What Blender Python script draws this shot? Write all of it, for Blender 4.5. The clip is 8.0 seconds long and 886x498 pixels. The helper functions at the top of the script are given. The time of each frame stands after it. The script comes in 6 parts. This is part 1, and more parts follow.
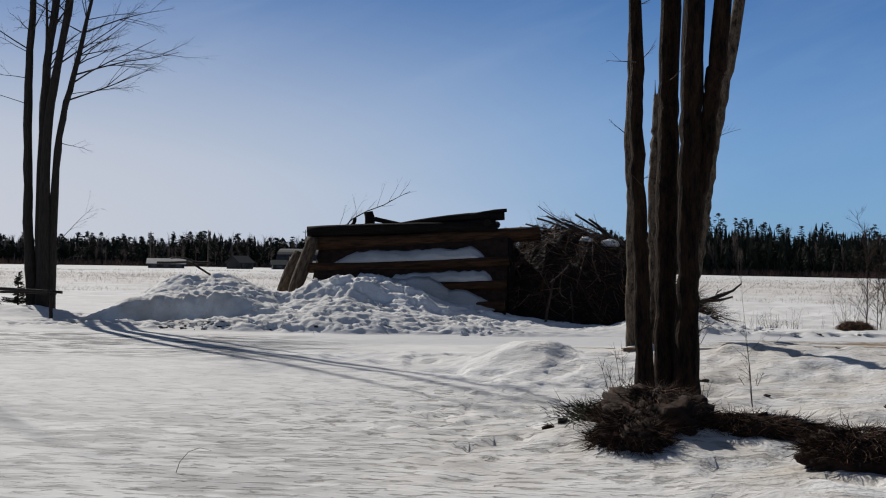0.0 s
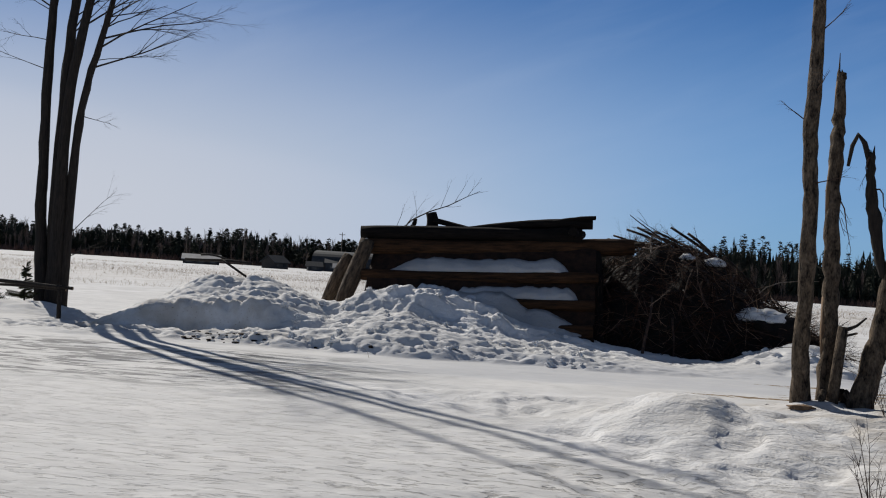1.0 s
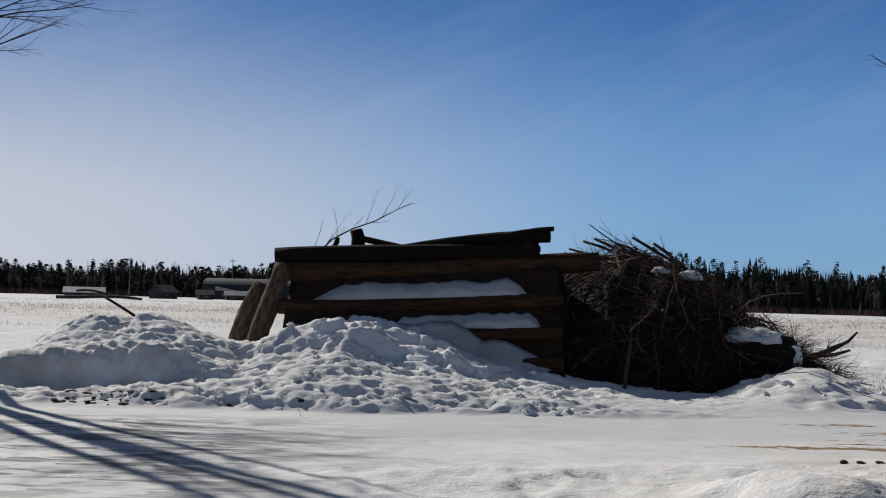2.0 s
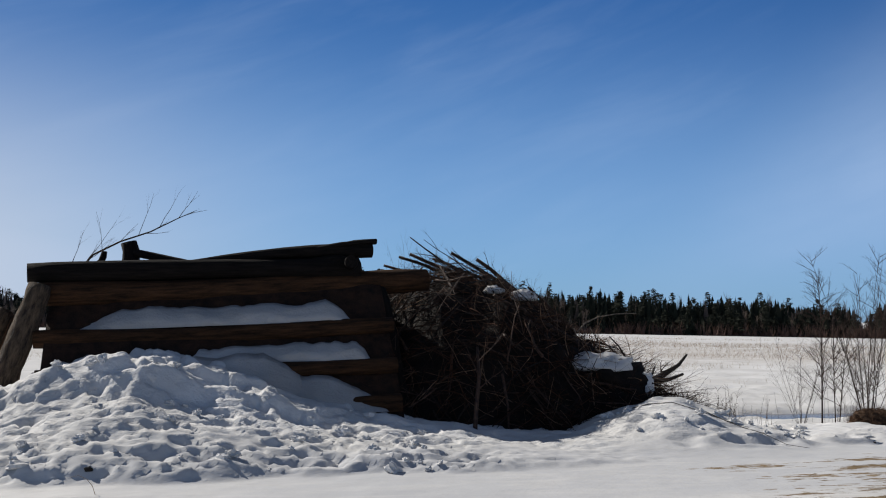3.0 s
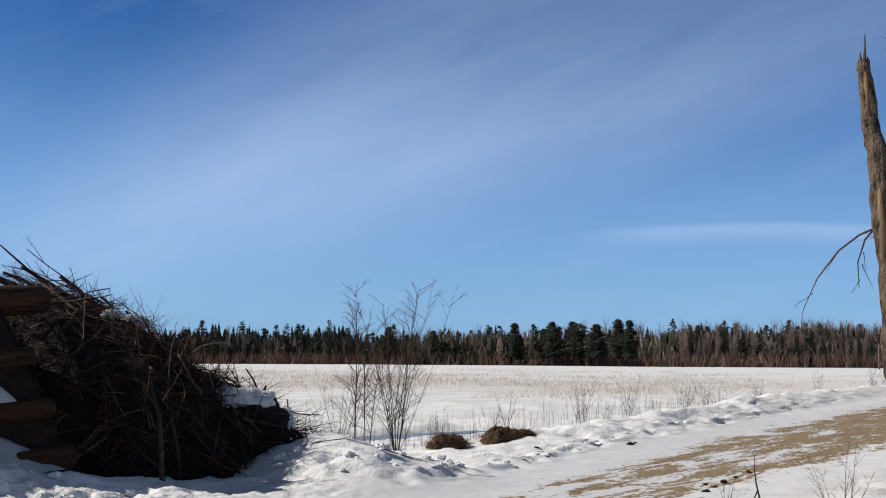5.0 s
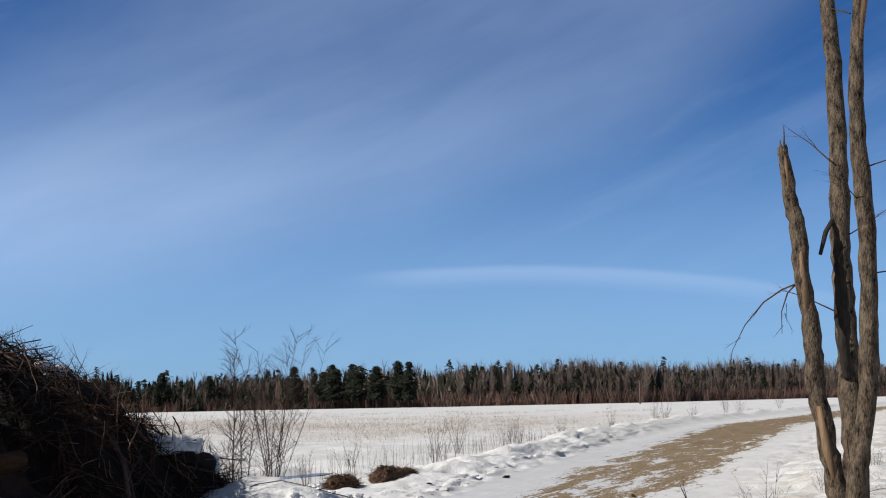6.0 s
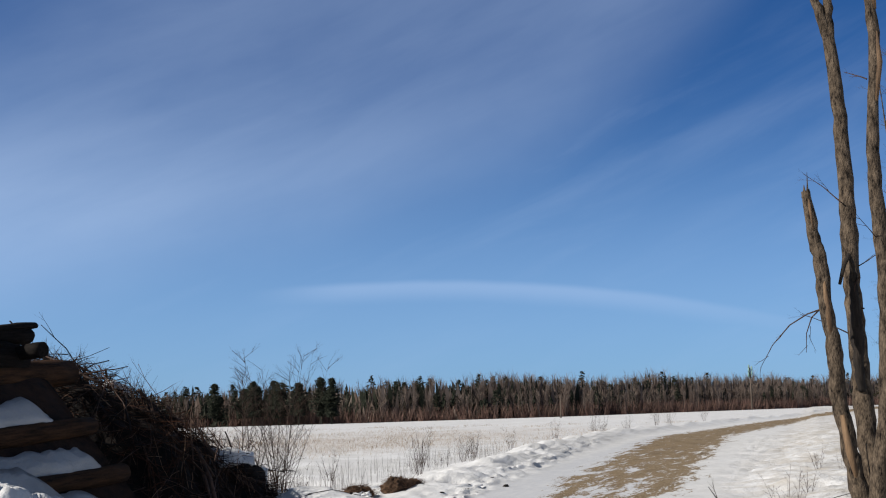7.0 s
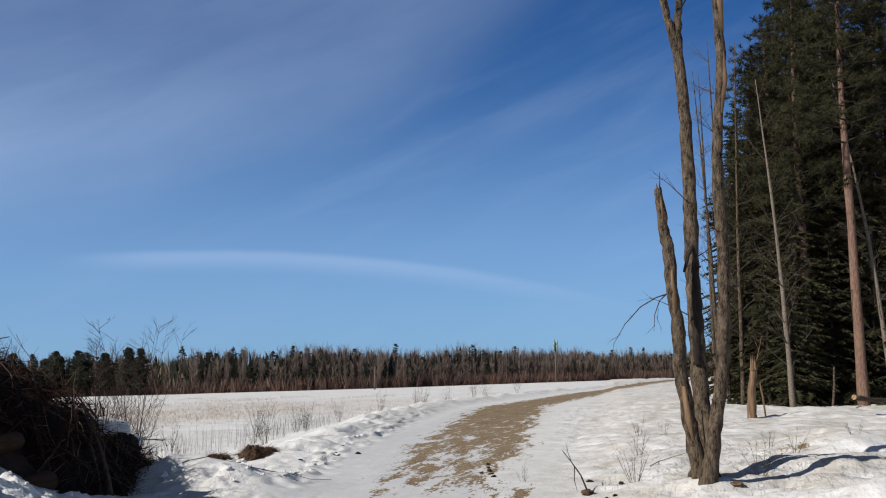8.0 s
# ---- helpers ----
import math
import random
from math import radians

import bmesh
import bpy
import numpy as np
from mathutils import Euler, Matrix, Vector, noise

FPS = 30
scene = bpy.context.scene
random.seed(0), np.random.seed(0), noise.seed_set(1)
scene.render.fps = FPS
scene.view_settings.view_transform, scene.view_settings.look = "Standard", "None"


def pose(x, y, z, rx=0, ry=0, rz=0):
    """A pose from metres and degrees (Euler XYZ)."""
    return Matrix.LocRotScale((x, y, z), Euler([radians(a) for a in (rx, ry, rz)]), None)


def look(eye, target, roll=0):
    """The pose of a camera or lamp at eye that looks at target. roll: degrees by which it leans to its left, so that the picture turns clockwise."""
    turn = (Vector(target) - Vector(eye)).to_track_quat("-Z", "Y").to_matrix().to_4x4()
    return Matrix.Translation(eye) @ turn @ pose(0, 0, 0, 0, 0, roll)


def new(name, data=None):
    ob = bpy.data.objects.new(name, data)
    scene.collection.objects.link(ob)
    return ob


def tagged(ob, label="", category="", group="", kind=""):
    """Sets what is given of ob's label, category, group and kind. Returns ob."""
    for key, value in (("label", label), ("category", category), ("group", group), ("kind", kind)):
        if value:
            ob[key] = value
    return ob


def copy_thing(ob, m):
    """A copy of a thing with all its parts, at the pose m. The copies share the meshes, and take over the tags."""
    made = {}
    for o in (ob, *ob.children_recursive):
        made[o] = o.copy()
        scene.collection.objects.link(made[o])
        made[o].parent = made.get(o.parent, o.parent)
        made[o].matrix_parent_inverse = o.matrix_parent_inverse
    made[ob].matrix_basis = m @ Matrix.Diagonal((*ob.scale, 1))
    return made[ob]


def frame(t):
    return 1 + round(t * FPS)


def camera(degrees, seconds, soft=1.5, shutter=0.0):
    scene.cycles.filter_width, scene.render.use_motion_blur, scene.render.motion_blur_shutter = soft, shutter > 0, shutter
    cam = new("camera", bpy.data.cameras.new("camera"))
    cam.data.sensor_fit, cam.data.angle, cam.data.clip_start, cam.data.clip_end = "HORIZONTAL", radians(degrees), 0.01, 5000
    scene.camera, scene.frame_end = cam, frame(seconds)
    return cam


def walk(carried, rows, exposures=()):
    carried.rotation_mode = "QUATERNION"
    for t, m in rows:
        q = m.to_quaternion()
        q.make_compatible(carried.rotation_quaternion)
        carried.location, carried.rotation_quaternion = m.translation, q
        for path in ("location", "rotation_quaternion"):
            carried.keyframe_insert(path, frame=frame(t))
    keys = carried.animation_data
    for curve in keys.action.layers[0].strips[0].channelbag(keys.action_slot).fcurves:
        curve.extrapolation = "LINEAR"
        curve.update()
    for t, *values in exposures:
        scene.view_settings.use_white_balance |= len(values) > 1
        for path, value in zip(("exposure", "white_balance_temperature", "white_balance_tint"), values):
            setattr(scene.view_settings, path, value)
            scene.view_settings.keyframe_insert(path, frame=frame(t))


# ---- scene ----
cam = camera(46.2, 8.0, soft=1.1)
PATH = [
    (0, (0.000, 0.000, 1.565), (-0.789, 9.969, 1.634), 0.78),
    (0.5, (-0.643, 1.960, 1.553), (-1.619, 11.911, 1.714), 4.17),
    (1, (-1.260, 3.965, 1.564), (-2.379, 13.901, 1.704), 3.64),
    (1.2, (-1.483, 4.711, 1.571), (-2.633, 14.643, 1.743), 4.53),
    (2.3, (-2.814, 8.769, 1.614), (-2.340, 18.749, 2.016), 0.39),
    (2.5, (-3.065, 9.420, 1.615), (-2.193, 19.374, 2.022), 0.58),
    (3, (-3.782, 10.999, 1.605), (-1.232, 20.647, 2.249), 0.64),
    (3.5, (-4.461, 12.310, 1.600), (-0.075, 21.293, 1.872), 2.11),
    (4, (-5.454, 13.582, 1.603), (0.449, 21.631, 2.207), 3.63),
    (4.5, (-6.484, 14.448, 1.601), (0.289, 21.771, 2.312), 1.03),
    (5, (-7.598, 15.247, 1.620), (0.394, 21.179, 2.593), 0.97),
    (5.2, (-8.062, 15.566, 1.624), (0.348, 20.860, 2.734), 0.50),
    (6.3, (-10.478, 16.941, 1.595), (-1.403, 20.896, 3.003), -0.41),
    (6.5, (-10.916, 17.188, 1.595), (-1.891, 21.247, 3.037), -0.41),
    (7, (-11.932, 17.839, 1.600), (-2.599, 21.090, 3.126), -0.96),
    (7.5, (-12.551, 18.237, 1.593), (-2.862, 19.884, 3.442), 1.02),
    (8, (-13.236, 18.538, 1.605), (-3.432, 20.074, 2.841), -0.75),
]
EXPOSURES = [(0.0, -0.13), (1.2, -0.13), (2.5, -0.14), (3.0, 0.02), (3.5, 0.17), (4.0, 0.25), (4.5, 0.23), (5.0, 0.21), (6.5, 0.14), (8.0, 0.06)]
walk(cam, [(t, look(eye, target, roll)) for t, eye, target, roll in PATH], EXPOSURES)

# ---- light ----
# The sun stands ahead and to the left of the first view; shadows run towards +x, -y.
SUN_TO = Vector((-0.6225, 0.7826, 0.0)).normalized()
SUN_ELEV = radians(34.5)
sun_dir = Vector((SUN_TO.x * math.cos(SUN_ELEV), SUN_TO.y * math.cos(SUN_ELEV), math.sin(SUN_ELEV)))
sun_data = bpy.data.lights.new("sun", "SUN")
sun_data.energy, sun_data.angle, sun_data.color = 5.0, radians(0.5), (1.0, 0.955, 0.885)
sun_ob = new("sun", sun_data)
sun_ob.matrix_world = look(sun_dir * 100.0, (0, 0, 0))

world = bpy.data.worlds.new("sky")
scene.world = world
world.use_nodes = True
wt = world.node_tree
wt.nodes.clear()


def wnode(kind, **values):
    n = wt.nodes.new(kind)
    for key, value in values.items():
        n.inputs[key].default_value = value
    return n


sky = wt.nodes.new("ShaderNodeTexSky")
sky.sky_type, sky.sun_disc = "NISHITA", False
sky.sun_elevation = SUN_ELEV
sky.sun_rotation = math.atan2(SUN_TO.x, SUN_TO.y)
sky.altitude, sky.air_density, sky.dust_density, sky.ozone_density = 300.0, 1.0, 0.15, 1.0
coord = wt.nodes.new("ShaderNodeTexCoord")
sep = wt.nodes.new("ShaderNodeSeparateXYZ")
wt.links.new(coord.outputs["Generated"], sep.inputs[0])
up = wnode("ShaderNodeMath"); up.operation = "MAXIMUM"; up.inputs[1].default_value = 0.0
wt.links.new(sep.outputs["Z"], up.inputs[0])


def wmath(op, *terms):
    n = wt.nodes.new("ShaderNodeMath")
    n.operation = op
    for k, v in enumerate(terms):
        if isinstance(v, (int, float)):
            n.inputs[k].default_value = v
        else:
            wt.links.new(v, n.inputs[k])
    return n.outputs[0]


def wstep(value, lo, hi, a=0.0, z=1.0):
    n = wt.nodes.new("ShaderNodeMapRange")
    n.interpolation_type = "SMOOTHSTEP"
    for key, v in (("From Min", lo), ("From Max", hi), ("To Min", a), ("To Max", z)):
        n.inputs[key].default_value = v
    wt.links.new(value, n.inputs["Value"])
    return n.outputs[0]


# Cirrus, laid out by bearing and height in degrees: one broad slanting veil, one thin wisp, low haze under the sun.
bear = wmath("MULTIPLY", wmath("ARCTAN2", sep.outputs["X"], sep.outputs["Y"]), 57.2958)
elev = wmath("MULTIPLY", wmath("ARCSINE", up.outputs[0]), 57.2958)


def streaks_of(turn, long_, short, detail, distortion, seed):
    c_, s_ = math.cos(radians(turn)), math.sin(radians(turn))
    u = wmath("ADD", wmath("MULTIPLY", bear, c_ * long_), wmath("MULTIPLY", elev, s_ * long_))
    v = wmath("SUBTRACT", wmath("MULTIPLY", elev, c_ * short), wmath("MULTIPLY", bear, s_ * short))
    xyz = wt.nodes.new("ShaderNodeCombineXYZ")
    wt.links.new(u, xyz.inputs[0])
    wt.links.new(v, xyz.inputs[1])
    xyz.inputs[2].default_value = seed
    n = wnode("ShaderNodeTexNoise", Scale=1.0, Detail=detail, Roughness=0.55, Distortion=distortion)
    wt.links.new(xyz.outputs[0], n.inputs["Vector"])
    return n.outputs["Fac"]


broad, thin = streaks_of(24, 0.045, 0.16, 5.0, 0.5, 3.1), streaks_of(20, 0.10, 0.55, 6.0, 0.4, 8.4)
sway = wmath("MULTIPLY", wmath("SUBTRACT", streaks_of(10, 0.09, 0.12, 4.0, 0.3, 1.7), 0.5), 7.0)
left_edge = wstep(wmath("ADD", wmath("SUBTRACT", bear, wmath("ADD", elev, 24.0)), sway), -6.0, 10.0)
curl = wmath("POWER", wmath("MAXIMUM", wmath("SUBTRACT", bear, 72.0), 0.0), 2.0)
floor_ = wmath("ADD", wmath("ADD", 6.5, wmath("MULTIPLY", wmath("SUBTRACT", bear, 58.0), 0.27)), wmath("MULTIPLY", curl, 0.02))
low_edge = wstep(wmath("ADD", wmath("SUBTRACT", elev, floor_), wmath("MULTIPLY", sway, 0.35)), -0.9, 7.5)
veil = wmath("MULTIPLY", wmath("MULTIPLY", left_edge, low_edge), wstep(elev, 6.0, 19.0, 1.0, 0.42))
veil = wmath("MULTIPLY", veil, wstep(wmath("ADD", wmath("MULTIPLY", broad, 0.7), wmath("MULTIPLY", thin, 0.3)), 0.26, 0.70, 0.42, 0.74))
crest = wmath("SUBTRACT", 6.75, wmath("MULTIPLY", wmath("POWER", wmath("ABSOLUTE", wmath("SUBTRACT", bear, 69.0)), 2.0), 0.0062))
above = wmath("ADD", wmath("SUBTRACT", elev, crest), wmath("MULTIPLY", sway, 0.06))
wisp = wmath("MULTIPLY", wstep(above, -1.1, 0.0), wstep(above, 0.0, 0.45, 1.0, 0.0))
wisp = wmath("MULTIPLY", wmath("MULTIPLY", wisp, wstep(bear, 59.5, 66.0)), wstep(bear, 76.0, 98.0, 0.42, 0.0))
sheet_top = wmath("ADD", wmath("SUBTRACT", 3.5, wmath("MULTIPLY", wmath("ADD", bear, 7.0), 0.164)), wmath("MULTIPLY", sway, 0.15))
sheet_low = wmath("MULTIPLY", wstep(wmath("SUBTRACT", elev, sheet_top), -0.6, 1.2, 0.42, 0.0), wstep(bear, -5.0, 14.0, 1.0, 0.0))
wool = wmath("MULTIPLY", wstep(wmath("ADD", wmath("MULTIPLY", broad, 0.5), wmath("MULTIPLY", thin, 0.5)), 0.42, 0.74), wstep(elev, 2.0, 20.0, 0.14, 0.16))
mix = wt.nodes.new("ShaderNodeMix"); mix.data_type = "RGBA"
mix.inputs["B"].default_value = (7.9, 10.1, 14.4, 1)
cover = wmath("MINIMUM", wmath("MAXIMUM", wmath("MAXIMUM", veil, wisp), wmath("MAXIMUM", sheet_low, wool)), 1.0)
wt.links.new(cover, mix.inputs["Factor"])
hue = wt.nodes.new("ShaderNodeMix"); hue.data_type, hue.blend_type = "RGBA", "MULTIPLY"
hue.inputs["Factor"].default_value = 1.0
flat = wnode("ShaderNodeVectorMath"); flat.operation = "DOT_PRODUCT"
flat.inputs[1].default_value = SUN_TO
wt.links.new(coord.outputs["Generated"], flat.inputs[0])
azure = wt.nodes.new("ShaderNodeMix"); azure.data_type = "RGBA"
azure.inputs["A"].default_value = (0.31, 0.76, 1.42, 1)
azure.inputs["B"].default_value = (0.25, 0.61, 1.10, 1)
glow = wnode("ShaderNodeMapRange"); glow.interpolation_type = "SMOOTHSTEP"
glow.inputs["From Min"].default_value, glow.inputs["From Max"].default_value = 0.35, 0.95
wt.links.new(flat.outputs["Value"], glow.inputs["Value"])
wt.links.new(glow.outputs[0], azure.inputs["Factor"])
wt.links.new(azure.outputs["Result"], hue.inputs["B"])
wt.links.new(sky.outputs[0], hue.inputs["A"])
wt.links.new(hue.outputs["Result"], mix.inputs["A"])
# thin white haze low down, strongest below the sun
sunward = wnode("ShaderNodeMapRange")
for key, value in (("From Min", 0.62), ("From Max", 1.0), ("To Min", 0.54), ("To Max", 1.0)):
    sunward.inputs[key].default_value = value
wt.links.new(flat.outputs["Value"], sunward.inputs["Value"])
low = wnode("ShaderNodeMapRange"); low.interpolation_type = "SMOOTHERSTEP"
for key, value in (("From Min", 0.0), ("From Max", 0.36), ("To Min", 1.0), ("To Max", 0.0)):
    low.inputs[key].default_value = value
wt.links.new(up.outputs[0], low.inputs["Value"])
haze = wnode("ShaderNodeMath"); haze.operation = "MULTIPLY"
wt.links.new(low.outputs[0], haze.inputs[0])
wt.links.new(sunward.outputs[0], haze.inputs[1])
mist = wt.nodes.new("ShaderNodeMix"); mist.data_type = "RGBA"
pale = wt.nodes.new("ShaderNodeMix"); pale.data_type = "RGBA"
pale.inputs["A"].default_value = (6.3, 10.2, 16.4, 1)
pale.inputs["B"].default_value = (12.4, 13.0, 14.6, 1)
toward = wnode("ShaderNodeMapRange"); toward.interpolation_type = "SMOOTHSTEP"
toward.inputs["From Min"].default_value, toward.inputs["From Max"].default_value = 0.62, 1.0
wt.links.new(flat.outputs["Value"], toward.inputs["Value"])
wt.links.new(toward.outputs[0], pale.inputs["Factor"])
wt.links.new(pale.outputs["Result"], mist.inputs["B"])
wt.links.new(haze.outputs[0], mist.inputs["Factor"])
wt.links.new(mix.outputs["Result"], mist.inputs["A"])
# overhead the sky is clear and deep
high = wnode("ShaderNodeMapRange"); high.interpolation_type = "SMOOTHSTEP"
for key, value in (("From Min", 0.37), ("From Max", 0.52), ("To Min", 0.0), ("To Max", 0.9)):
    high.inputs[key].default_value = value
wt.links.new(up.outputs[0], high.inputs["Value"])
sheet = wt.nodes.new("ShaderNodeMix"); sheet.data_type = "RGBA"
sheet.inputs["B"].default_value = (1.1, 1.35, 1.9, 1)
wt.links.new(high.outputs[0], sheet.inputs["Factor"])
wt.links.new(mist.outputs["Result"], sheet.inputs["A"])
back = wnode("ShaderNodeBackground", Strength=0.050)
wt.links.new(sheet.outputs["Result"], back.inputs["Color"])
wout = wt.nodes.new("ShaderNodeOutputWorld")
wt.links.new(back.outputs[0], wout.inputs[0])

# ---- materials ----
def material(name, color, dark, rough=0.8, scale=6.0, stretch=(1, 1, 1), bump=0.3, fine=40.0, detail=6.0, vary=0.0, spec=0.3, use="Object", deep=0.02):
    """A two-tone surface with grain at two scales, stretched along the thing's own axes."""
    m = bpy.data.materials.new(name)
    m.use_nodes = True
    t = m.node_tree
    b = t.nodes["Principled BSDF"]
    b.inputs["Roughness"].default_value = rough
    b.inputs["Specular IOR Level"].default_value = spec
    c = t.nodes.new("ShaderNodeTexCoord")
    mp = t.nodes.new("ShaderNodeMapping")
    mp.inputs["Scale"].default_value = stretch
    t.links.new(c.outputs[use], mp.inputs[0])
    n1 = t.nodes.new("ShaderNodeTexNoise")
    n1.inputs["Scale"].default_value, n1.inputs["Detail"].default_value = scale, detail
    n2 = t.nodes.new("ShaderNodeTexNoise")
    n2.inputs["Scale"].default_value, n2.inputs["Detail"].default_value = fine, 4.0
    for n in (n1, n2):
        t.links.new(mp.outputs[0], n.inputs["Vector"])
    add = t.nodes.new("ShaderNodeMath"); add.operation = "MULTIPLY_ADD"
    t.links.new(n2.outputs["Fac"], add.inputs[0])
    add.inputs[1].default_value = 0.45
    t.links.new(n1.outputs["Fac"], add.inputs[2])
    ramp = t.nodes.new("ShaderNodeValToRGB")
    ramp.color_ramp.elements[0].position, ramp.color_ramp.elements[1].position = 0.5, 0.95
    ramp.color_ramp.elements[0].color = (*dark, 1)
    ramp.color_ramp.elements[1].color = (*color, 1)
    t.links.new(add.outputs[0], ramp.inputs[0])
    out = ramp.outputs[0]
    if vary:
        info = t.nodes.new("ShaderNodeObjectInfo")
        hsv = t.nodes.new("ShaderNodeHueSaturation")
        mr = t.nodes.new("ShaderNodeMapRange")
        mr.inputs["To Min"].default_value, mr.inputs["To Max"].default_value = 1 - vary, 1 + vary
        t.links.new(info.outputs["Random"], mr.inputs[0])
        t.links.new(mr.outputs[0], hsv.inputs["Value"])
        t.links.new(out, hsv.inputs["Color"])
        out = hsv.outputs[0]
    t.links.new(out, b.inputs["Base Color"])
    if bump:
        bm_ = t.nodes.new("ShaderNodeBump")
        bm_.inputs["Strength"].default_value = bump
        bm_.inputs["Distance"].default_value = deep
        t.links.new(add.outputs[0], bm_.inputs["Height"])
        t.links.new(bm_.outputs[0], b.inputs["Normal"])
    return m


def island_material(name, colors, rough=0.85):
    """Colours picked per loose piece, for masses of twigs, needles, grass and far trees."""
    m = bpy.data.materials.new(name)
    m.use_nodes = True
    t = m.node_tree
    b = t.nodes["Principled BSDF"]
    b.inputs["Roughness"].default_value = rough
    b.inputs["Specular IOR Level"].default_value = 0.15
    g = t.nodes.new("ShaderNodeNewGeometry")
    ramp = t.nodes.new("ShaderNodeValToRGB")
    r = ramp.color_ramp
    while len(r.elements) < len(colors):
        r.elements.new(0.5)
    for n, c in enumerate(colors):
        r.elements[n].position = n / max(1, len(colors) - 1)
        r.elements[n].color = (*c, 1)
    t.links.new(g.outputs["Random Per Island"], ramp.inputs[0])
    c = t.nodes.new("ShaderNodeTexCoord")
    n1 = t.nodes.new("ShaderNodeTexNoise")
    n1.inputs["Scale"].default_value = 9.0
    t.links.new(c.outputs["Object"], n1.inputs["Vector"])
    mr = t.nodes.new("ShaderNodeMapRange")
    mr.inputs["To Min"].default_value, mr.inputs["To Max"].default_value = 0.6, 1.4
    t.links.new(n1.outputs["Fac"], mr.inputs[0])
    hsv = t.nodes.new("ShaderNodeHueSaturation")
    t.links.new(mr.outputs[0], hsv.inputs["Value"])
    t.links.new(ramp.outputs[0], hsv.inputs["Color"])
    t.links.new(hsv.outputs[0], b.inputs["Base Color"])
    return m


def snow_material(name, ground=False, pale=(0.70, 0.695, 0.69), dull=(0.58, 0.572, 0.56)):
    m = bpy.data.materials.new(name)
    m.use_nodes = True
    t = m.node_tree
    L = t.links.new
    b = t.nodes["Principled BSDF"]
    b.inputs["Specular IOR Level"].default_value = 0.06
    c = t.nodes.new("ShaderNodeTexCoord")

    def noise_node(scale, detail=5.0, stretch=(1, 1, 1), rot=0.0, dist=0.0, rough=0.55):
        mp = t.nodes.new("ShaderNodeMapping")
        mp.inputs["Scale"].default_value = stretch
        mp.inputs["Rotation"].default_value = (0, 0, rot)
        L(c.outputs["Object"], mp.inputs[0])
        n = t.nodes.new("ShaderNodeTexNoise")
        n.inputs["Scale"].default_value, n.inputs["Detail"].default_value = scale, detail
        n.inputs["Distortion"].default_value, n.inputs["Roughness"].default_value = dist, rough
        L(mp.outputs[0], n.inputs["Vector"])
        return n.outputs["Fac"]

    def ramp(value, lo, hi, a=0.0, z=1.0):
        n = t.nodes.new("ShaderNodeMapRange")
        n.interpolation_type = "SMOOTHSTEP"
        for key, v in (("From Min", lo), ("From Max", hi), ("To Min", a), ("To Max", z)):
            n.inputs[key].default_value = v
        L(value, n.inputs["Value"])
        return n.outputs[0]

    def blend(fac, a, z):
        n = t.nodes.new("ShaderNodeMix")
        n.data_type = "RGBA"
        L(fac, n.inputs["Factor"])
        for key, v in (("A", a), ("B", z)):
            if isinstance(v, tuple):
                n.inputs[key].default_value = (*v, 1)
            else:
                L(v, n.inputs[key])
        return n.outputs["Result"]

    def maths(op, a, z):
        n = t.nodes.new("ShaderNodeMath")
        n.operation = op
        for k, v in enumerate((a, z)):
            if isinstance(v, (int, float)):
                n.inputs[k].default_value = v
            else:
                L(v, n.inputs[k])
        return n.outputs[0]

    coarse, mid, fine, crust = noise_node(0.5), noise_node(3.0, 6.0), noise_node(26.0, 4.0), noise_node(9.0, 3.0, (0.8, 1.7, 1.0), 0.3, 0.3)
    col = blend(ramp(coarse, 0.35, 0.7), dull, pale)
    height = maths("SUBTRACT", maths("ADD", maths("MULTIPLY", mid, 0.9), maths("MULTIPLY", fine, 0.22)), maths("MULTIPLY", ramp(crust, 0.40, 0.78), 0.10))
    rough = 0.85
    if ground:
        def attr(key):
            a = t.nodes.new("ShaderNodeAttribute")
            a.attribute_name = key
            return a.outputs["Fac"]
        dirt, pack, grass, litter_and_shade = attr("dirt"), attr("pack"), attr("grass"), attr("litter_and_shade")
        # packed lane: greyer, with long wind and tyre streaks
        streaks = noise_node(0.8, 6.0, (0.8, 1.3, 1.0), 0.9, 0.6)
        lane = blend(ramp(streaks, 0.35, 0.7), (0.60, 0.595, 0.585), (0.67, 0.66, 0.645))
        old = noise_node(2.4, 8.0, (0.5, 1.7, 1.0), 0.55, 0.8, 0.62)
        lane = blend(maths("MULTIPLY", ramp(noise_node(2.6, 7.0, (0.8, 1.5, 1.0), 0.7, 0.6, 0.65), 0.42, 0.68), 0.5), lane, (0.47, 0.462, 0.45))
        lane = blend(maths("MULTIPLY", attr("ice"), ramp(old, 0.47, 0.56)), lane, (0.24, 0.238, 0.235))
        col = blend(pack, col, lane)
        col = blend(maths("MULTIPLY", attr("slick"), ramp(old, 0.30, 0.62, 0.45, 0.95)), col, (0.50, 0.505, 0.52))
        height = maths("MULTIPLY", height, maths("SUBTRACT", 1.0, maths("MULTIPLY", pack, 0.72)))
        # old dirty snow with specks of needles and bark, plus the heap front's painted shade
        speck = noise_node(22.0, 5.0, (1, 1, 1), 0.3, 0.4, 0.7)
        blot = noise_node(1.7, 6.0, (1, 1, 1), 0.0, 0.3)
        lit = maths("MULTIPLY", litter_and_shade, ramp(blot, 0.35, 0.65))
        col = blend(maths("MULTIPLY", lit, 0.75), col, (0.42, 0.375, 0.315))
        col = blend(maths("MULTIPLY", ramp(speck, 0.60, 0.70), maths("MULTIPLY", litter_and_shade, 0.8)), col, (0.16, 0.11, 0.07))
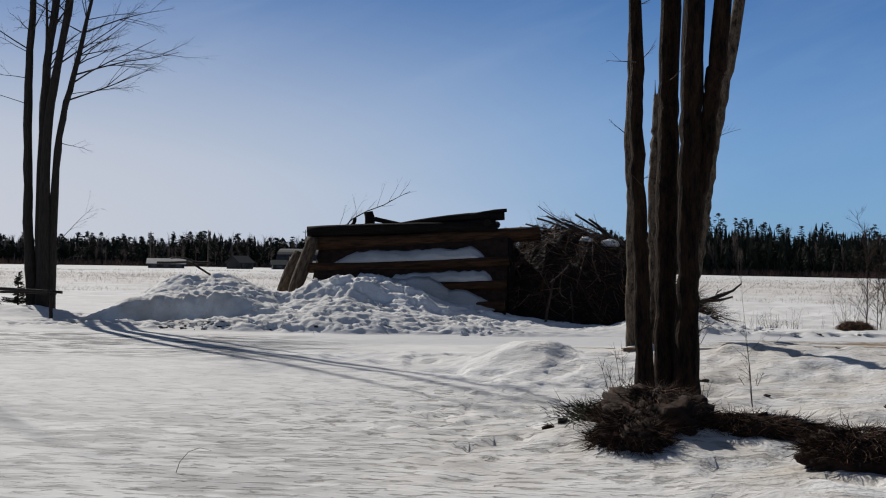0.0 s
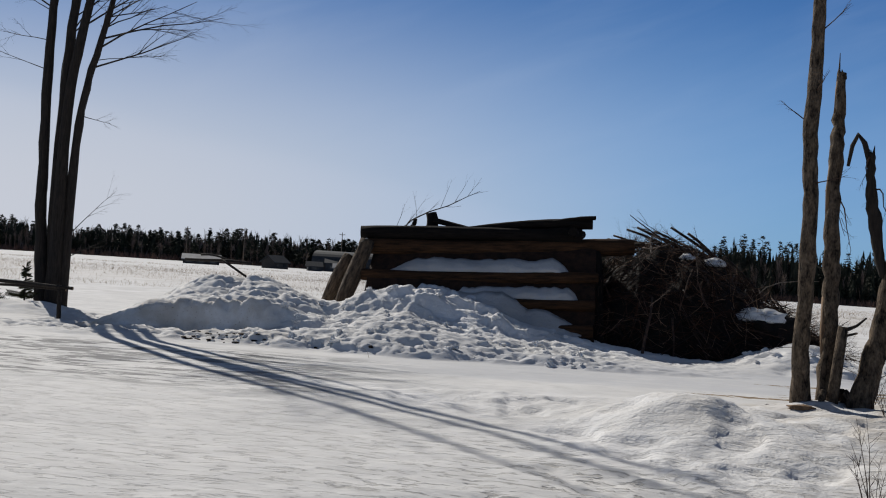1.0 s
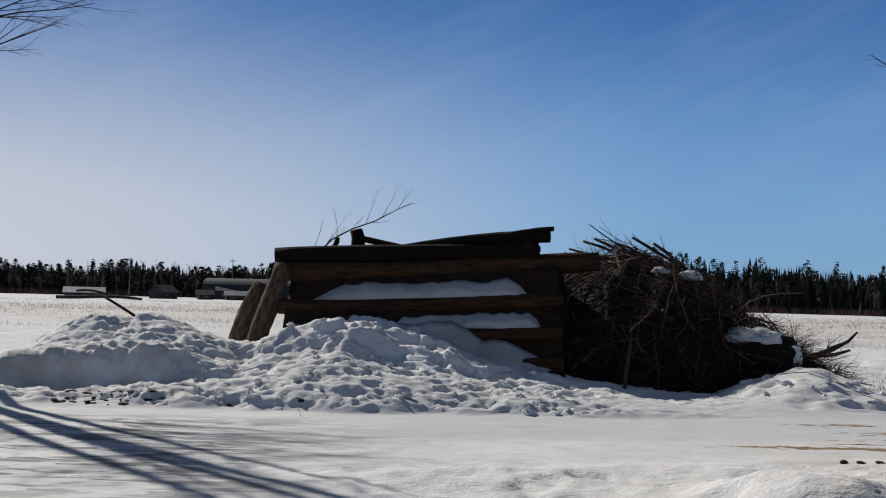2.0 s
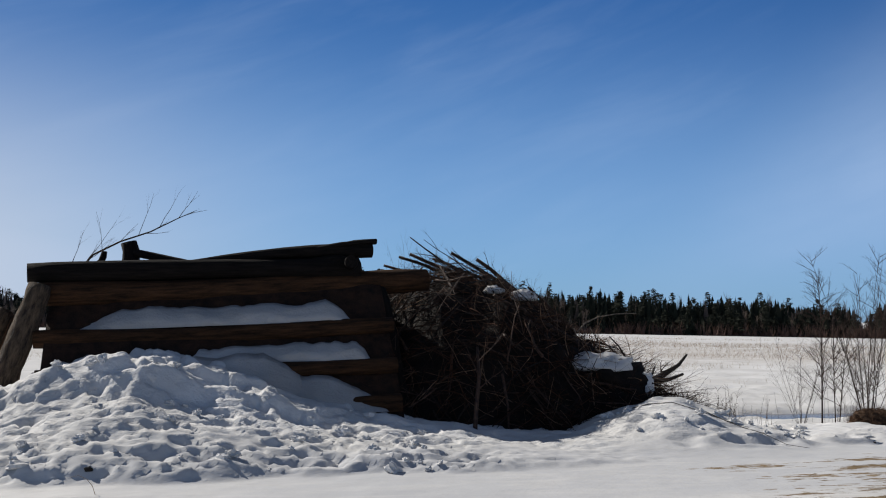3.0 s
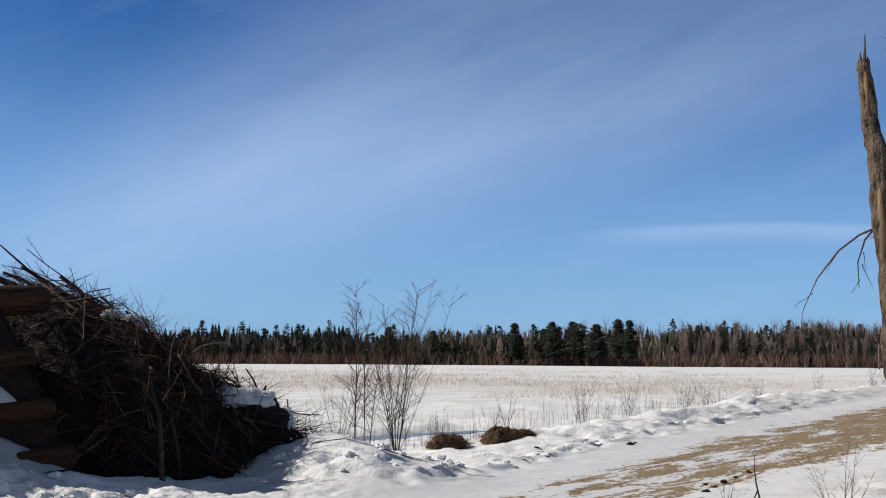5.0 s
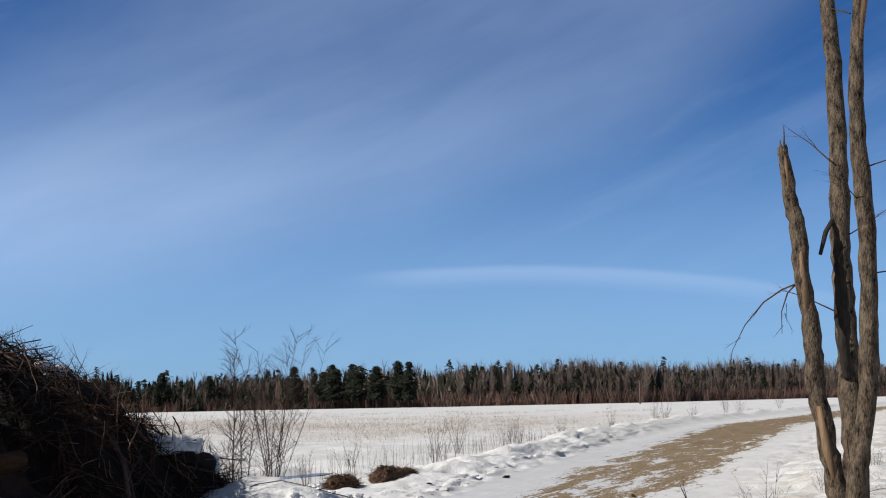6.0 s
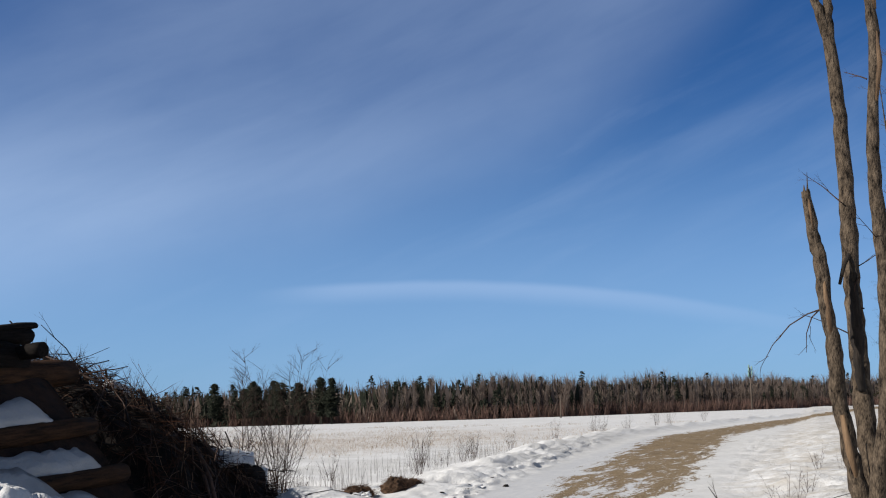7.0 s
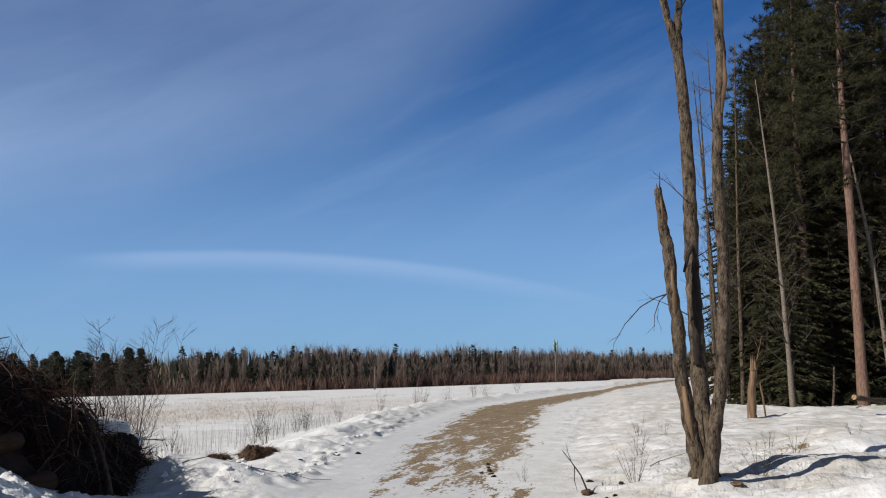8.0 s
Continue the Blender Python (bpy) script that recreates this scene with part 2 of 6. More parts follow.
        dash = ramp(noise_node(5.5, 5.0, (0.7, 2.6, 1.0), 0.55, 0.5, 0.6), 0.55, 0.61)
        flaky = maths("MULTIPLY", dash, attr("flake"))
        col = blend(maths("MULTIPLY", flaky, 0.75), col, (0.30, 0.285, 0.265))
        scale_ = noise_node(3.0, 7.0, (0.5, 1.9, 1.0), 0.35, 0.7, 0.66)
        height = maths("ADD", height, maths("MULTIPLY", attr("flake"), maths("SUBTRACT", maths("MULTIPLY", scale_, 0.55), maths("MULTIPLY", dash, 0.4))))
        # sandy dirt through the thin ice of the road
        sand1, sand2 = noise_node(1.9, 7.0, (0.26, 1.4, 1.0), -0.06, 0.5, 0.6), noise_node(18.0, 5.0, (0.6, 1.5, 1.0))
        grit = noise_node(55.0, 3.0, (0.7, 1.3, 1.0))
        sand = blend(ramp(sand2, 0.3, 0.7), (0.135, 0.095, 0.054), (0.29, 0.215, 0.13))
        sand = blend(maths("MULTIPLY", ramp(grit, 0.56, 0.66), 0.6), sand, (0.40, 0.33, 0.24))
        sand = blend(maths("MULTIPLY", ramp(noise_node(1.1, 5.0, (0.3, 1.6, 1.0), -0.06, 0.2), 0.5, 0.7), 0.5), sand, (0.11, 0.075, 0.042))
        show = maths("ADD", dirt, maths("MULTIPLY", maths("SUBTRACT", sand1, 0.5), 2.4))
        show = maths("ADD", show, maths("MULTIPLY", maths("SUBTRACT", noise_node(8.0, 7.0, (0.55, 1.7, 1.0), -0.06, 0.4, 0.68), 0.5), 1.7))
        show = maths("MULTIPLY", ramp(show, 0.48, 0.62), ramp(dirt, 0.03, 0.15))
        col = blend(show, col, sand)
        # dry grass poking through the crust of the field
        g1, g2 = noise_node(0.06, 5.0, (0.35, 1.4, 1.0), 0.35), noise_node(1.6, 6.0, (0.5, 2.0, 1.0), 0.35)
        gg = maths("MULTIPLY", grass, maths("MULTIPLY", ramp(g1, 0.30, 0.52), ramp(g2, 0.32, 0.58)))
        col = blend(maths("MULTIPLY", gg, 0.46), col, (0.42, 0.345, 0.275))
        height = maths("ADD", height, maths("MULTIPLY", streaks, maths("MULTIPLY", pack, 0.15)))
    L(col, b.inputs["Base Color"])
    b.inputs["Roughness"].default_value = rough
    bump = t.nodes.new("ShaderNodeBump")
    bump.inputs["Strength"].default_value = 0.8
    bump.inputs["Distance"].default_value = 0.06
    L(height, bump.inputs["Height"])
    L(bump.outputs[0], b.inputs["Normal"])
    return m


M_GROUND = snow_material("snow_ground", True)
M_SNOW = snow_material("snow_clean")
# darker copy of the clean snow: the crib's shade is put into its colour
M_SNOW_SHADED = snow_material("snow_shaded", False, (0.50, 0.49, 0.48), (0.36, 0.35, 0.34))
M_BARK = material("bark_grey_brown", (0.150, 0.112, 0.078), (0.008, 0.006, 0.005), 0.9, 3.0, (5.0, 5.0, 2.0), 0.8, 12.0, deep=0.04, spec=0.12)
# warm brown bark, taken near black to hold the trunks' backlight in its colour
M_BARK_BACKLIT = material("bark_warm_backlit", (0.034, 0.019, 0.011), (0.003, 0.0022, 0.0018), 0.9, 4.0, (4.0, 4.0, 0.9), 1.0, 16.0, deep=0.06, spec=0.1)
M_BARK_RAW = material("wood_bared", (0.24, 0.15, 0.082), (0.06, 0.036, 0.022), 0.8, 4.0, (4, 4, 0.5), 0.5, 30.0)
M_BARK_DARK = material("bark_dark", (0.034, 0.026, 0.020), (0.009, 0.007, 0.006), 0.9, 5.0, (6, 6, 0.8), 0.8, 26.0)
M_PINE = material("pine_bark", (0.24, 0.145, 0.105), (0.085, 0.05, 0.036), 0.9, 4.0, (5, 5, 1.2), 0.9, 22.0)
M_TWIG_GREY = material("grey_twigs", (0.10, 0.078, 0.060), (0.045, 0.035, 0.028), 0.85, 5.0, (1, 1, 1), 0.2, 20.0)
M_BIRCH = material("birch_bark", (0.22, 0.18, 0.14), (0.07, 0.055, 0.042), 0.8, 4.0, (3, 3, 8), 0.3, 20.0)
M_LOG = material("log_wood", (0.085, 0.040, 0.018), (0.010, 0.006, 0.0035), 0.85, 3.0, (0.7, 7, 7), 0.9, 22.0, vary=0.15, spec=0.15)
# dark weathered logs; the shade on their near side is coloured in too
M_LOG_DARK = material("log_weathered_shaded", (0.017, 0.013, 0.011), (0.005, 0.0042, 0.0036), 0.9, 4.0, (0.7, 7, 7), 0.9, 22.0, spec=0.12)
M_LOG_PALE = material("log_bark_pale", (0.15, 0.105, 0.068), (0.012, 0.008, 0.006), 0.9, 3.0, (1.5, 7, 7), 1.0, 16.0, deep=0.05)
M_END = material("log_end_grain", (0.33, 0.235, 0.14), (0.14, 0.09, 0.05), 0.85, 10.0, (1, 1, 1), 0.5, 50.0)
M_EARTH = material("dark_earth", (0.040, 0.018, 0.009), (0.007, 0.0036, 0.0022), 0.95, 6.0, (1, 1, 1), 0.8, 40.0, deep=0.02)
M_RUST = material("dead_stems", (0.15, 0.078, 0.042), (0.05, 0.026, 0.015), 0.9, 6.0, (1, 1, 1), 0.2, 20.0)
M_TURF = material("torn_turf", (0.11, 0.062, 0.035), (0.028, 0.017, 0.011), 0.95, 5.0, (1, 1, 1), 1.0, 26.0)
# debris whose near-black tone paints the shade deep inside the heap
M_DEBRIS_SHADE = material("brush_debris_shade", (0.012, 0.0075, 0.005), (0.004, 0.003, 0.0025), 0.95, 5.0, (1, 1, 1), 1.0, 26.0)
# mostly near-black twigs for the heap's shade, few pale ones for sunlit edges
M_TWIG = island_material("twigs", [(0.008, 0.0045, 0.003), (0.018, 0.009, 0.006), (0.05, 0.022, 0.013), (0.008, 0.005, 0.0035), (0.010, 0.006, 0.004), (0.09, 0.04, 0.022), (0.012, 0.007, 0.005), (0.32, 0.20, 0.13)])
M_BRANCH = material("brush_branch", (0.065, 0.034, 0.021), (0.008, 0.005, 0.004), 0.7, 5.0, (3, 3, 3), 0.4, 30.0, vary=0.85)
M_SHRUB = island_material("shrub_twigs", [(0.035, 0.022, 0.016), (0.062, 0.038, 0.028), (0.028, 0.020, 0.017)])
M_NEEDLE = island_material("spruce_needles", [(0.012, 0.014, 0.008), (0.028, 0.030, 0.013), (0.052, 0.046, 0.018), (0.016, 0.019, 0.010), (0.044, 0.034, 0.018)])
M_NEEDLE_PINE = island_material("pine_needles", [(0.013, 0.015, 0.008), (0.026, 0.026, 0.012), (0.050, 0.043, 0.019)])
M_FAR_CON = island_material("far_conifers", [(0.013, 0.016, 0.011), (0.020, 0.024, 0.015), (0.029, 0.031, 0.020)])
M_FAR_DEC = island_material("far_bare_trees", [(0.105, 0.074, 0.058), (0.155, 0.116, 0.093), (0.205, 0.164, 0.136), (0.125, 0.085, 0.066)])
M_FAR_SHRUB = island_material("far_shrubs", [(0.11, 0.062, 0.05), (0.15, 0.09, 0.07), (0.10, 0.065, 0.05)])
M_GRASS = island_material("dry_grass", [(0.36, 0.28, 0.19), (0.45, 0.36, 0.26), (0.30, 0.22, 0.15), (0.42, 0.31, 0.24)])
M_ICE = material("ditch_ice", (0.20, 0.205, 0.22), (0.11, 0.115, 0.13), 0.25, 0.8, (0.4, 2, 1), 0.05, 5.0, spec=0.5)
M_POLE = material("pole_wood", (0.17, 0.13, 0.10), (0.08, 0.06, 0.045), 0.85, 5.0, (6, 6, 0.8), 0.4)
M_HOUSE_WALL = material("house_wall", (0.04, 0.036, 0.034), (0.02, 0.018, 0.018), 0.8, 2.0, (1, 1, 3), 0.1)
M_HOUSE_GREY = material("barn_metal", (0.030, 0.034, 0.040), (0.016, 0.019, 0.023), 0.85, 1.0, (3, 1, 1), 0.1)
M_ROOF = material("old_snow_roof", (0.24, 0.24, 0.25), (0.12, 0.12, 0.13), 0.7, 0.5, (1, 1, 1), 0.1)
M_DARKGLASS = material("dark_pane", (0.03, 0.035, 0.04), (0.02, 0.022, 0.025), 0.15, 2.0, (1, 1, 1), 0.0, spec=0.5)
M_GREEN = material("pole_gear_green", (0.26, 0.40, 0.36), (0.14, 0.22, 0.20), 0.6, 3.0, (1, 1, 1), 0.1)

# ---- shape helpers ----
class Geo:
    """Vertices, faces and material slots of one mesh."""

    def __init__(self):
        self.v, self.f, self.s = [], [], []

    def ring_tube(self, pts, radii, sides=6, slot=0, caps=True, cap_slot=None, rough=0.0, rng=None, squash=1.0):
        pts = [Vector(p) for p in pts]
        base = len(self.v)
        last = None
        n = len(pts)
        for k, p in enumerate(pts):
            way = (pts[min(k + 1, n - 1)] - pts[max(k - 1, 0)])
            way = way.normalized() if way.length > 1e-9 else Vector((0, 0, 1))
            if last is None:
                side = way.orthogonal().normalized() if abs(way.z) > 0.95 else way.cross(Vector((0, 0, 1))).normalized()
            else:
                side = (last - way * last.dot(way)).normalized()
            last = side
            other = way.cross(side)
            for j in range(sides):
                a = 2 * math.pi * j / sides
                r = radii[k]
                if rough and rng:
                    r *= 1 + rough * rng.uniform(-1, 1)
                self.v.append(p + side * (math.cos(a) * r) + other * (math.sin(a) * r * squash))
        for k in range(n - 1):
            for j in range(sides):
                a, b = base + k * sides + j, base + k * sides + (j + 1) % sides
                self.f.append((a, b, b + sides, a + sides))
                self.s.append(slot)
        if caps:
            cs = slot if cap_slot is None else cap_slot
            self.f.append(tuple(base + j for j in reversed(range(sides))))
            self.s.append(cs)
            self.f.append(tuple(base + (n - 1) * sides + j for j in range(sides)))
            self.s.append(cs)

    def blade(self, p, q, width, side, slot=0):
        b = len(self.v)
        self.v += [p - side * width, p + side * width, q]
        self.f.append((b, b + 1, b + 2))
        self.s.append(slot)

    def quad(self, a, b, c, d, slot=0):
        k = len(self.v)
        self.v += [Vector(a), Vector(b), Vector(c), Vector(d)]
        self.f.append((k, k + 1, k + 2, k + 3))
        self.s.append(slot)

    def box(self, lo, hi, slot=0):
        k = len(self.v)
        for z in (lo[2], hi[2]):
            self.v += [Vector((lo[0], lo[1], z)), Vector((hi[0], lo[1], z)), Vector((hi[0], hi[1], z)), Vector((lo[0], hi[1], z))]
        for f in ((3, 2, 1, 0), (4, 5, 6, 7), (0, 1, 5, 4), (1, 2, 6, 5), (2, 3, 7, 6), (3, 0, 4, 7)):
            self.f.append(tuple(k + i for i in f))
            self.s.append(slot)

    def mesh(self, name, mats, smooth=True):
        me = bpy.data.meshes.new(name)
        me.from_pydata([tuple(v) for v in self.v], [], self.f)
        for m in mats:
            me.materials.append(m)
        if len(mats) > 1:
            me.polygons.foreach_set("material_index", self.s)
        if smooth:
            me.polygons.foreach_set("use_smooth", [len(f) <= 4 for f in self.f])
        me.update()
        return me


def part(name, geo, mats, parent, label="", smooth=True):
    ob = new(name, geo.mesh(name, mats if isinstance(mats, (list, tuple)) else [mats], smooth))
    if parent is not None:
        ob.parent = parent
    if label:
        ob["label"] = label
    return ob


def thing(name, label, category, at=(0, 0, 0), group="", kind=""):
    ob = new(name)
    ob.empty_display_size = 0.2
    ob.matrix_basis = Matrix.Translation(at)
    return tagged(ob, label, category, group, kind)


def smooth(x, a, b):
    t = np.clip((x - a) / (b - a), 0, 1)
    return t * t * (3 - 2 * t)


def lattice(ix, iy, seed):
    h = (ix.astype(np.int64) * 374761393 + iy.astype(np.int64) * 668265263 + seed * 974634777) & 0x7FFFFFFF
    h = ((h ^ (h >> 13)) * 1274126177) & 0x7FFFFFFF
    return ((h ^ (h >> 16)) & 0xFFFF) / 65535.0


def vnoise(x, y, seed=0):
    ix, iy = np.floor(x), np.floor(y)
    fx, fy = x - ix, y - iy
    fx, fy = fx * fx * fx * (fx * (fx * 6 - 15) + 10), fy * fy * fy * (fy * (fy * 6 - 15) + 10)
    a, b = lattice(ix, iy, seed), lattice(ix + 1, iy, seed)
    c, d = lattice(ix, iy + 1, seed), lattice(ix + 1, iy + 1, seed)
    return (a * (1 - fx) + b * fx) * (1 - fy) + (c * (1 - fx) + d * fx) * fy


def fbm(x, y, octaves=4, seed=0, gain=0.5):
    """Smooth noise about 0, between -1 and 1."""
    out, amp, total = 0.0, 1.0, 0.0
    ca, sa = math.cos(0.6), math.sin(0.6)
    for k in range(octaves):
        out = out + amp * (2 * vnoise(x, y, seed + k) - 1)
        total += amp
        amp *= gain
        x, y = 2.03 * (ca * x - sa * y), 2.03 * (sa * x + ca * y)
    return out / total


def clods(x, y, seed=0):
    """Rounded lumps with sharp creases between them, 0 to 1."""
    return 1 - np.abs(fbm(x, y, 2, seed))


# ---- ground ----
BANK_X = np.array([-8.0, -7.0, -6.2, -5.7, -5.1, -4.2, -3.6, -2.85, -2.4, -2.0, -1.6, -1.15, -0.8, -0.3, 0.5, 1.2, 2.2, 3.2, 4.2, 5.0])
BANK_Z = np.array([0.22, 0.30, 0.42, 0.62, 0.95, 1.12, 1.02, 0.86, 0.66, 0.46, 0.37, 0.32, 0.27, 0.16, 0.10, 0.05, 0.12, 0.26, 0.18, 0.0])
ROAD_X = np.array([-60.0, -20.0, -5.0, 5.0, 15.0, 30.0, 50.0, 95.0, 190.0, 420.0])
ROAD_Y = np.array([17.0, 19.5, 20.5, 21.8, 22.6, 23.6, 24.6, 21.0, 8.0, -30.0])
ROAD_W = np.array([3.0, 3.0, 2.9, 2.4, 2.5, 2.9, 3.2, 3.4, 3.6, 3.8])


def far_drop(x, y):
    """The field falls away gently ahead and rises a little to the right."""
    r = np.hypot(x + 6, y - 14)
    bearing = np.degrees(np.arctan2(x + 6, y - 14))
    z300 = np.interp(bearing, [-180, -60, 10, 40, 60, 75, 90, 130, 180], [-1.0, -2.0, -2.3, -2.8, -1.3, -0.2, 0.7, 0.7, -1.0])
    return z300 * smooth(r, 25, 300) * np.minimum(r / 300, 1.0)


def road_side(x, y):
    """Metres from the edge of the road: negative on it."""
    return np.abs(y - np.interp(x, ROAD_X, ROAD_Y)) - np.interp(x, ROAD_X, ROAD_W)


def drive_side(x, y):
    """Metres from the edge of the curving drive that joins the road."""
    line = np.interp(y, [-20, 0, 5, 9.5, 12.3, 14.5, 16.5, 18.5], [0.6, 0.0, -1.6, -3.1, -4.5, -6.5, -9.7, -13.2])
    return np.abs(x - line) - np.interp(y, [0, 9, 14, 18], [2.6, 3.0, 4.5, 7.0])


def ground_z(x, y):
    x, y = np.asarray(x, float), np.asarray(y, float)
    z = -0.14 * smooth(y, 12, 20)
    z = z + far_drop(x, y)
    # the field beyond the berms lies lower
    berm_y = np.interp(x, [-60, -12, -7, 2, 6, 10, 15.5, 30, 50, 95, 190, 420], [27, 26.5, 26, 24.6, 25.2, 25.9, 26.4, 27.9, 29.4, 26.2, 13.5, -24])
    beyond = smooth(y - berm_y, 0.6, 4.5)
    z = z - 0.5 * beyond
    # open yard on the near side of the road, right of the drive
    yard = smooth(x, 0.6, 4.0) * smooth(y, 2, 6) * (1 - smooth(y, 17.2, 19.6)) 
    z = z + yard * (0.22 + 0.16 * fbm(x * 0.35, y * 0.35, 3, 5))
    z = z + 0.05 * smooth(x, 12, 30) * (1 - smooth(y, 11, 17)) * smooth(y, -40, 0)
    off = np.minimum(road_side(x, y), drive_side(x, y))
    loose = smooth(off, -0.3, 0.8) 
    near = 1 - smooth(np.hypot(x + 2, y - 18), 30, 70)
    lump = 0.075 * fbm(x * 1.1, y * 1.1, 4, 11) + 0.035 * fbm(x * 3.0, y * 3.0, 3, 12) - 0.055 * smooth(fbm(x * 1.9, y * 2.1, 2, 13), 0.22, 0.5)
    z = z + near * loose * lump
    # wheel grooves and wind ripples on the packed snow
    rip = 0.018 * fbm(x * 0.7 + y * 0.3, y * 0.9 - x * 0.4, 3, 21) + 0.006 * fbm(x * 2.2 + y * 0.8, y * 3.0 - x * 1.4, 3, 22)
    # scaly crust and shallow melted pits on the near part of the drive
    scaly = np.exp(-(((x + 0.6) / 1.7) ** 2 + ((y - 9.5) / 4.5) ** 2)) * smooth(fbm(x * 0.5, y * 0.4, 2, 23), -0.35, 0.2)
    z = z - 0.045 * scaly * smooth(fbm(x * 2.4 + y * 0.8, y * 4.6 - x * 1.2, 3, 24), 0.05, 0.32) - 0.03 * scaly * smooth(fbm(x * 4.0, y * 5.0, 2, 25), 0.15, 0.4)
    z = z + near * (1 - loose) * rip * (1 - 0.65 * smooth(x, -3, 2) * smooth(y, 18, 20))
    # lumpy snow bank pushed up against the timber crib
    height = np.interp(x, BANK_X, BANK_Z, left=0, right=0)
    foot = 22.25 + 0.3 * fbm(x * 0.8, x * 0 + 3.3, 3, 31) + 0.5 * smooth(x, 0.5, 4)
    ridge = 25.25 + 0.25 * fbm(x * 0.7, x * 0 + 8.1, 2, 33) + 0.7 * smooth(x, 0.0, 2.5)
    up = np.clip((y - foot) / (ridge - foot), 0, 1)
    fall = 1 - smooth(y, 26.6, 27.5)
    rise = height * (0.74 * up + 0.26 * smooth(up, 0.78, 1.0)) + 0.09 * smooth(up, 0, 0.10) * smooth(x, -8, -6) * (1 - smooth(x, 0, 2.2))
    rough_bank = smooth(up, 0.0, 0.08) * fall * smooth(x, -13, -11.5) * (1 - 0.6 * smooth(x, -0.8, 0.6)) * (1 - smooth(x, 1.5, 3.0))
    # wind-eaten crust low down: sharp little scallops and pits; broken clods higher up
    scallop = clods(x * 2.3, y * 4.4, 43) - 0.78
    pits = smooth(fbm(x * 2.0, y * 3.4, 3, 45), 0.14, 0.24)
    nicks = smooth(fbm(x * 3.6, y * 6.2, 2, 49), 0.20, 0.34)
    chunk = 0.06 * fbm(x * 0.8, y * 1.0, 2, 41) + 0.028 * scallop - 0.05 * pits - 0.045 * nicks + 0.03 * fbm(x * 3.6, y * 5.6, 3, 42)
    # thin broken shelves of crust, one above the other
    level_ = (0.55 * up + 0.20 * fbm(x * 1.3, y * 1.9, 3, 57) + 0.05 * fbm(x * 5.0, y * 6.0, 2, 58)) / 0.075
    part_ = level_ - np.floor(level_)
    chunk = chunk + 0.055 * (smooth(part_, 0.72, 1.0) - part_ + 0.35)
    high_part = smooth(up, 0.70, 0.92) * (1 - 0.9 * smooth(x, -2.5, -1.8)) * smooth(x, -6.6, -5.6)
    blocks = np.maximum(fbm(x * 2.3, y * 2.9, 2, 46), fbm(x * 2.9 + 4, y * 3.1, 2, 47) - 0.1)
    chunk = chunk * (1 - 0.5 * high_part) + high_part * (0.10 * smooth(blocks, -0.05, 0.22) - 0.05 + 0.07 * fbm(x * 4.6, y * 6.0, 3, 48) - 0.07 * smooth(fbm(x * 2.8, y * 3.6, 2, 50), 0.18, 0.36))
    z = z + rise * fall + 0.9 * rough_bank * chunk
    # high ploughed heap left of the crib, with a steep shaded front
    side = np.exp(-np.abs((x + 8.25) / 1.95) ** 3.2)
    front = smooth(y + 0.25 * fbm(x * 0.9, x * 0, 3, 51), 23.55, 24.05)
    heap = side * front * (1 - smooth(y, 25.6, 28.0))
    z = z + heap * (0.72 + 0.08 * fbm(x * 0.9, y * 0.9, 3, 52) + 0.07 * (clods(x * 2.4, y * 2.4, 53) - 0.6) + 0.07 * fbm(x * 5, y * 6, 4, 56))
    z = z + 0.62 * np.exp(-(((x + 8.75) / 1.5) ** 2 + ((y - 26.6) / 0.85) ** 2)) * (1 + 0.12 * fbm(x * 2, y * 2, 3, 54))
    toe = np.exp(-np.abs((x + 8.7) / 2.4) ** 3) * smooth(y, 21.9, 22.6) * (1 - smooth(y, 23.2, 24.0))
    z = z + toe * (0.14 + 0.10 * fbm(x * 2.6, y * 3.4, 3, 55))
    # low berm along the far side of the road
    bw = np.exp(-((y - berm_y) / np.interp(x, [0, 10, 40, 200], [0.8, 0.9, 1.1, 1.6])) ** 2)
    bh = np.interp(x, [-60, -13, -11, 1.0, 2.5, 5.0, 8.0, 12.0, 20.0, 60.0, 400.0], [0.2, 0.25, 0.0, 0.0, 0.30, 0.12, 0.02, 0.26, 0.44, 0.4, 0.3])
    z = z + bw * bh * (0.8 + 0.45 * fbm(x * 0.9, y * 0.9, 4, 61) + 0.25 * (clods(x * 2.6, y * 2.6, 62) - 0.6) * near)
    z = z + 0.26 * np.exp(-(((x - 3.9) / 0.9) ** 2 + ((y - 25.7) / 0.8) ** 2)) * (1 + 0.3 * fbm(x * 2.2, y * 2.2, 3, 63))
    # ploughed crust at the foot of the berm
    crust = np.exp(-((y - berm_y + 1.0) / 0.35) ** 2) * smooth(x, 2.0, 4.0) * (1 - smooth(x, 30, 60))
    z = z + crust * 0.22 * (clods(x * 2.4, y * 2.4, 64) - 0.62)
    # smooth mound at the corner of drive and road, and the humps round the trees
    z = z + 0.42 * np.exp(-(((x - 0.12) / (np.where(x > 0.12, 1.25, 0.85))) ** 2 + ((y - 15.2) / 1.2) ** 2)) * (1 + 0.16 * fbm(x * 1.6, y * 1.6, 4, 71))
    z = z + 0.16 * np.exp(-(((x - 2.0) / 1.2) ** 2 + ((y - 17.1) / 0.9) ** 2)) + 0.20 * np.exp(-(((x - 3.2) / 1.2) ** 2 + ((y - 15.3) / 1.0) ** 2))
    z = z + 0.22 * np.exp(-(((x - 1.1) / 0.8) ** 2 + ((y - 9.1) / 0.9) ** 2))
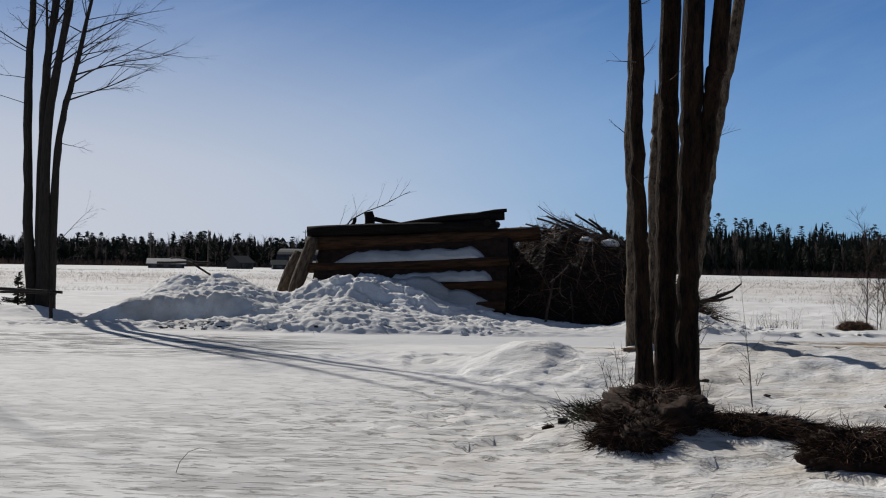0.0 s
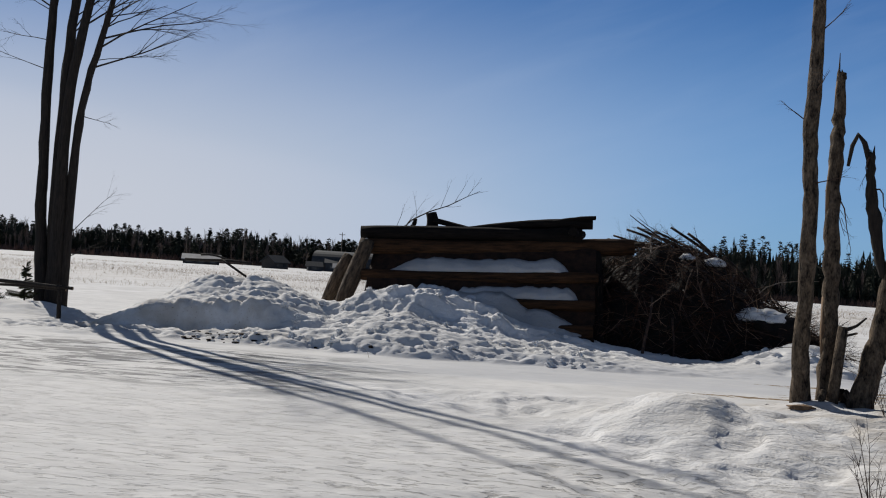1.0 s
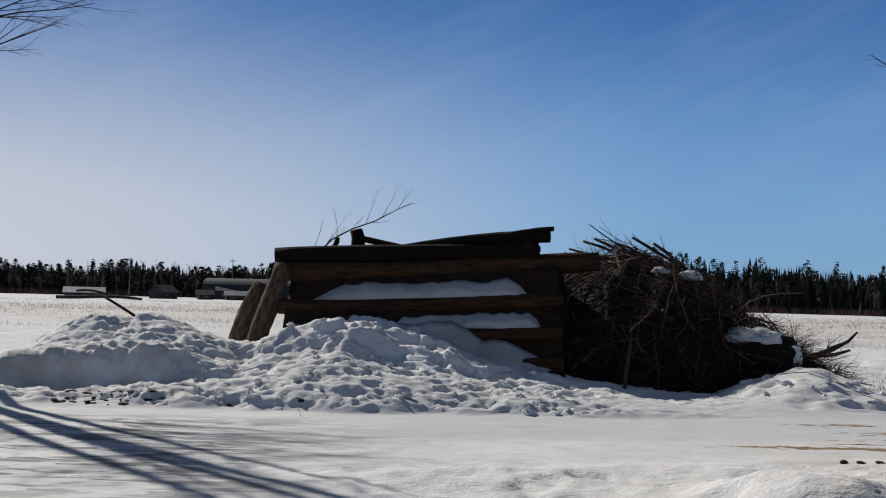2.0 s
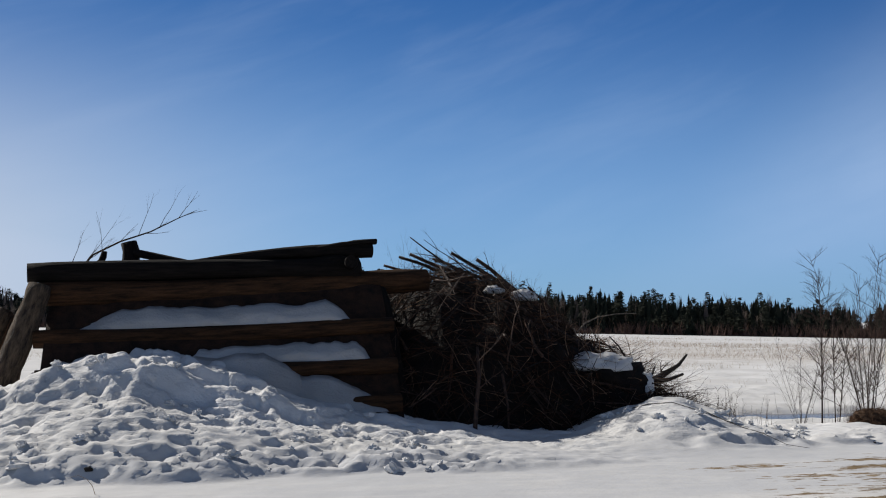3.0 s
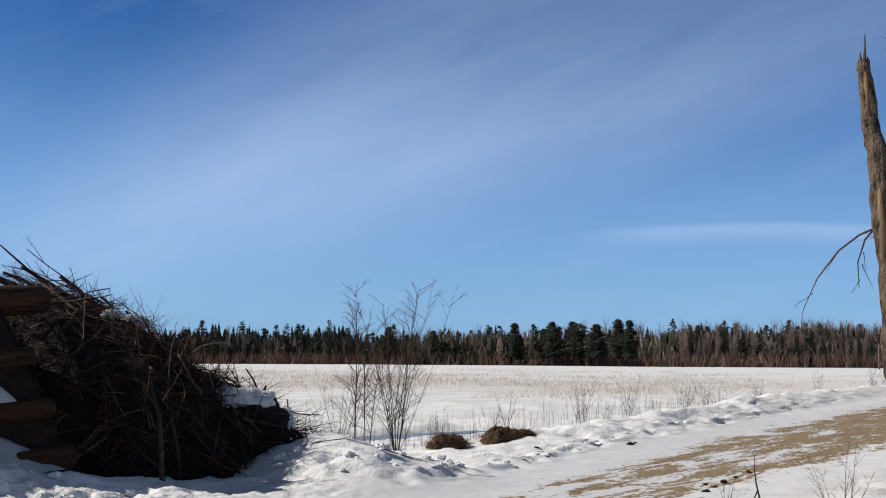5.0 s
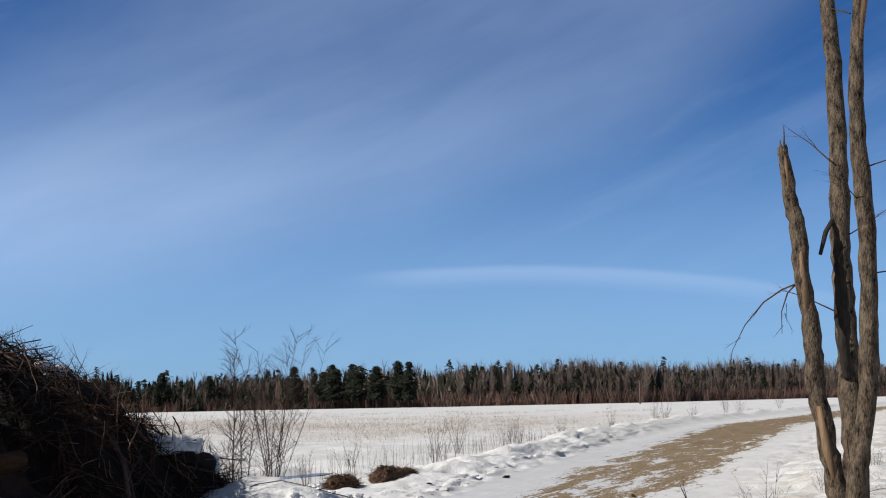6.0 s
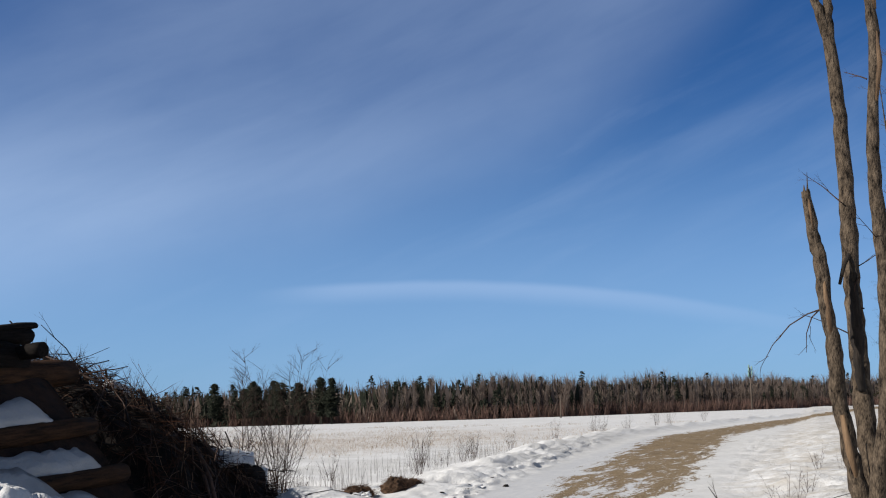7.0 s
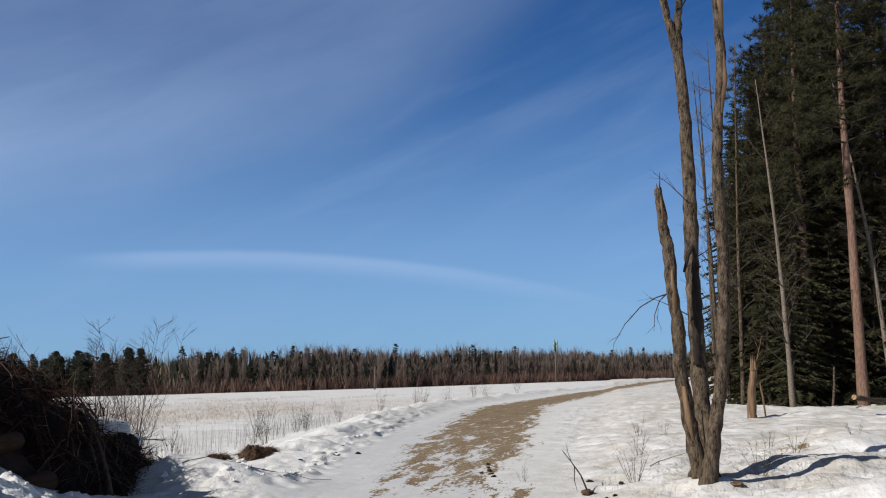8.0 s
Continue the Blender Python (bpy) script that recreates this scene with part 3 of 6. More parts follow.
    z = z + 0.32 * np.exp(-(((x - 7.2) / 2.6) ** 2 + ((y - 14.2) / 1.2) ** 2)) * (1 + 0.25 * fbm(x * 0.9, y * 0.9, 3, 73))
    # ditch behind the berm
    z = z - 0.34 * np.exp(-((y - 33.7 + 0.05 * (x - 10)) / 0.95) ** 4) * smooth(x, 5.5, 7.5) * (1 - smooth(x, 17, 20))
    return z


def ground_attributes(x, y):
    rs, ds = road_side(x, y), drive_side(x, y)
    pack = 1 - smooth(np.minimum(rs, ds), -0.5, 0.5)
    cx = np.interp(x, ROAD_X, ROAD_Y)
    dirt = (1 - smooth(np.abs(y - cx + 0.35), 0.9, np.interp(x, [0, 6, 15, 40, 100], [1.3, 1.9, 2.3, 2.9, 3.2]))) * smooth(x, 0.6, 4.0) * np.interp(x, [0, 4, 8, 13, 22, 40], [0.42, 0.50, 0.57, 0.70, 0.80, 0.95])
    dirt = np.maximum(dirt, 0.62 * np.exp(-(((x - 2.6) / 1.9) ** 2 + ((y - 19.9) / 0.28) ** 2)))
    dirt = np.maximum(dirt, 0.45 * np.exp(-(((x - 6.6) / 1.3) ** 2 + ((y - 15.6) / 0.5) ** 2)))
    field = smooth(y - np.interp(x, [-60, 10, 30, 50, 95, 190, 420], [30, 32, 33, 33, 29, 17, -20]), 2.0, 14.0)
    r = np.hypot(x + 6, y - 14)
    bearing = np.degrees(np.arctan2(x + 6, y - 14))
    band = (0.05 * smooth(r, 22, 34) + 0.95 * smooth(r, 46, 66)) * (1 - smooth(r, 85, 135)) * np.interp(bearing, [-60, 0, 25, 45, 70, 85], [0.5, 0.5, 0.85, 1.0, 1.0, 1.0])
    litter_and_shade = smooth(x, 0.3, 2.2) * (1 - smooth(y, 18.5, 20.5)) * (0.86 + 0.5 * fbm(x * 0.4, y * 0.4, 3, 81))
    litter_and_shade = np.maximum(litter_and_shade, 0.8 * np.exp(-(((x - 1.0) / 1.3) ** 2 + ((y - 8.7) / 1.5) ** 2)))
    litter_and_shade = np.maximum(litter_and_shade, 0.5 * np.exp(-((y - 22.7) / 0.5) ** 2) * smooth(x, -12, -9) * (1 - smooth(x, -7, -5)))
    ice = smooth(-x, 2.6, 5.0) * smooth(y, 15.0, 16.6) * (1 - smooth(y, 20.6, 21.8)) + 0.45 * smooth(-x, -0.5, 2.0) * (1 - smooth(y, 8, 12))
    litter_and_shade = np.maximum(litter_and_shade, 0.45 * np.exp(-(((x + 0.2) / 1.0) ** 2 + ((y - 8.5) / 2.5) ** 2)))
    litter_and_shade = np.maximum(litter_and_shade, 0.55 * np.exp(-(((x - 0.9) / 1.4) ** 2 + ((y - 15.4) / 1.4) ** 2)))
    slick = smooth(x, -6.0, -2.0) * (1 - smooth(x, 40, 70)) * (1 - smooth(np.abs(y - cx - 0.6), 1.3, 2.0))
    # brownish dirt on the heap front, laid on full to deepen its shade
    litter_and_shade = np.maximum(litter_and_shade, 1.0 * smooth(x, -11.6, -10.6) * (1 - smooth(x, -7.2, -6.4)) * smooth(y, 23.2, 23.5) * (1 - smooth(y, 24.0, 24.3)))
    flake = np.exp(-(((x + 0.4) / 2.6) ** 2 + ((y - 8.2) / 4.2) ** 2)) + 0.55 * np.exp(-(((x - 2.6) / 2.6) ** 2 + ((y - 11.5) / 4.0) ** 2)) + 0.6 * np.exp(-(((x - 5.5) / 4.5) ** 2 + ((y - 16.8) / 2.0) ** 2)) + 0.30 * pack * (1 - smooth(y, 14, 20))
    return dict(flake=np.clip(flake, 0, 1), slick=np.clip(slick, 0, 1), ice=np.clip(ice, 0, 1), dirt=np.clip(dirt, 0, 1), pack=np.clip(pack, 0, 1), grass=np.clip(field * band, 0, 1), litter_and_shade=np.clip(litter_and_shade, 0, 1))


def graded(knots):
    """Coordinates with the given spacing between knots: rows of (start, spacing at start)."""
    out = [knots[0][0]]
    for (a, s), (b, e) in zip(knots, knots[1:]):
        c = a
        while c < b - 1e-6:
            c = min(b, c + s + (e - s) * (c - a) / (b - a))
            out.append(c)
    return np.array(out)


GX = graded([(-2500, 400), (-400, 60), (-60, 3.0), (-22, 0.45), (-13, 0.09), (-9.5, 0.06), (-7.5, 0.05), (0, 0.05), (4, 0.07), (6, 0.09), (13, 0.16), (30, 0.5), (70, 1.6), (200, 6), (500, 40), (2500, 400)])
GY = graded([(-2500, 400), (-200, 40), (-30, 3.0), (2, 0.3), (6, 0.12), (13, 0.095), (21, 0.09), (22, 0.045), (25.8, 0.045), (26.6, 0.06), (28, 0.1), (30, 0.14), (40, 0.4), (80, 1.2), (200, 5), (500, 40), (2500, 400)])
gx, gy = np.meshgrid(GX, GY)
gz = ground_z(gx, gy)
nx, ny = len(GX), len(GY)
ground_mesh = bpy.data.meshes.new("ground")
idx = np.arange(nx * ny).reshape(ny, nx)
quads = np.stack([idx[:-1, :-1], idx[:-1, 1:], idx[1:, 1:], idx[1:, :-1]], -1).reshape(-1, 4)
ground_mesh.vertices.add(nx * ny)
ground_mesh.vertices.foreach_set("co", np.stack([gx, gy, gz], -1).ravel().astype(np.float32))
ground_mesh.loops.add(quads.size)
ground_mesh.loops.foreach_set("vertex_index", quads.ravel().astype(np.int32))
ground_mesh.polygons.add(len(quads))
ground_mesh.polygons.foreach_set("loop_start", (np.arange(len(quads)) * 4).astype(np.int32))
ground_mesh.polygons.foreach_set("use_smooth", np.ones(len(quads), bool))
ground_mesh.update(calc_edges=True)
for key, values in ground_attributes(gx, gy).items():
    layer_ = ground_mesh.attributes.new(key, "FLOAT", "POINT")
    layer_.data.foreach_set("value", values.ravel().astype(np.float32))
ground_mesh.materials.append(M_GROUND)
tagged(new("ground", ground_mesh), "snow-covered ground with packed lane, sandy road, snow banks and field", "ground", kind="structure")


GXL, GYL, GZL = GX.tolist(), GY.tolist(), gz.tolist()


def gz_at(x, y):
    """The height of the ground sheet at a place."""
    i = min(max(bisect_right(GXL, x) - 1, 0), nx - 2)
    j = min(max(bisect_right(GYL, y) - 1, 0), ny - 2)
    u, v = (x - GXL[i]) / (GXL[i + 1] - GXL[i]), (y - GYL[j]) / (GYL[j + 1] - GYL[j])
    r0, r1 = GZL[j], GZL[j + 1]
    return (r0[i] * (1 - u) + r0[i + 1] * u) * (1 - v) + (r1[i] * (1 - u) + r1[i + 1] * u) * v


def bisect_right(row, x):
    lo, hi = 0, len(row)
    while lo < hi:
        mid = (lo + hi) // 2
        if x < row[mid]:
            hi = mid
        else:
            lo = mid + 1
    return lo


# frozen ditch behind the berm
g = Geo()
n = 40
for k in range(n):
    x0, x1 = 6.3 + k * 12.5 / n, 6.3 + (k + 1) * 12.5 / n
    def edge(x):
        c = 33.7 - 0.05 * (x - 10)
        w_ = 0.15 + 0.72 * math.sin(math.pi * min(1, max(0, (x - 6.3) / 12.5))) + 0.05 * math.sin(x * 3.1)
        return c - w_, c + w_
    a0, b0 = edge(x0)
    a1, b1 = edge(x1)
    zi = -0.78
    g.quad((x0, a0, zi), (x1, a1, zi), (x1, b1, zi), (x0, b0, zi))
part_ice = part("water", g, M_ICE, None)
tagged(part_ice, "grey ice in a narrow ditch behind the snow berm", "water", kind="structure")

# ---- timber crib ----
rng = random.Random(7)


def log_geo(a, b, ra, rb, sides=18, steps=14, rough=0.05, bend=0.03, seed=1, squash=1.0):
    """A log from a to b, in its own space: x along it, with slight bends, knots and end-grain caps."""
    r_ = random.Random(seed)
    a, b = Vector(a), Vector(b)
    n = (b - a).length
    pts, rad = [], []
    ph = r_.uniform(0, 6)
    for k in range(steps + 1):
        u = k / steps
        pts.append(Vector((n * u, bend * math.sin(3.1 * u + ph), bend * math.sin(4.3 * u + ph * 2))))
        rad.append((ra + (rb - ra) * u) * (1 + 0.05 * math.sin(9 * u + ph)))
    rad[0] *= 0.93
    rad[-1] *= 0.93
    geo = Geo()
    geo.ring_tube(pts, rad, sides, 0, True, 1, rough, r_, squash)
    way = (b - a).normalized()
    quat = way.to_track_quat("X", "Z")
    return geo, Matrix.Translation(a) @ quat.to_matrix().to_4x4()


def log_part(name, a, b, ra, rb, mat, parent, label="", **kw):
    geo, m = log_geo(a, b, ra, rb, **kw)
    ob = part(name, geo, [mat, M_LOG_DARK if mat is M_LOG_DARK else M_END], parent, label)
    ob.matrix_basis = m
    return ob


crib = thing("log_crib", "weathered log crib wall of stacked timbers half buried in snow", "log wall")
log_part("beam", (-5.78, 27.25, 2.19), (-0.78, 27.62, 2.34), 0.16, 0.155, M_LOG_DARK, crib, "weathered top beam, near black for its shaded side", seed=2, squash=0.95, rough=0.04)
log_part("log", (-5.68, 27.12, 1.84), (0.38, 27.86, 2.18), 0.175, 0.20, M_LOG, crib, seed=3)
# filler log added to keep the gap under the beam dark
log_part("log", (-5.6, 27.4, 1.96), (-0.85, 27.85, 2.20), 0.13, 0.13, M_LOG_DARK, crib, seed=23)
log_part("log", (-5.6, 26.7, 1.20), (-0.40, 26.82, 1.44), 0.13, 0.13, M_LOG, crib, seed=4)
log_part("log", (-5.5, 26.2, 0.66), (-0.45, 26.22, 0.89), 0.13, 0.125, M_LOG, crib, seed=5)
log_part("log", (-5.4, 25.75, 0.05), (-0.48, 25.72, 0.32), 0.14, 0.14, M_LOG, crib, seed=6)
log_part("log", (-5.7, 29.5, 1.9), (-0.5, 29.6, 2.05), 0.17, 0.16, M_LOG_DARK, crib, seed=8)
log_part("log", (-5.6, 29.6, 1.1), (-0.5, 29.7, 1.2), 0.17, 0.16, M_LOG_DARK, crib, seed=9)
log_part("post", (-6.02, 26.62, 0.35), (-5.58, 26.92, 1.99), 0.19, 0.165, M_LOG_PALE, crib, "leaning post with rough pale bark", seed=10, rough=0.09)
log_part("post", (-6.72, 28.1, 0.2), (-6.22, 28.3, 1.62), 0.20, 0.17, M_LOG_PALE, crib, "leaning post with rough pale bark", seed=11, rough=0.09)
log_part("post", (-6.3, 28.0, 0.2), (-6.0, 28.2, 1.52), 0.13, 0.12, M_LOG, crib, seed=12, rough=0.08)
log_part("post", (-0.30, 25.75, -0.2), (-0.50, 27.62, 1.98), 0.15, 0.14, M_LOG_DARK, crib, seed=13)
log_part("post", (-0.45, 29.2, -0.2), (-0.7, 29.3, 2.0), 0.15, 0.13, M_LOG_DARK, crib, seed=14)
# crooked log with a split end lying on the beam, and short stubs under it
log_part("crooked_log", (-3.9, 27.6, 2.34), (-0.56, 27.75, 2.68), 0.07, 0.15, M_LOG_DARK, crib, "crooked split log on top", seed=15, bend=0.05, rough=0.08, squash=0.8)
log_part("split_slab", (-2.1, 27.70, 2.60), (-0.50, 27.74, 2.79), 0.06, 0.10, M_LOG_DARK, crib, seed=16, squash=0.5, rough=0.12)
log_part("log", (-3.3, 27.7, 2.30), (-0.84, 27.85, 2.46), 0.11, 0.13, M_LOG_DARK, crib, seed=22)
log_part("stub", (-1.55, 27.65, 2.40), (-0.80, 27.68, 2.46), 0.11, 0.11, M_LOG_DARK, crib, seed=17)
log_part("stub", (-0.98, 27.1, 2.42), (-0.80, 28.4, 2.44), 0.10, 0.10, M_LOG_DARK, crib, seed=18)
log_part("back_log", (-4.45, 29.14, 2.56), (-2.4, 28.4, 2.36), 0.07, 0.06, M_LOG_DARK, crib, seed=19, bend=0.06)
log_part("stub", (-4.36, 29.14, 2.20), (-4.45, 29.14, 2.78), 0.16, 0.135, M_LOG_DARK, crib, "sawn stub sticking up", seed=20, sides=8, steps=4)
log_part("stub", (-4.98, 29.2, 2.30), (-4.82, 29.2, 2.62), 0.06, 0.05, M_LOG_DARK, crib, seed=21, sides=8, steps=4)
# added earth-coloured backing, sloping back, that stands in for shade between the logs
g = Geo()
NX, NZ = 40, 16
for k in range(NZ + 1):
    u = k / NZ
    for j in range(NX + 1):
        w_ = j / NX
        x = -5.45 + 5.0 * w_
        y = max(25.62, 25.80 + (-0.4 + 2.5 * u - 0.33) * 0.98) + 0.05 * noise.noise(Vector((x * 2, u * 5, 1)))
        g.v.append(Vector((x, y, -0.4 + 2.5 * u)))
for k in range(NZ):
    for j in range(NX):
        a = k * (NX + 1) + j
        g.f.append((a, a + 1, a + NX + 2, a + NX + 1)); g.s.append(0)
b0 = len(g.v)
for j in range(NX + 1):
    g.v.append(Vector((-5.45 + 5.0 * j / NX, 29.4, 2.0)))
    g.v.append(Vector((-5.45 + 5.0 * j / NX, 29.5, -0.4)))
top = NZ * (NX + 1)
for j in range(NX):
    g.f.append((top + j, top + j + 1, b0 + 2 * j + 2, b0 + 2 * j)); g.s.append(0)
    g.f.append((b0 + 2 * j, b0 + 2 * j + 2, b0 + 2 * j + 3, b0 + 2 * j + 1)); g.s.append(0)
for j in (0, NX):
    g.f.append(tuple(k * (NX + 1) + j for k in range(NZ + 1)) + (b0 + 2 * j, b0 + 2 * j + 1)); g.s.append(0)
part("fill", g, M_EARTH, crib, "earth-coloured backing added to keep the gaps between the logs dark")


def snow_wedge(name, x0, x1, za, zb, y0, y1, seed, label, back=0.0, point=0.07):
    """A band of snow caught on the slope between two logs; its ends taper."""
    geo = Geo()
    r_ = random.Random(seed)
    N, K = 44, 7
    for j in range(N + 1):
        u = j / N
        x = x0 + (x1 - x0) * u
        t_end = min(1, u / 0.16) ** 0.7 * min(1, (1 - u) / point) ** 0.6
        top_ = za + (zb - za) * (0.15 + 0.85 * t_end) + (0.07 * noise.noise(Vector((x * 2.4, seed, 0))) + 0.035 * noise.noise(Vector((x * 8.0, seed, 3)))) * t_end
        lean = 0.26 * u
        for k in range(K + 1):
            w_ = k / K
            z = za + (top_ - za) * w_ + lean * (x1 - x0) / 5.4
            y = y0 + (y1 - y0) * w_ + back * u - 0.10 * math.sin(math.pi * w_) * t_end + 0.06 * noise.noise(Vector((x * 3, w_ * 3, seed))) + 0.03 * noise.noise(Vector((x * 9, w_ * 6, seed)))
            geo.v.append(Vector((x, y, z)))
        geo.v.append(Vector((x, y1 + back * u + 0.25, za + lean * (x1 - x0) / 5.4)))
    for j in range(N):
        for k in range(K + 1):
            a = j * (K + 2) + k
            geo.f.append((a, a + K + 2, a + K + 3, a + 1)); geo.s.append(0)
    ob = part(name, geo, M_SNOW_SHADED, None)
    return tagged(ob, label, "snow")


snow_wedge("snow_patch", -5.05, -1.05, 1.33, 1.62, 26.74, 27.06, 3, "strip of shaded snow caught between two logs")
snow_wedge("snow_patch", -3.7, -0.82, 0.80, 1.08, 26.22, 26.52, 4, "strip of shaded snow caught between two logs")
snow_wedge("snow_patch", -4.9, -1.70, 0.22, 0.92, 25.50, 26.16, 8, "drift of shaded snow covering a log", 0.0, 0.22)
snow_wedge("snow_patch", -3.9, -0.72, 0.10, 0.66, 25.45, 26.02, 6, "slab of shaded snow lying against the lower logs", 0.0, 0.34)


def branch_curve(p, way, length, bend, r_, steps=5):
    pts = [Vector(p)]
    d = Vector(way).normalized()
    for _ in range(steps):
        d = (d + Vector((r_.uniform(-1, 1), r_.uniform(-1, 1), r_.uniform(-1, 1))) * bend).normalized()
        pts.append(pts[-1] + d * (length / steps))
    return pts


def fork(geo, p, way, length, radius, level, r_, bend=0.12, sides=5, kids=3, spread=0.7, droop=0.0, slot=0):
    """A branch with its side twigs."""
    pts = branch_curve(p, Vector(way) + Vector((0, 0, -droop)), length, bend, r_, 4 if level else 3)
    geo.ring_tube(pts, [radius * (1 - 0.75 * k / (len(pts) - 1)) for k in range(len(pts))], sides if level else 3, slot, False)
    if level <= 0:
        return
    for k in range(kids):
        u = r_.uniform(0.3, 0.95)
        i = min(len(pts) - 2, int(u * (len(pts) - 1)))
        q = pts[i].lerp(pts[i + 1], u * (len(pts) - 1) - i)
        d = (pts[i + 1] - pts[i]).normalized()
        side = Vector((r_.uniform(-1, 1), r_.uniform(-1, 1), r_.uniform(-1, 1))).normalized()
        fork(geo, q, d + side * spread, length * r_.uniform(0.35, 0.6) * (1.15 - 0.5 * u), radius * (1 - 0.7 * u) * 0.6, level - 1, r_, bend, max(3, sides - 1), kids, spread, droop, slot)


# twiggy bough standing up behind the crib
g = Geo()
stem_ = [Vector((-5.25, 29.96, 2.35)), Vector((-5.05, 29.95, 2.60)), Vector((-4.6, 29.9, 2.84)), Vector((-4.1, 29.82, 3.02)), Vector((-3.65, 29.74, 3.26)), Vector((-3.33, 29.67, 3.41))]
g.ring_tube(stem_, [0.020, 0.018, 0.016, 0.013, 0.009, 0.004], 5, 0, False)
for k_, (dx, dz, ln_) in enumerate(((-0.1, 1.0, 0.7), (0.45, 1.0, 0.8), (0.35, 1.0, 0.75), (0.9, 0.45, 0.5), (0.7, 0.8, 0.45), (1.0, 0.1, 0.4), (0.9, 0.7, 0.3), (0.5, 0.9, 0.6))):
    fork(g, stem_[1 + k_ % 4].lerp(stem_[2 + k_ % 4], rng.random()), (dx, rng.uniform(-0.2, 0.2), dz), ln_, 0.006, 2, rng, 0.10, 4, 2, 0.45)
for dx, ln_ in ((0.55, 1.0), (0.8, 0.8), (0.35, 0.7)):
    fork(g, (-5.45 + rng.uniform(0, 0.25), 29.9, 2.35), (dx, 0, 0.8), ln_, 0.007, 2, rng, 0.12, 4, 3, 0.5)
tagged(part("bough", g, M_SHRUB, None), "thin bare bough lying behind the log crib", "branch")

# ---- brush pile ----
TOP_X = [-0.7, 0.0, 0.4, 1.0, 1.6, 2.4, 3.2, 3.9, 4.6, 5.2]
TOP_Z = [1.2, 1.9, 2.25, 2.4, 2.25, 1.9, 1.35, 0.85, 0.35, -0.3]


def brush_top(x, y):
    t_ = float(np.interp(x, TOP_X, TOP_Z))
    d = (y - 29.1) / (3.25 if y < 29.1 else 2.5)
    return -0.35 + (t_ + 0.35) * max(0.0, 1 - abs(d) ** 2.0) ** 0.62


brush = thing("brush_pile", "tall heap of tangled dead branches and roots beside the logs", "brush pile")
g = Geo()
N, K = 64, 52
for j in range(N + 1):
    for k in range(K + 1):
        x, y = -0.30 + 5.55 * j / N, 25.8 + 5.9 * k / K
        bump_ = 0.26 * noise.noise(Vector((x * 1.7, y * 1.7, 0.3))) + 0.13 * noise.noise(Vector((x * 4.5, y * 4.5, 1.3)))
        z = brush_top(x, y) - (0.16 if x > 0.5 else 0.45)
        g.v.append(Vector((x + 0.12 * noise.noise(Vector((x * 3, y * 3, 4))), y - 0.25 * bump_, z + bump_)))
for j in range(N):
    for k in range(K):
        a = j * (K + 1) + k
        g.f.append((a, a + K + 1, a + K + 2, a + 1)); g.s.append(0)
part("core", g, M_DEBRIS_SHADE, brush, "debris core, near black for the shade between the branches")


def on_brush(r_, front=0.62):
    for _ in range(60):
        x = r_.uniform(-0.6, 4.9)
        y = 25.88 + 3.3 * r_.random() ** 1.7 if r_.random() < front else r_.uniform(28.4, 31.4)
        z = brush_top(x, y)
        if z > -0.05:
            return Vector((x, y, z))
    return Vector((1, 28, 2))


def brush_normal(p):
    e = 0.08
    return Vector((-(brush_top(p.x + e, p.y) - brush_top(p.x - e, p.y)) / (2 * e), -(brush_top(p.x, p.y + e) - brush_top(p.x, p.y - e)) / (2 * e), 1)).normalized()


for n in range(240):
    p = on_brush(rng, 0.72)
    nrm = brush_normal(p)
    tang = Vector((rng.uniform(-1, 1), rng.uniform(-1, 1), rng.uniform(-1, 1)))
    tang = (tang - nrm * tang.dot(nrm)).normalized()
    way = (tang + nrm * rng.uniform(-0.12, 0.5 if p.z < 1.5 else 0.08)).normalized()
    ln, rd = rng.uniform(0.5, 1.6), rng.choice((0.008, 0.010, 0.013, 0.017, 0.026))
    start = p + nrm * rng.uniform(-0.03, 0.16) - way * ln * 0.4
    g = Geo()
    pts = branch_curve(start, way, ln, 0.17, rng, 5)
    g.ring_tube(pts, [rd * (1 - 0.6 * k / 5) for k in range(6)], 6, 0, True)
    for q in range(rng.randint(1, 4)):
        i = rng.randint(1, 4)
        fork(g, pts[i], way + Vector((rng.uniform(-1, 1), rng.uniform(-1, 1), rng.uniform(-0.5, 1))) * 0.8, ln * 0.3, rd * 0.4, 1, rng, 0.15, 4, 2)
    part("branch", g, M_BRANCH, brush)
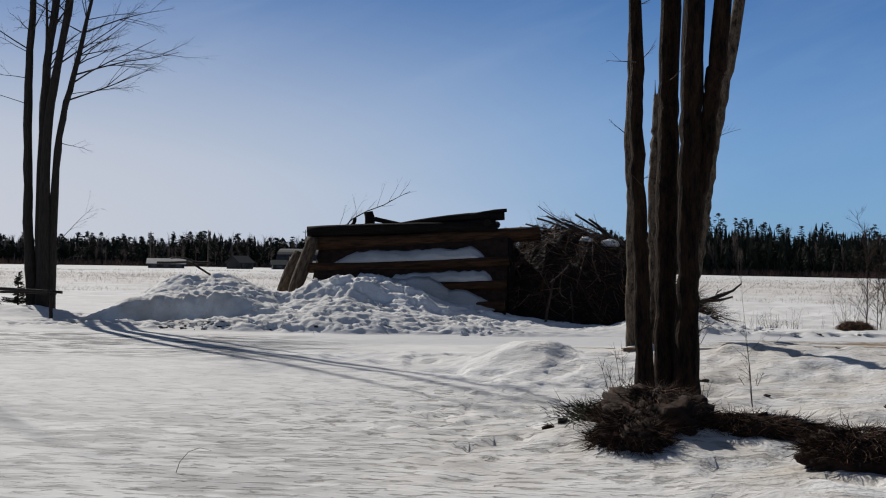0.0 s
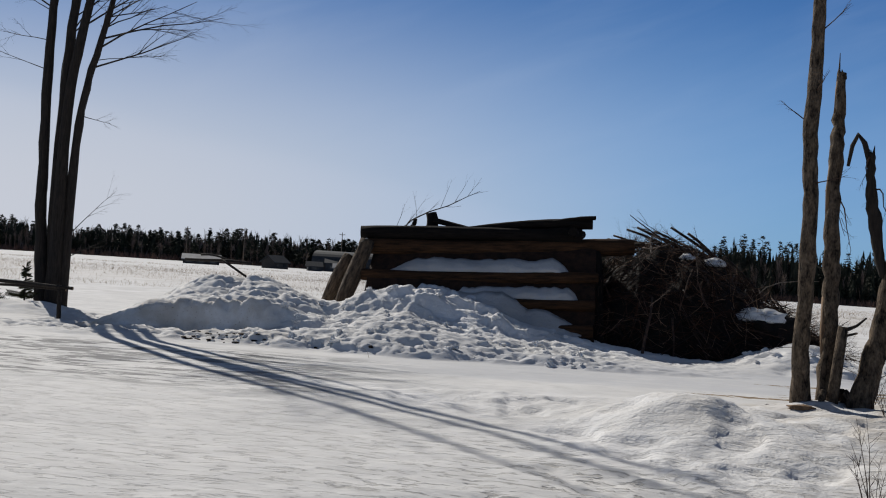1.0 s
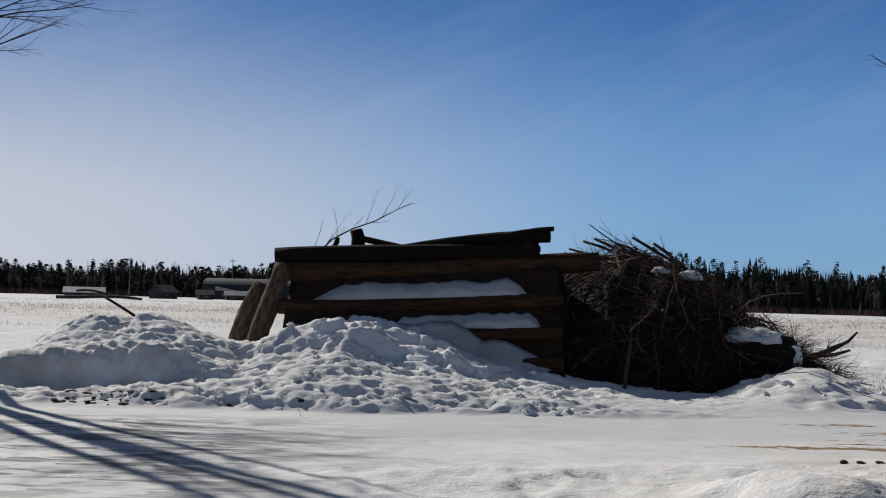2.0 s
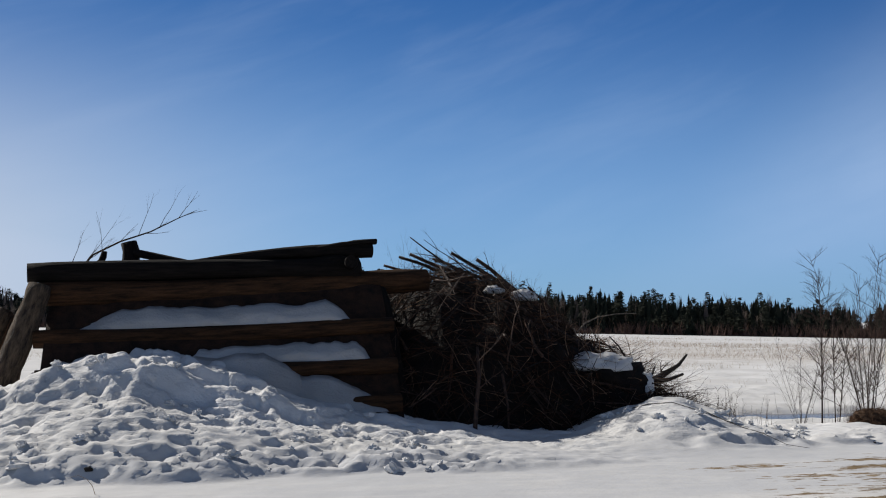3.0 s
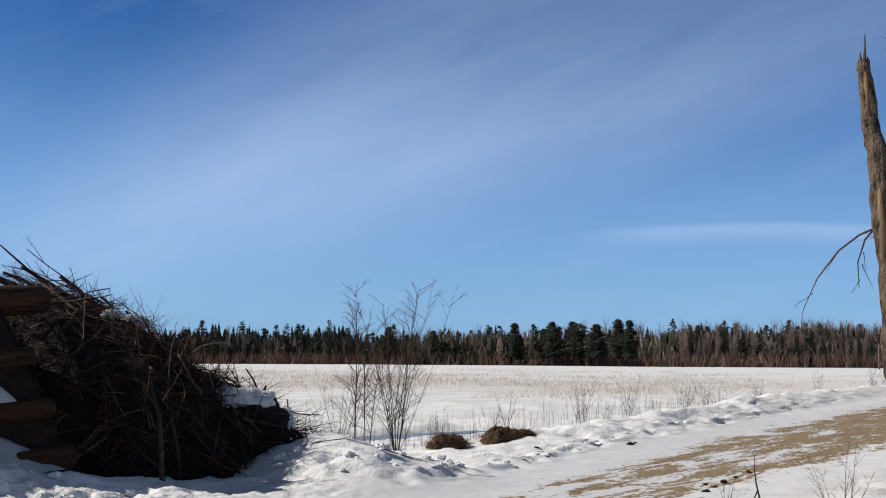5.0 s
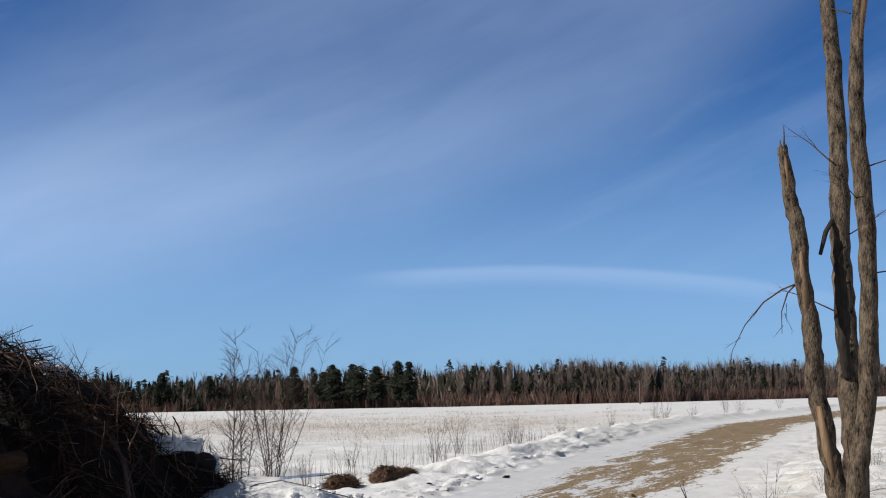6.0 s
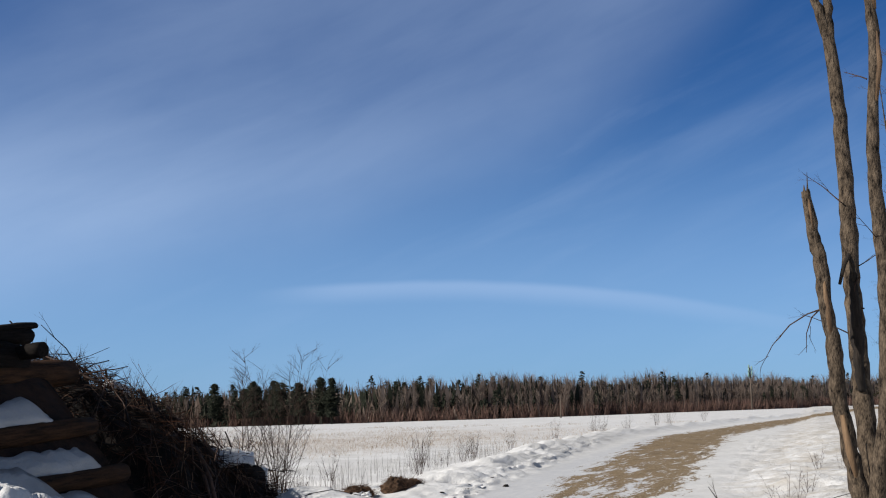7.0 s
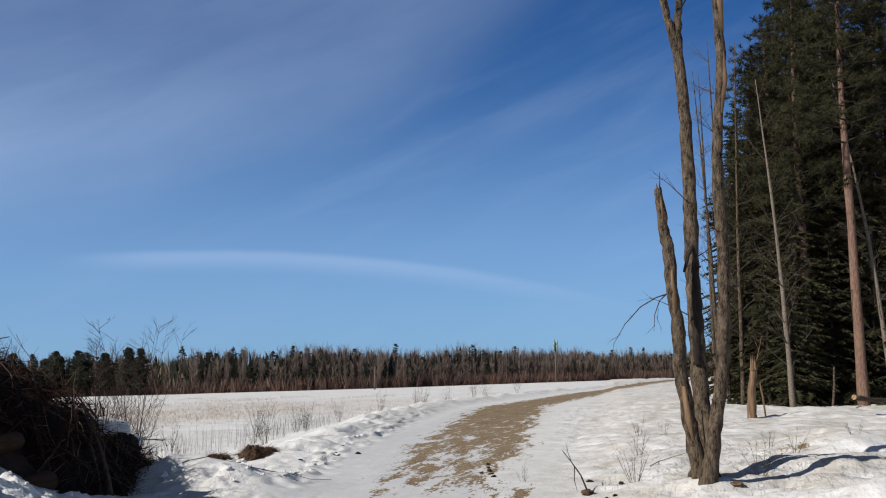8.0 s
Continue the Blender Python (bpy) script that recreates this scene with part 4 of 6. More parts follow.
# long poles sticking out of the top towards the crib
for a, b, r0 in (((2.1, 29.3, 2.05), (0.02, 29.5, 2.50), 0.035), ((2.3, 29.6, 2.05), (0.58, 30.0, 2.77), 0.045), ((2.2, 29.3, 2.0), (0.35, 29.7, 2.70), 0.04),
                 ((2.9, 29.5, 1.85), (1.41, 30.1, 2.81), 0.045), ((3.2, 29.2, 1.55), (1.8, 29.6, 2.66), 0.05), ((2.7, 29.4, 1.95), (1.0, 29.9, 2.70), 0.035),
                 ((3.6, 29.0, 1.2), (2.2, 29.3, 2.3), 0.04), ((1.7, 28.9, 2.1), (-0.15, 29.0, 2.40), 0.03), ((3.5, 28.9, 1.3), (2.6, 29.0, 2.15), 0.03),
                 ((3.0, 27.6, 1.2), (1.4, 27.4, 1.95), 0.04), ((2.6, 27.1, 0.75), (1.5, 27.0, 1.5), 0.035)):
    g = Geo()
    a, b = Vector(a), Vector(b)
    pts = [a.lerp(b, k / 6) + Vector((rng.uniform(-1, 1), rng.uniform(-1, 1), rng.uniform(-1, 1))) * 0.025 for k in range(7)]
    g.ring_tube(pts, [r0 * (1 - 0.35 * k / 6) for k in range(7)], 8, 0, True)
    for q in range(4):
        fork(g, pts[rng.randint(2, 5)], (b - a).normalized() + Vector((rng.uniform(-1, 1), rng.uniform(-1, 1), rng.uniform(-0.6, 0.4))) * 0.6, 0.35, 0.009, 1, rng, 0.15, 4, 3)
    part("pole", g, M_BRANCH, brush)
# stout stick standing in the snow before the heap
g = Geo()
g.ring_tube([(0.50, 25.32, -0.15), (0.56, 25.45, 0.30), (0.66, 25.65, 0.75), (0.70, 25.9, 1.15)], [0.036, 0.032, 0.026, 0.018], 7)
for q in range(4):
    fork(g, (0.62, 25.55, 0.35 + 0.2 * q), (rng.uniform(-0.6, 1), rng.uniform(-0.2, 0.4), rng.uniform(0.1, 0.8)), 0.6, 0.012, 1, rng, 0.15, 4, 3)
part("stick", g, M_BRANCH, brush)
# the tangle of twigs
g = Geo()
for n in range(2700):
    p = on_brush(rng)
    nrm = brush_normal(p)
    tang = Vector((rng.uniform(-1, 1), rng.uniform(-1, 1), rng.uniform(-1, 1)))
    tang = (tang - nrm * tang.dot(nrm)).normalized()
    fork(g, p - nrm * 0.05 - tang * 0.2, tang + nrm * rng.uniform(-0.1, 0.75), rng.uniform(0.25, 0.8), rng.uniform(0.004, 0.011), 1, rng, 0.22, 4, 2, 0.8)
for n in range(110):
    p = on_brush(rng, 0.35)
    if p.z < 1.0:
        continue
    fork(g, p, (rng.uniform(-0.6, 0.6), rng.uniform(-0.3, 0.3), 1), rng.uniform(0.25, 0.6), 0.006, 2, rng, 0.2, 3, 3, 0.7)
for n in range(140):
    x = rng.uniform(3.4, 5.0)
    y = rng.uniform(27.0, 29.2)
    fork(g, (x, y, max(0.05, brush_top(x, y))), (rng.uniform(0.3, 1), rng.uniform(-0.5, 0.3), rng.uniform(-0.3, 0.35)), rng.uniform(0.4, 0.9), 0.007, 2, rng, 0.2, 3, 3, 0.7)
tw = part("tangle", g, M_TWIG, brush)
tagged(tw, kind="stuff")
# tall thin shoots above the left shoulder of the heap
g = Geo()
for (x, z) in ((0.25, 2.3), (0.4, 2.4), (0.6, 2.4), (0.1, 2.2)):
    g = Geo()
    fork(g, (x, 29.6, z), (rng.uniform(-0.5, 0.1), 0, 1), rng.uniform(0.4, 0.8), 0.003, 2, rng, 0.14, 4, 3, 0.55)
    part("shoot", g, M_SHRUB, brush)
# pale curved stem arching out to the side
g = Geo()
g.ring_tube([(3.2, 28.3, 1.25), (3.5, 28.5, 1.5), (3.85, 28.7, 1.62), (4.3, 28.9, 1.68), (4.8, 29.1, 1.70)], [0.014, 0.013, 0.011, 0.009, 0.006], 6)
part("stem", g, M_BIRCH, brush, "pale curved stem")

# root clump with a cap of snow at the foot of the heap
def lump_geo(center, size, seed, rough=0.22, seg=28, rings=18, floor=-0.6, fine=0.3):
    geo = Geo()
    for k in range(rings + 1):
        th = math.pi * k / rings
        for j in range(seg):
            ph = 2 * math.pi * j / seg
            d = Vector((math.sin(th) * math.cos(ph), math.sin(th) * math.sin(ph), math.cos(th)))
            s = 1 + rough * noise.noise(d * 1.8 + Vector((seed, 0, 0))) + rough * 0.6 * noise.noise(d * 4.5 + Vector((0, seed, 0))) + rough * fine * noise.noise(d * 11 + Vector((0, 0, seed)))
            z = max(floor, d.z * s)
            geo.v.append(Vector((center[0] + d.x * s * size[0], center[1] + d.y * s * size[1], center[2] + z * size[2])))
    for k in range(rings):
        for j in range(seg):
            a, b = k * seg + j, k * seg + (j + 1) % seg
            geo.f.append((a, a + seg, b + seg, b)); geo.s.append(0)
    return geo


tagged(part("root_clump", lump_geo((3.25, 26.95, 0.32), (0.80, 0.62, 0.60), 3.0, 0.3), M_DEBRIS_SHADE, None), "dark earthy root clump at the foot of the brush heap", "root clump")
tagged(part("snow_pocket", lump_geo((3.10, 26.88, 0.84), (0.52, 0.42, 0.19), 5.0, 0.3, floor=-0.5), M_SNOW, None), "cap of white snow lying on the root clump", "snow")
tagged(part("snow_pocket", lump_geo((3.80, 26.62, 0.52), (0.13, 0.12, 0.2), 6.0, 0.25, floor=-0.9), M_SNOW, None), "small patch of snow hanging on the root clump", "snow")
tagged(part("snow_pocket", lump_geo((2.28, 28.35, 1.96), (0.22, 0.14, 0.12), 7.0, 0.35, 18, 12), M_SNOW, None), "pocket of snow lodged in the brush heap", "snow")
tagged(part("snow_pocket", lump_geo((1.62, 28.0, 2.05), (0.17, 0.11, 0.08), 8.0, 0.4, 18, 12), M_SNOW, None), "pocket of snow lodged in the brush heap", "snow")
# forked limb poking out past the heap
g = Geo()
g.ring_tube([(4.4, 28.3, 0.30), (4.9, 28.65, 0.45), (5.4, 28.98, 0.60), (5.72, 29.18, 0.72), (5.97, 29.33, 0.91)], [0.075, 0.065, 0.05, 0.035, 0.022], 9)
g.ring_tube([(4.9, 28.62, 0.45), (5.3, 28.75, 0.47), (5.66, 28.9, 0.56)], [0.045, 0.038, 0.025], 8)
for k in range(5):
    fork(g, (5.2, 28.9, 0.6), (rng.uniform(0.2, 1), rng.uniform(-0.5, 0.5), rng.uniform(-0.4, 0.5)), 0.4, 0.012, 1, rng, 0.2, 4, 3)
tagged(part("limb", g, M_BARK_DARK, None), "dark forked limb sticking out of the brush heap", "branch")

# ---- trees by the drive ----
def trunk_geo(pts, radii, seed, sides=14, rough=0.06, slot=0, sub=5, flare=0.0, wob=0.012):
    """A knotty trunk through the given places, with a flared foot."""
    r_ = random.Random(seed)
    P, R = [], []
    pts = [Vector(p) for p in pts]
    for i in range(len(pts) - 1):
        for k in range(sub):
            u = k / sub
            a, b = pts[max(i - 1, 0)], pts[min(i + 2, len(pts) - 1)]
            p, q = pts[i], pts[i + 1]
            v = 0.5 * ((2 * p) + (q - a) * u + (2 * a - 5 * p + 4 * q - b) * u * u + (3 * p - a - 3 * q + b) * u ** 3)
            P.append(v + Vector((r_.uniform(-wob, wob), r_.uniform(-wob, wob), 0)))
            R.append((radii[i] + (radii[i + 1] - radii[i]) * u) * (1 + r_.uniform(-0.05, 0.07) + (0.12 if r_.random() < 0.08 else 0)))
    P.append(pts[-1])
    R.append(radii[-1])
    if flare:
        for k in range(min(4, len(R))):
            R[k] *= 1 + flare * (1 - k / 4) ** 2
    geo = Geo()
    geo.ring_tube(P, R, sides, slot, True, None, rough, r_)
    return geo, P


def crown(geo, P, start, count, length, radius, seed, level=3, up=0.55, kids=4, spread=0.65):
    r_ = random.Random(seed)
    for k in range(count):
        u = start + (1 - start) * (k + r_.random()) / count
        i = min(len(P) - 2, int(u * (len(P) - 1)))
        a = r_.uniform(0, 2 * math.pi)
        fork(geo, P[i], (math.cos(a), math.sin(a), up + r_.uniform(-0.15, 0.5)), length * (1.15 - 0.6 * u) * r_.uniform(0.7, 1.2), radius * (1.15 - 0.7 * u), level, r_, 0.13, 5, kids, spread)


def splinter(geo, p, r, seed, slot=0, n=7, height=0.3):
    """Torn wood standing up at a break."""
    r_ = random.Random(seed)
    for k in range(n):
        a = 2 * math.pi * k / n
        q = Vector(p) + Vector((math.cos(a) * r * 0.7, math.sin(a) * r * 0.7, -0.05))
        h = height * r_.uniform(0.15, 1.0) ** 1.5
        geo.ring_tube([q, q + Vector((0, 0, 0.05 + h * 0.5)), q + Vector((r_.uniform(-0.01, 0.01), 0, 0.06 + h))], [r * 0.42, r * 0.3, 0.004], 4, slot, False)


# tree with dug-up roots beside the drive
t_a = thing("tree", "bare tree of four grey-brown trunks on a mound of torn earth", "tree", (1.2, 9.3, 0.25), "drive trees")
for seed, pts, rad in ((31, [(0.0, 0.97, -0.1), (-0.05, 0.96, 0.75), (-0.08, 0.95, 1.35), (-0.11, 0.96, 2.05), (-0.13, 0.99, 2.75), (-0.13, 1.1, 3.45), (-0.2, 1.2, 6.2), (-0.3, 1.3, 9.0)], [0.085, 0.078, 0.072, 0.069, 0.067, 0.068, 0.052, 0.02]),
                       (32, [(0.21, 1.30, -0.1), (0.225, 1.38, 0.75), (0.235, 1.45, 1.35), (0.25, 1.53, 2.05), (0.26, 1.60, 2.75), (0.265, 1.65, 3.45), (0.3, 1.7, 6.5), (0.2, 1.8, 9.8)], [0.088, 0.105, 0.108, 0.105, 0.104, 0.102, 0.075, 0.02]),
                       (33, [(0.41, 1.15, -0.15), (0.412, 1.15, 0.75), (0.416, 1.15, 1.45), (0.42, 1.15, 2.15), (0.427, 1.15, 2.95), (0.431, 1.15, 3.75), (0.48, 1.15, 6.5), (0.6, 1.05, 9.5)], [0.112, 0.106, 0.110, 0.111, 0.110, 0.107, 0.07, 0.02]),
                       (34, [(0.43, 1.15, 1.55), (0.504, 1.15, 2.05), (0.57, 1.15, 2.35), (0.614, 1.14, 2.85), (0.642, 1.13, 3.15), (0.70, 1.12, 3.65), (0.93, 1.05, 7.5)], [0.09, 0.092, 0.076, 0.078, 0.084, 0.086, 0.02])):
    geo, P = trunk_geo(pts, rad, seed, flare=0.5 if seed < 34 else 0.0)
    tr = part("trunk", geo, M_BARK_BACKLIT, t_a)
    g = Geo()
    crown(g, P, 0.86, 9, 1.6, 0.022, seed + 100, 2)
    part("crown", g, M_BARK_DARK, tr)
for p, d, ln, rr in (((-0.19, 0.5, 3.15), (-0.9, 0.1, 0.12), 0.28, 0.006), ((0.1, 0.3, 2.95), (0.5, -0.2, 0.4), 0.22, 0.005), ((-0.12, 0.5, 2.0), (-0.6, -0.2, 0.5), 0.25, 0.004), ((0.62, 1.13, 2.5), (0.7, -0.2, 0.3), 0.3, 0.004)):
    g = Geo()
    fork(g, p, d, ln, rr, 1, rng, 0.1, 4, 2)
    part("side_twig", g, M_SHRUB, t_a)


def earth_clump(name, at, size, seed, label, soil=None, roots=1500, root_mat=None):
    """A torn-up clump of soil, roots and dead grass."""
    ob = thing(name, label, "earth clump", at)
    part("soil", lump_geo((0, 0, -0.02), (size[0], size[1], size[2] * 1.15), seed, 0.22, 64, 40, -0.35, 0.9), soil or M_EARTH, ob)
    r_ = random.Random(int(seed * 10))
    geo = Geo()
    for k in range(roots):
        a, u = r_.uniform(0, 2 * math.pi), r_.random() ** 0.5
        p = Vector((math.cos(a) * u * size[0], math.sin(a) * u * size[1], max(-0.05, size[2] * (1.1 - u * u) * 1.05)))
        fork(geo, p, (math.cos(a) + r_.uniform(-0.6, 0.6), math.sin(a) + r_.uniform(-0.6, 0.6), r_.uniform(-0.5, 0.5)), r_.uniform(0.06, 0.20), 0.0035, 1 if k % 4 == 0 else 0, r_, 0.3, 3, 2)
    part("root_mat", geo, root_mat or M_TWIG, ob)
    return ob


earth_clump("earth_clump", (1.12, 9.0, 0.10), (0.55, 0.60, 0.31), 2.0, "brown clump of torn soil and roots under the tree")
earth_clump("earth_clump", (0.88, 8.45, 0.05), (0.34, 0.40, 0.22), 2.6, "brown clump of torn soil spilling onto the snow")
earth_clump("earth_clump", (1.85, 8.75, 0.12), (0.70, 0.20, 0.15), 4.0, "dark ridge of soil running out from the tree")
earth_clump("earth_clump", (2.45, 7.75, 0.16), (0.42, 0.32, 0.16), 5.0, "brown clump of torn turf lying on the snow")
# evergreen sprays thrown against the roots
g = Geo()
for k in range(1700):
    p = Vector((0.68 + rng.gauss(0, 0.17), 9.35 + rng.gauss(0, 0.24), 0.10 + rng.uniform(0, 0.14)))
    d = Vector((rng.uniform(-1, 0.3), rng.uniform(-1, 1), rng.uniform(-0.2, 0.7))).normalized()
    g.blade(p, p + d * rng.uniform(0.06, 0.16), 0.004, d.orthogonal().normalized())
tagged(part("evergreen_sprays", g, M_NEEDLE_PINE, None), "green evergreen sprays lying against the earth", "evergreen boughs", kind="stuff")

# broken tree at the road corner
t_b = thing("tree", "bare tree of split trunks, one snapped off short, others tall", "tree", (2.0, 17.2, 0.30), "drive trees")
g1, P1 = trunk_geo([(-0.20, 0.04, -0.3), (-0.26, -0.08, 0.5), (-0.268, -0.19, 1.1), (-0.28, -0.254, 1.7), (-0.303, -0.293, 2.4), (-0.339, -0.30, 3.1), (-0.323, -0.278, 3.9), (-0.32, -0.303, 4.7), (-0.30, -0.40, 5.7), (-0.28, -0.38, 6.7), (-0.25, -0.37, 8.2), (-0.2, -0.4, 10.5)],
                   [0.12, 0.10, 0.092, 0.095, 0.087, 0.09, 0.082, 0.072, 0.068, 0.06, 0.048, 0.022], 41, flare=0.25, wob=0.009)
tr = part("trunk", g1, M_BARK, t_b)
for pts_, rad_ in (([(-0.36, -0.37, 5.0), (-0.35, -0.44, 5.5), (-0.34, -0.43, 5.9)], [0.02, 0.038, 0.02]), ([(-0.33, -0.44, 6.2), (-0.33, -0.42, 6.6), (-0.31, -0.42, 7.4)], [0.02, 0.045, 0.04])):
    g = Geo()
    g.ring_tube(pts_, rad_, 8)
    part("bared_wood", g, M_BARK_RAW, tr, "strip of bared orange wood")
g = Geo()
crown(g, P1, 0.88, 7, 1.5, 0.02, 141, 2)
part("crown", g, M_BARK_DARK, tr)
g2, P2 = trunk_geo([(0.11, 0.10, -0.3), (0.133, 0.18, 0.4), (0.153, 0.252, 0.9), (0.15, 0.317, 1.4), (0.125, 0.326, 1.9), (0.136, 0.38, 2.5), (0.155, 0.412, 3.1), (0.175, 0.478, 3.5), (0.19, 0.53, 4.03)], [0.115, 0.10, 0.093, 0.10, 0.096, 0.08, 0.085, 0.073, 0.054], 42, flare=0.2, wob=0.014, rough=0.13)
splinter(g2, (0.19, 0.53, 4.0), 0.06, 4, 0, 7, 0.12)
g2.ring_tube([(0.15, 0.51, 3.95), (0.145, 0.50, 4.28)], [0.02, 0.004], 4, 0, False)
sn = part("snag", g2, M_BARK, t_b, "snapped trunk with a splintered top")
for pts_, rad_ in (([(0.07, 0.16, 0.3), (0.08, 0.23, 0.7), (0.07, 0.29, 1.15)], [0.03, 0.055, 0.03]), ([(0.06, 0.35, 2.1), (0.07, 0.37, 2.5), (0.08, 0.39, 2.85)], [0.02, 0.04, 0.02]), ([(0.12, 0.47, 3.5), (0.14, 0.50, 3.8), (0.15, 0.52, 4.0)], [0.02, 0.03, 0.02])):
    g = Geo()
    g.ring_tube(pts_, rad_, 8)
    part("bared_wood", g, M_BARK_RAW, sn, "bared orange wood where bark is gone")
gq = Geo()
gq.ring_tube([(0.14, -0.06, -0.2), (0.19, -0.05, 0.3), (0.24, -0.02, 0.80)], [0.075, 0.068, 0.062], 10, 0, True, 1)
part("sawn_stub", gq, [M_BARK, M_END], t_b, "short sawn-off stem")
g3, P3 = trunk_geo([(0.47, 0.01, -0.3), (0.60, -0.01, 0.35), (0.70, -0.012, 0.85), (0.797, 0.01, 1.4), (0.856, 0.005, 1.9), (0.94, 0.016, 2.5), (1.02, 0.021, 3.1), (1.15, 0.0, 3.9), (1.30, -0.01, 4.7), (1.45, 0.01, 5.7), (1.55, 0.07, 6.6)],
                   [0.165, 0.13, 0.122, 0.122, 0.118, 0.112, 0.108, 0.105, 0.10, 0.092, 0.084], 43, flare=0.2, wob=0.009)
tr = part("trunk", g3, M_BARK, t_b)
for seed_, pts_ in ((44, [(1.55, 0.06, 6.45), (1.58, 0.17, 7.0), (1.60, 0.27, 7.5), (1.66, 0.5, 9.3)]), (46, [(1.55, 0.06, 6.4), (1.60, 0.04, 7.0), (1.63, 0.0, 7.6), (1.75, -0.1, 10.2)])):
    g4, P4 = trunk_geo(pts_, [0.075, 0.065, 0.058, 0.02], seed_)
    fk = part("fork_trunk", g4, M_BARK, tr)
    g = Geo()
    crown(g, P4, 0.55, 5, 1.5, 0.02, 100 + seed_, 2)
    part("crown", g, M_BARK_DARK, fk)
g5, P5 = trunk_geo([(0.70, 0.02, 1.45), (0.60, 0.02, 1.8), (0.535, 0.02, 2.2), (0.49, 0.02, 2.6), (0.46, 0.02, 2.95)], [0.05, 0.065, 0.078, 0.058, 0.045], 45, rough=0.1)
splinter(g5, (0.46, 0.02, 2.92), 0.05, 6, 0, 5, 0.16)
g5.ring_tube([(0.45, 0.02, 2.85), (0.38, 0.03, 3.08), (0.31, 0.06, 3.18), (0.265, 0.13, 3.05), (0.245, 0.2, 2.8)], [0.038, 0.033, 0.03, 0.028, 0.02], 7, 0, True)
part("broken_stem", g5, M_BARK_DARK, t_b, "broken stem hanging over")
for a, b in (((0.13, 0.40, 2.5), (0.62, 1.25, 1.78)), ((0.14, 0.38, 2.5), (0.37, 0.66, 1.95)), ((0.43, -0.06, 2.9), (0.48, -0.02, 2.3)), ((0.52, -0.08, 2.5), (0.75, -0.05, 2.1))):
    a, b = Vector(a), Vector(b)
    g = Geo()
    m_ = a.lerp(b, 0.45) + Vector((rng.uniform(-0.05, 0.05), 0.06, 0.14))
    g.ring_tube([a, a.lerp(m_, 0.5) + Vector((0, 0, 0.03)), m_, m_.lerp(b, 0.5) + Vector((rng.uniform(-0.05, 0.05), 0.03, 0.02)), b], [0.012, 0.010, 0.009, 0.006, 0.003], 5, 0, False)
    for k in range(3):
        fork(g, m_.lerp(b, rng.random()), (b - a).normalized() + Vector((rng.uniform(-.5, .5), rng.uniform(-.5, .5), 0)), 0.24, 0.0045, 1, rng, 0.15, 3, 3)
    part("dead_branch", g, M_SHRUB, t_b)
for z, d in ((4.3, (0.7, -0.1, 0.8)), (5.3, (0.8, 0.3, 0.6)), (3.2, (-0.6, 0.4, 0.7)), (2.5, (0.6, -0.6, 0.2)), (3.6, (0.1, -0.9, 0.3))):
    g = Geo()
    fork(g, (-0.33, -0.28, z), d, 0.55, 0.010, 2, rng, 0.14, 4, 3, 0.6)
    part("dead_branch", g, M_SHRUB, t_b)
for z, d in ((2.2, (0.1, 0.9, 0.5)), (3.0, (0.2, -0.8, 0.6)), (4.0, (0.3, 0.7, 0.7))):
    g = Geo()
    fork(g, (1.0, 0.08, z), d, 0.7, 0.010, 2, rng, 0.14, 4, 3, 0.6)
    part("dead_branch", g, M_SHRUB, t_b)
for k in range(6):
    g = Geo()
    a = rng.uniform(0, 6.28)
    g.ring_tube([(0.12 + 0.2 * math.cos(a), 0.05 + 0.12 * math.sin(a), 0.0), (0.12 + 0.3 * math.cos(a), 0.05 + 0.2 * math.sin(a), -0.10), (0.12 + 0.36 * math.cos(a), 0.05 + 0.25 * math.sin(a), -0.22)], [0.05, 0.04, 0.02], 6, 0, False)
    part("root", g, M_BARK, t_b)
tagged(part("bark_slab", lump_geo((2.55, 18.9, gz_at(2.55, 18.9) + 0.01), (0.24, 0.09, 0.04), 4.3, 0.5, 20, 12), M_TURF, None), "brown slab of bark lying on the snow at the road edge", "bark slab")
tagged(part("bark_slab", lump_geo((1.72, 16.85, gz_at(1.72, 16.85) + 0.01), (0.17, 0.09, 0.035), 3.3, 0.4, 18, 10), M_BARK_RAW, None), "slab of fallen bark lying on the snow", "bark slab")

# multi-stemmed tree by the pole rail
t_l = thing("tree", "tall bare tree of five dark stems with fine twigs", "tree", (-13.2, 27.45, 0.27), "field trees")
t_l.scale = (0.885, 0.885, 0.885)
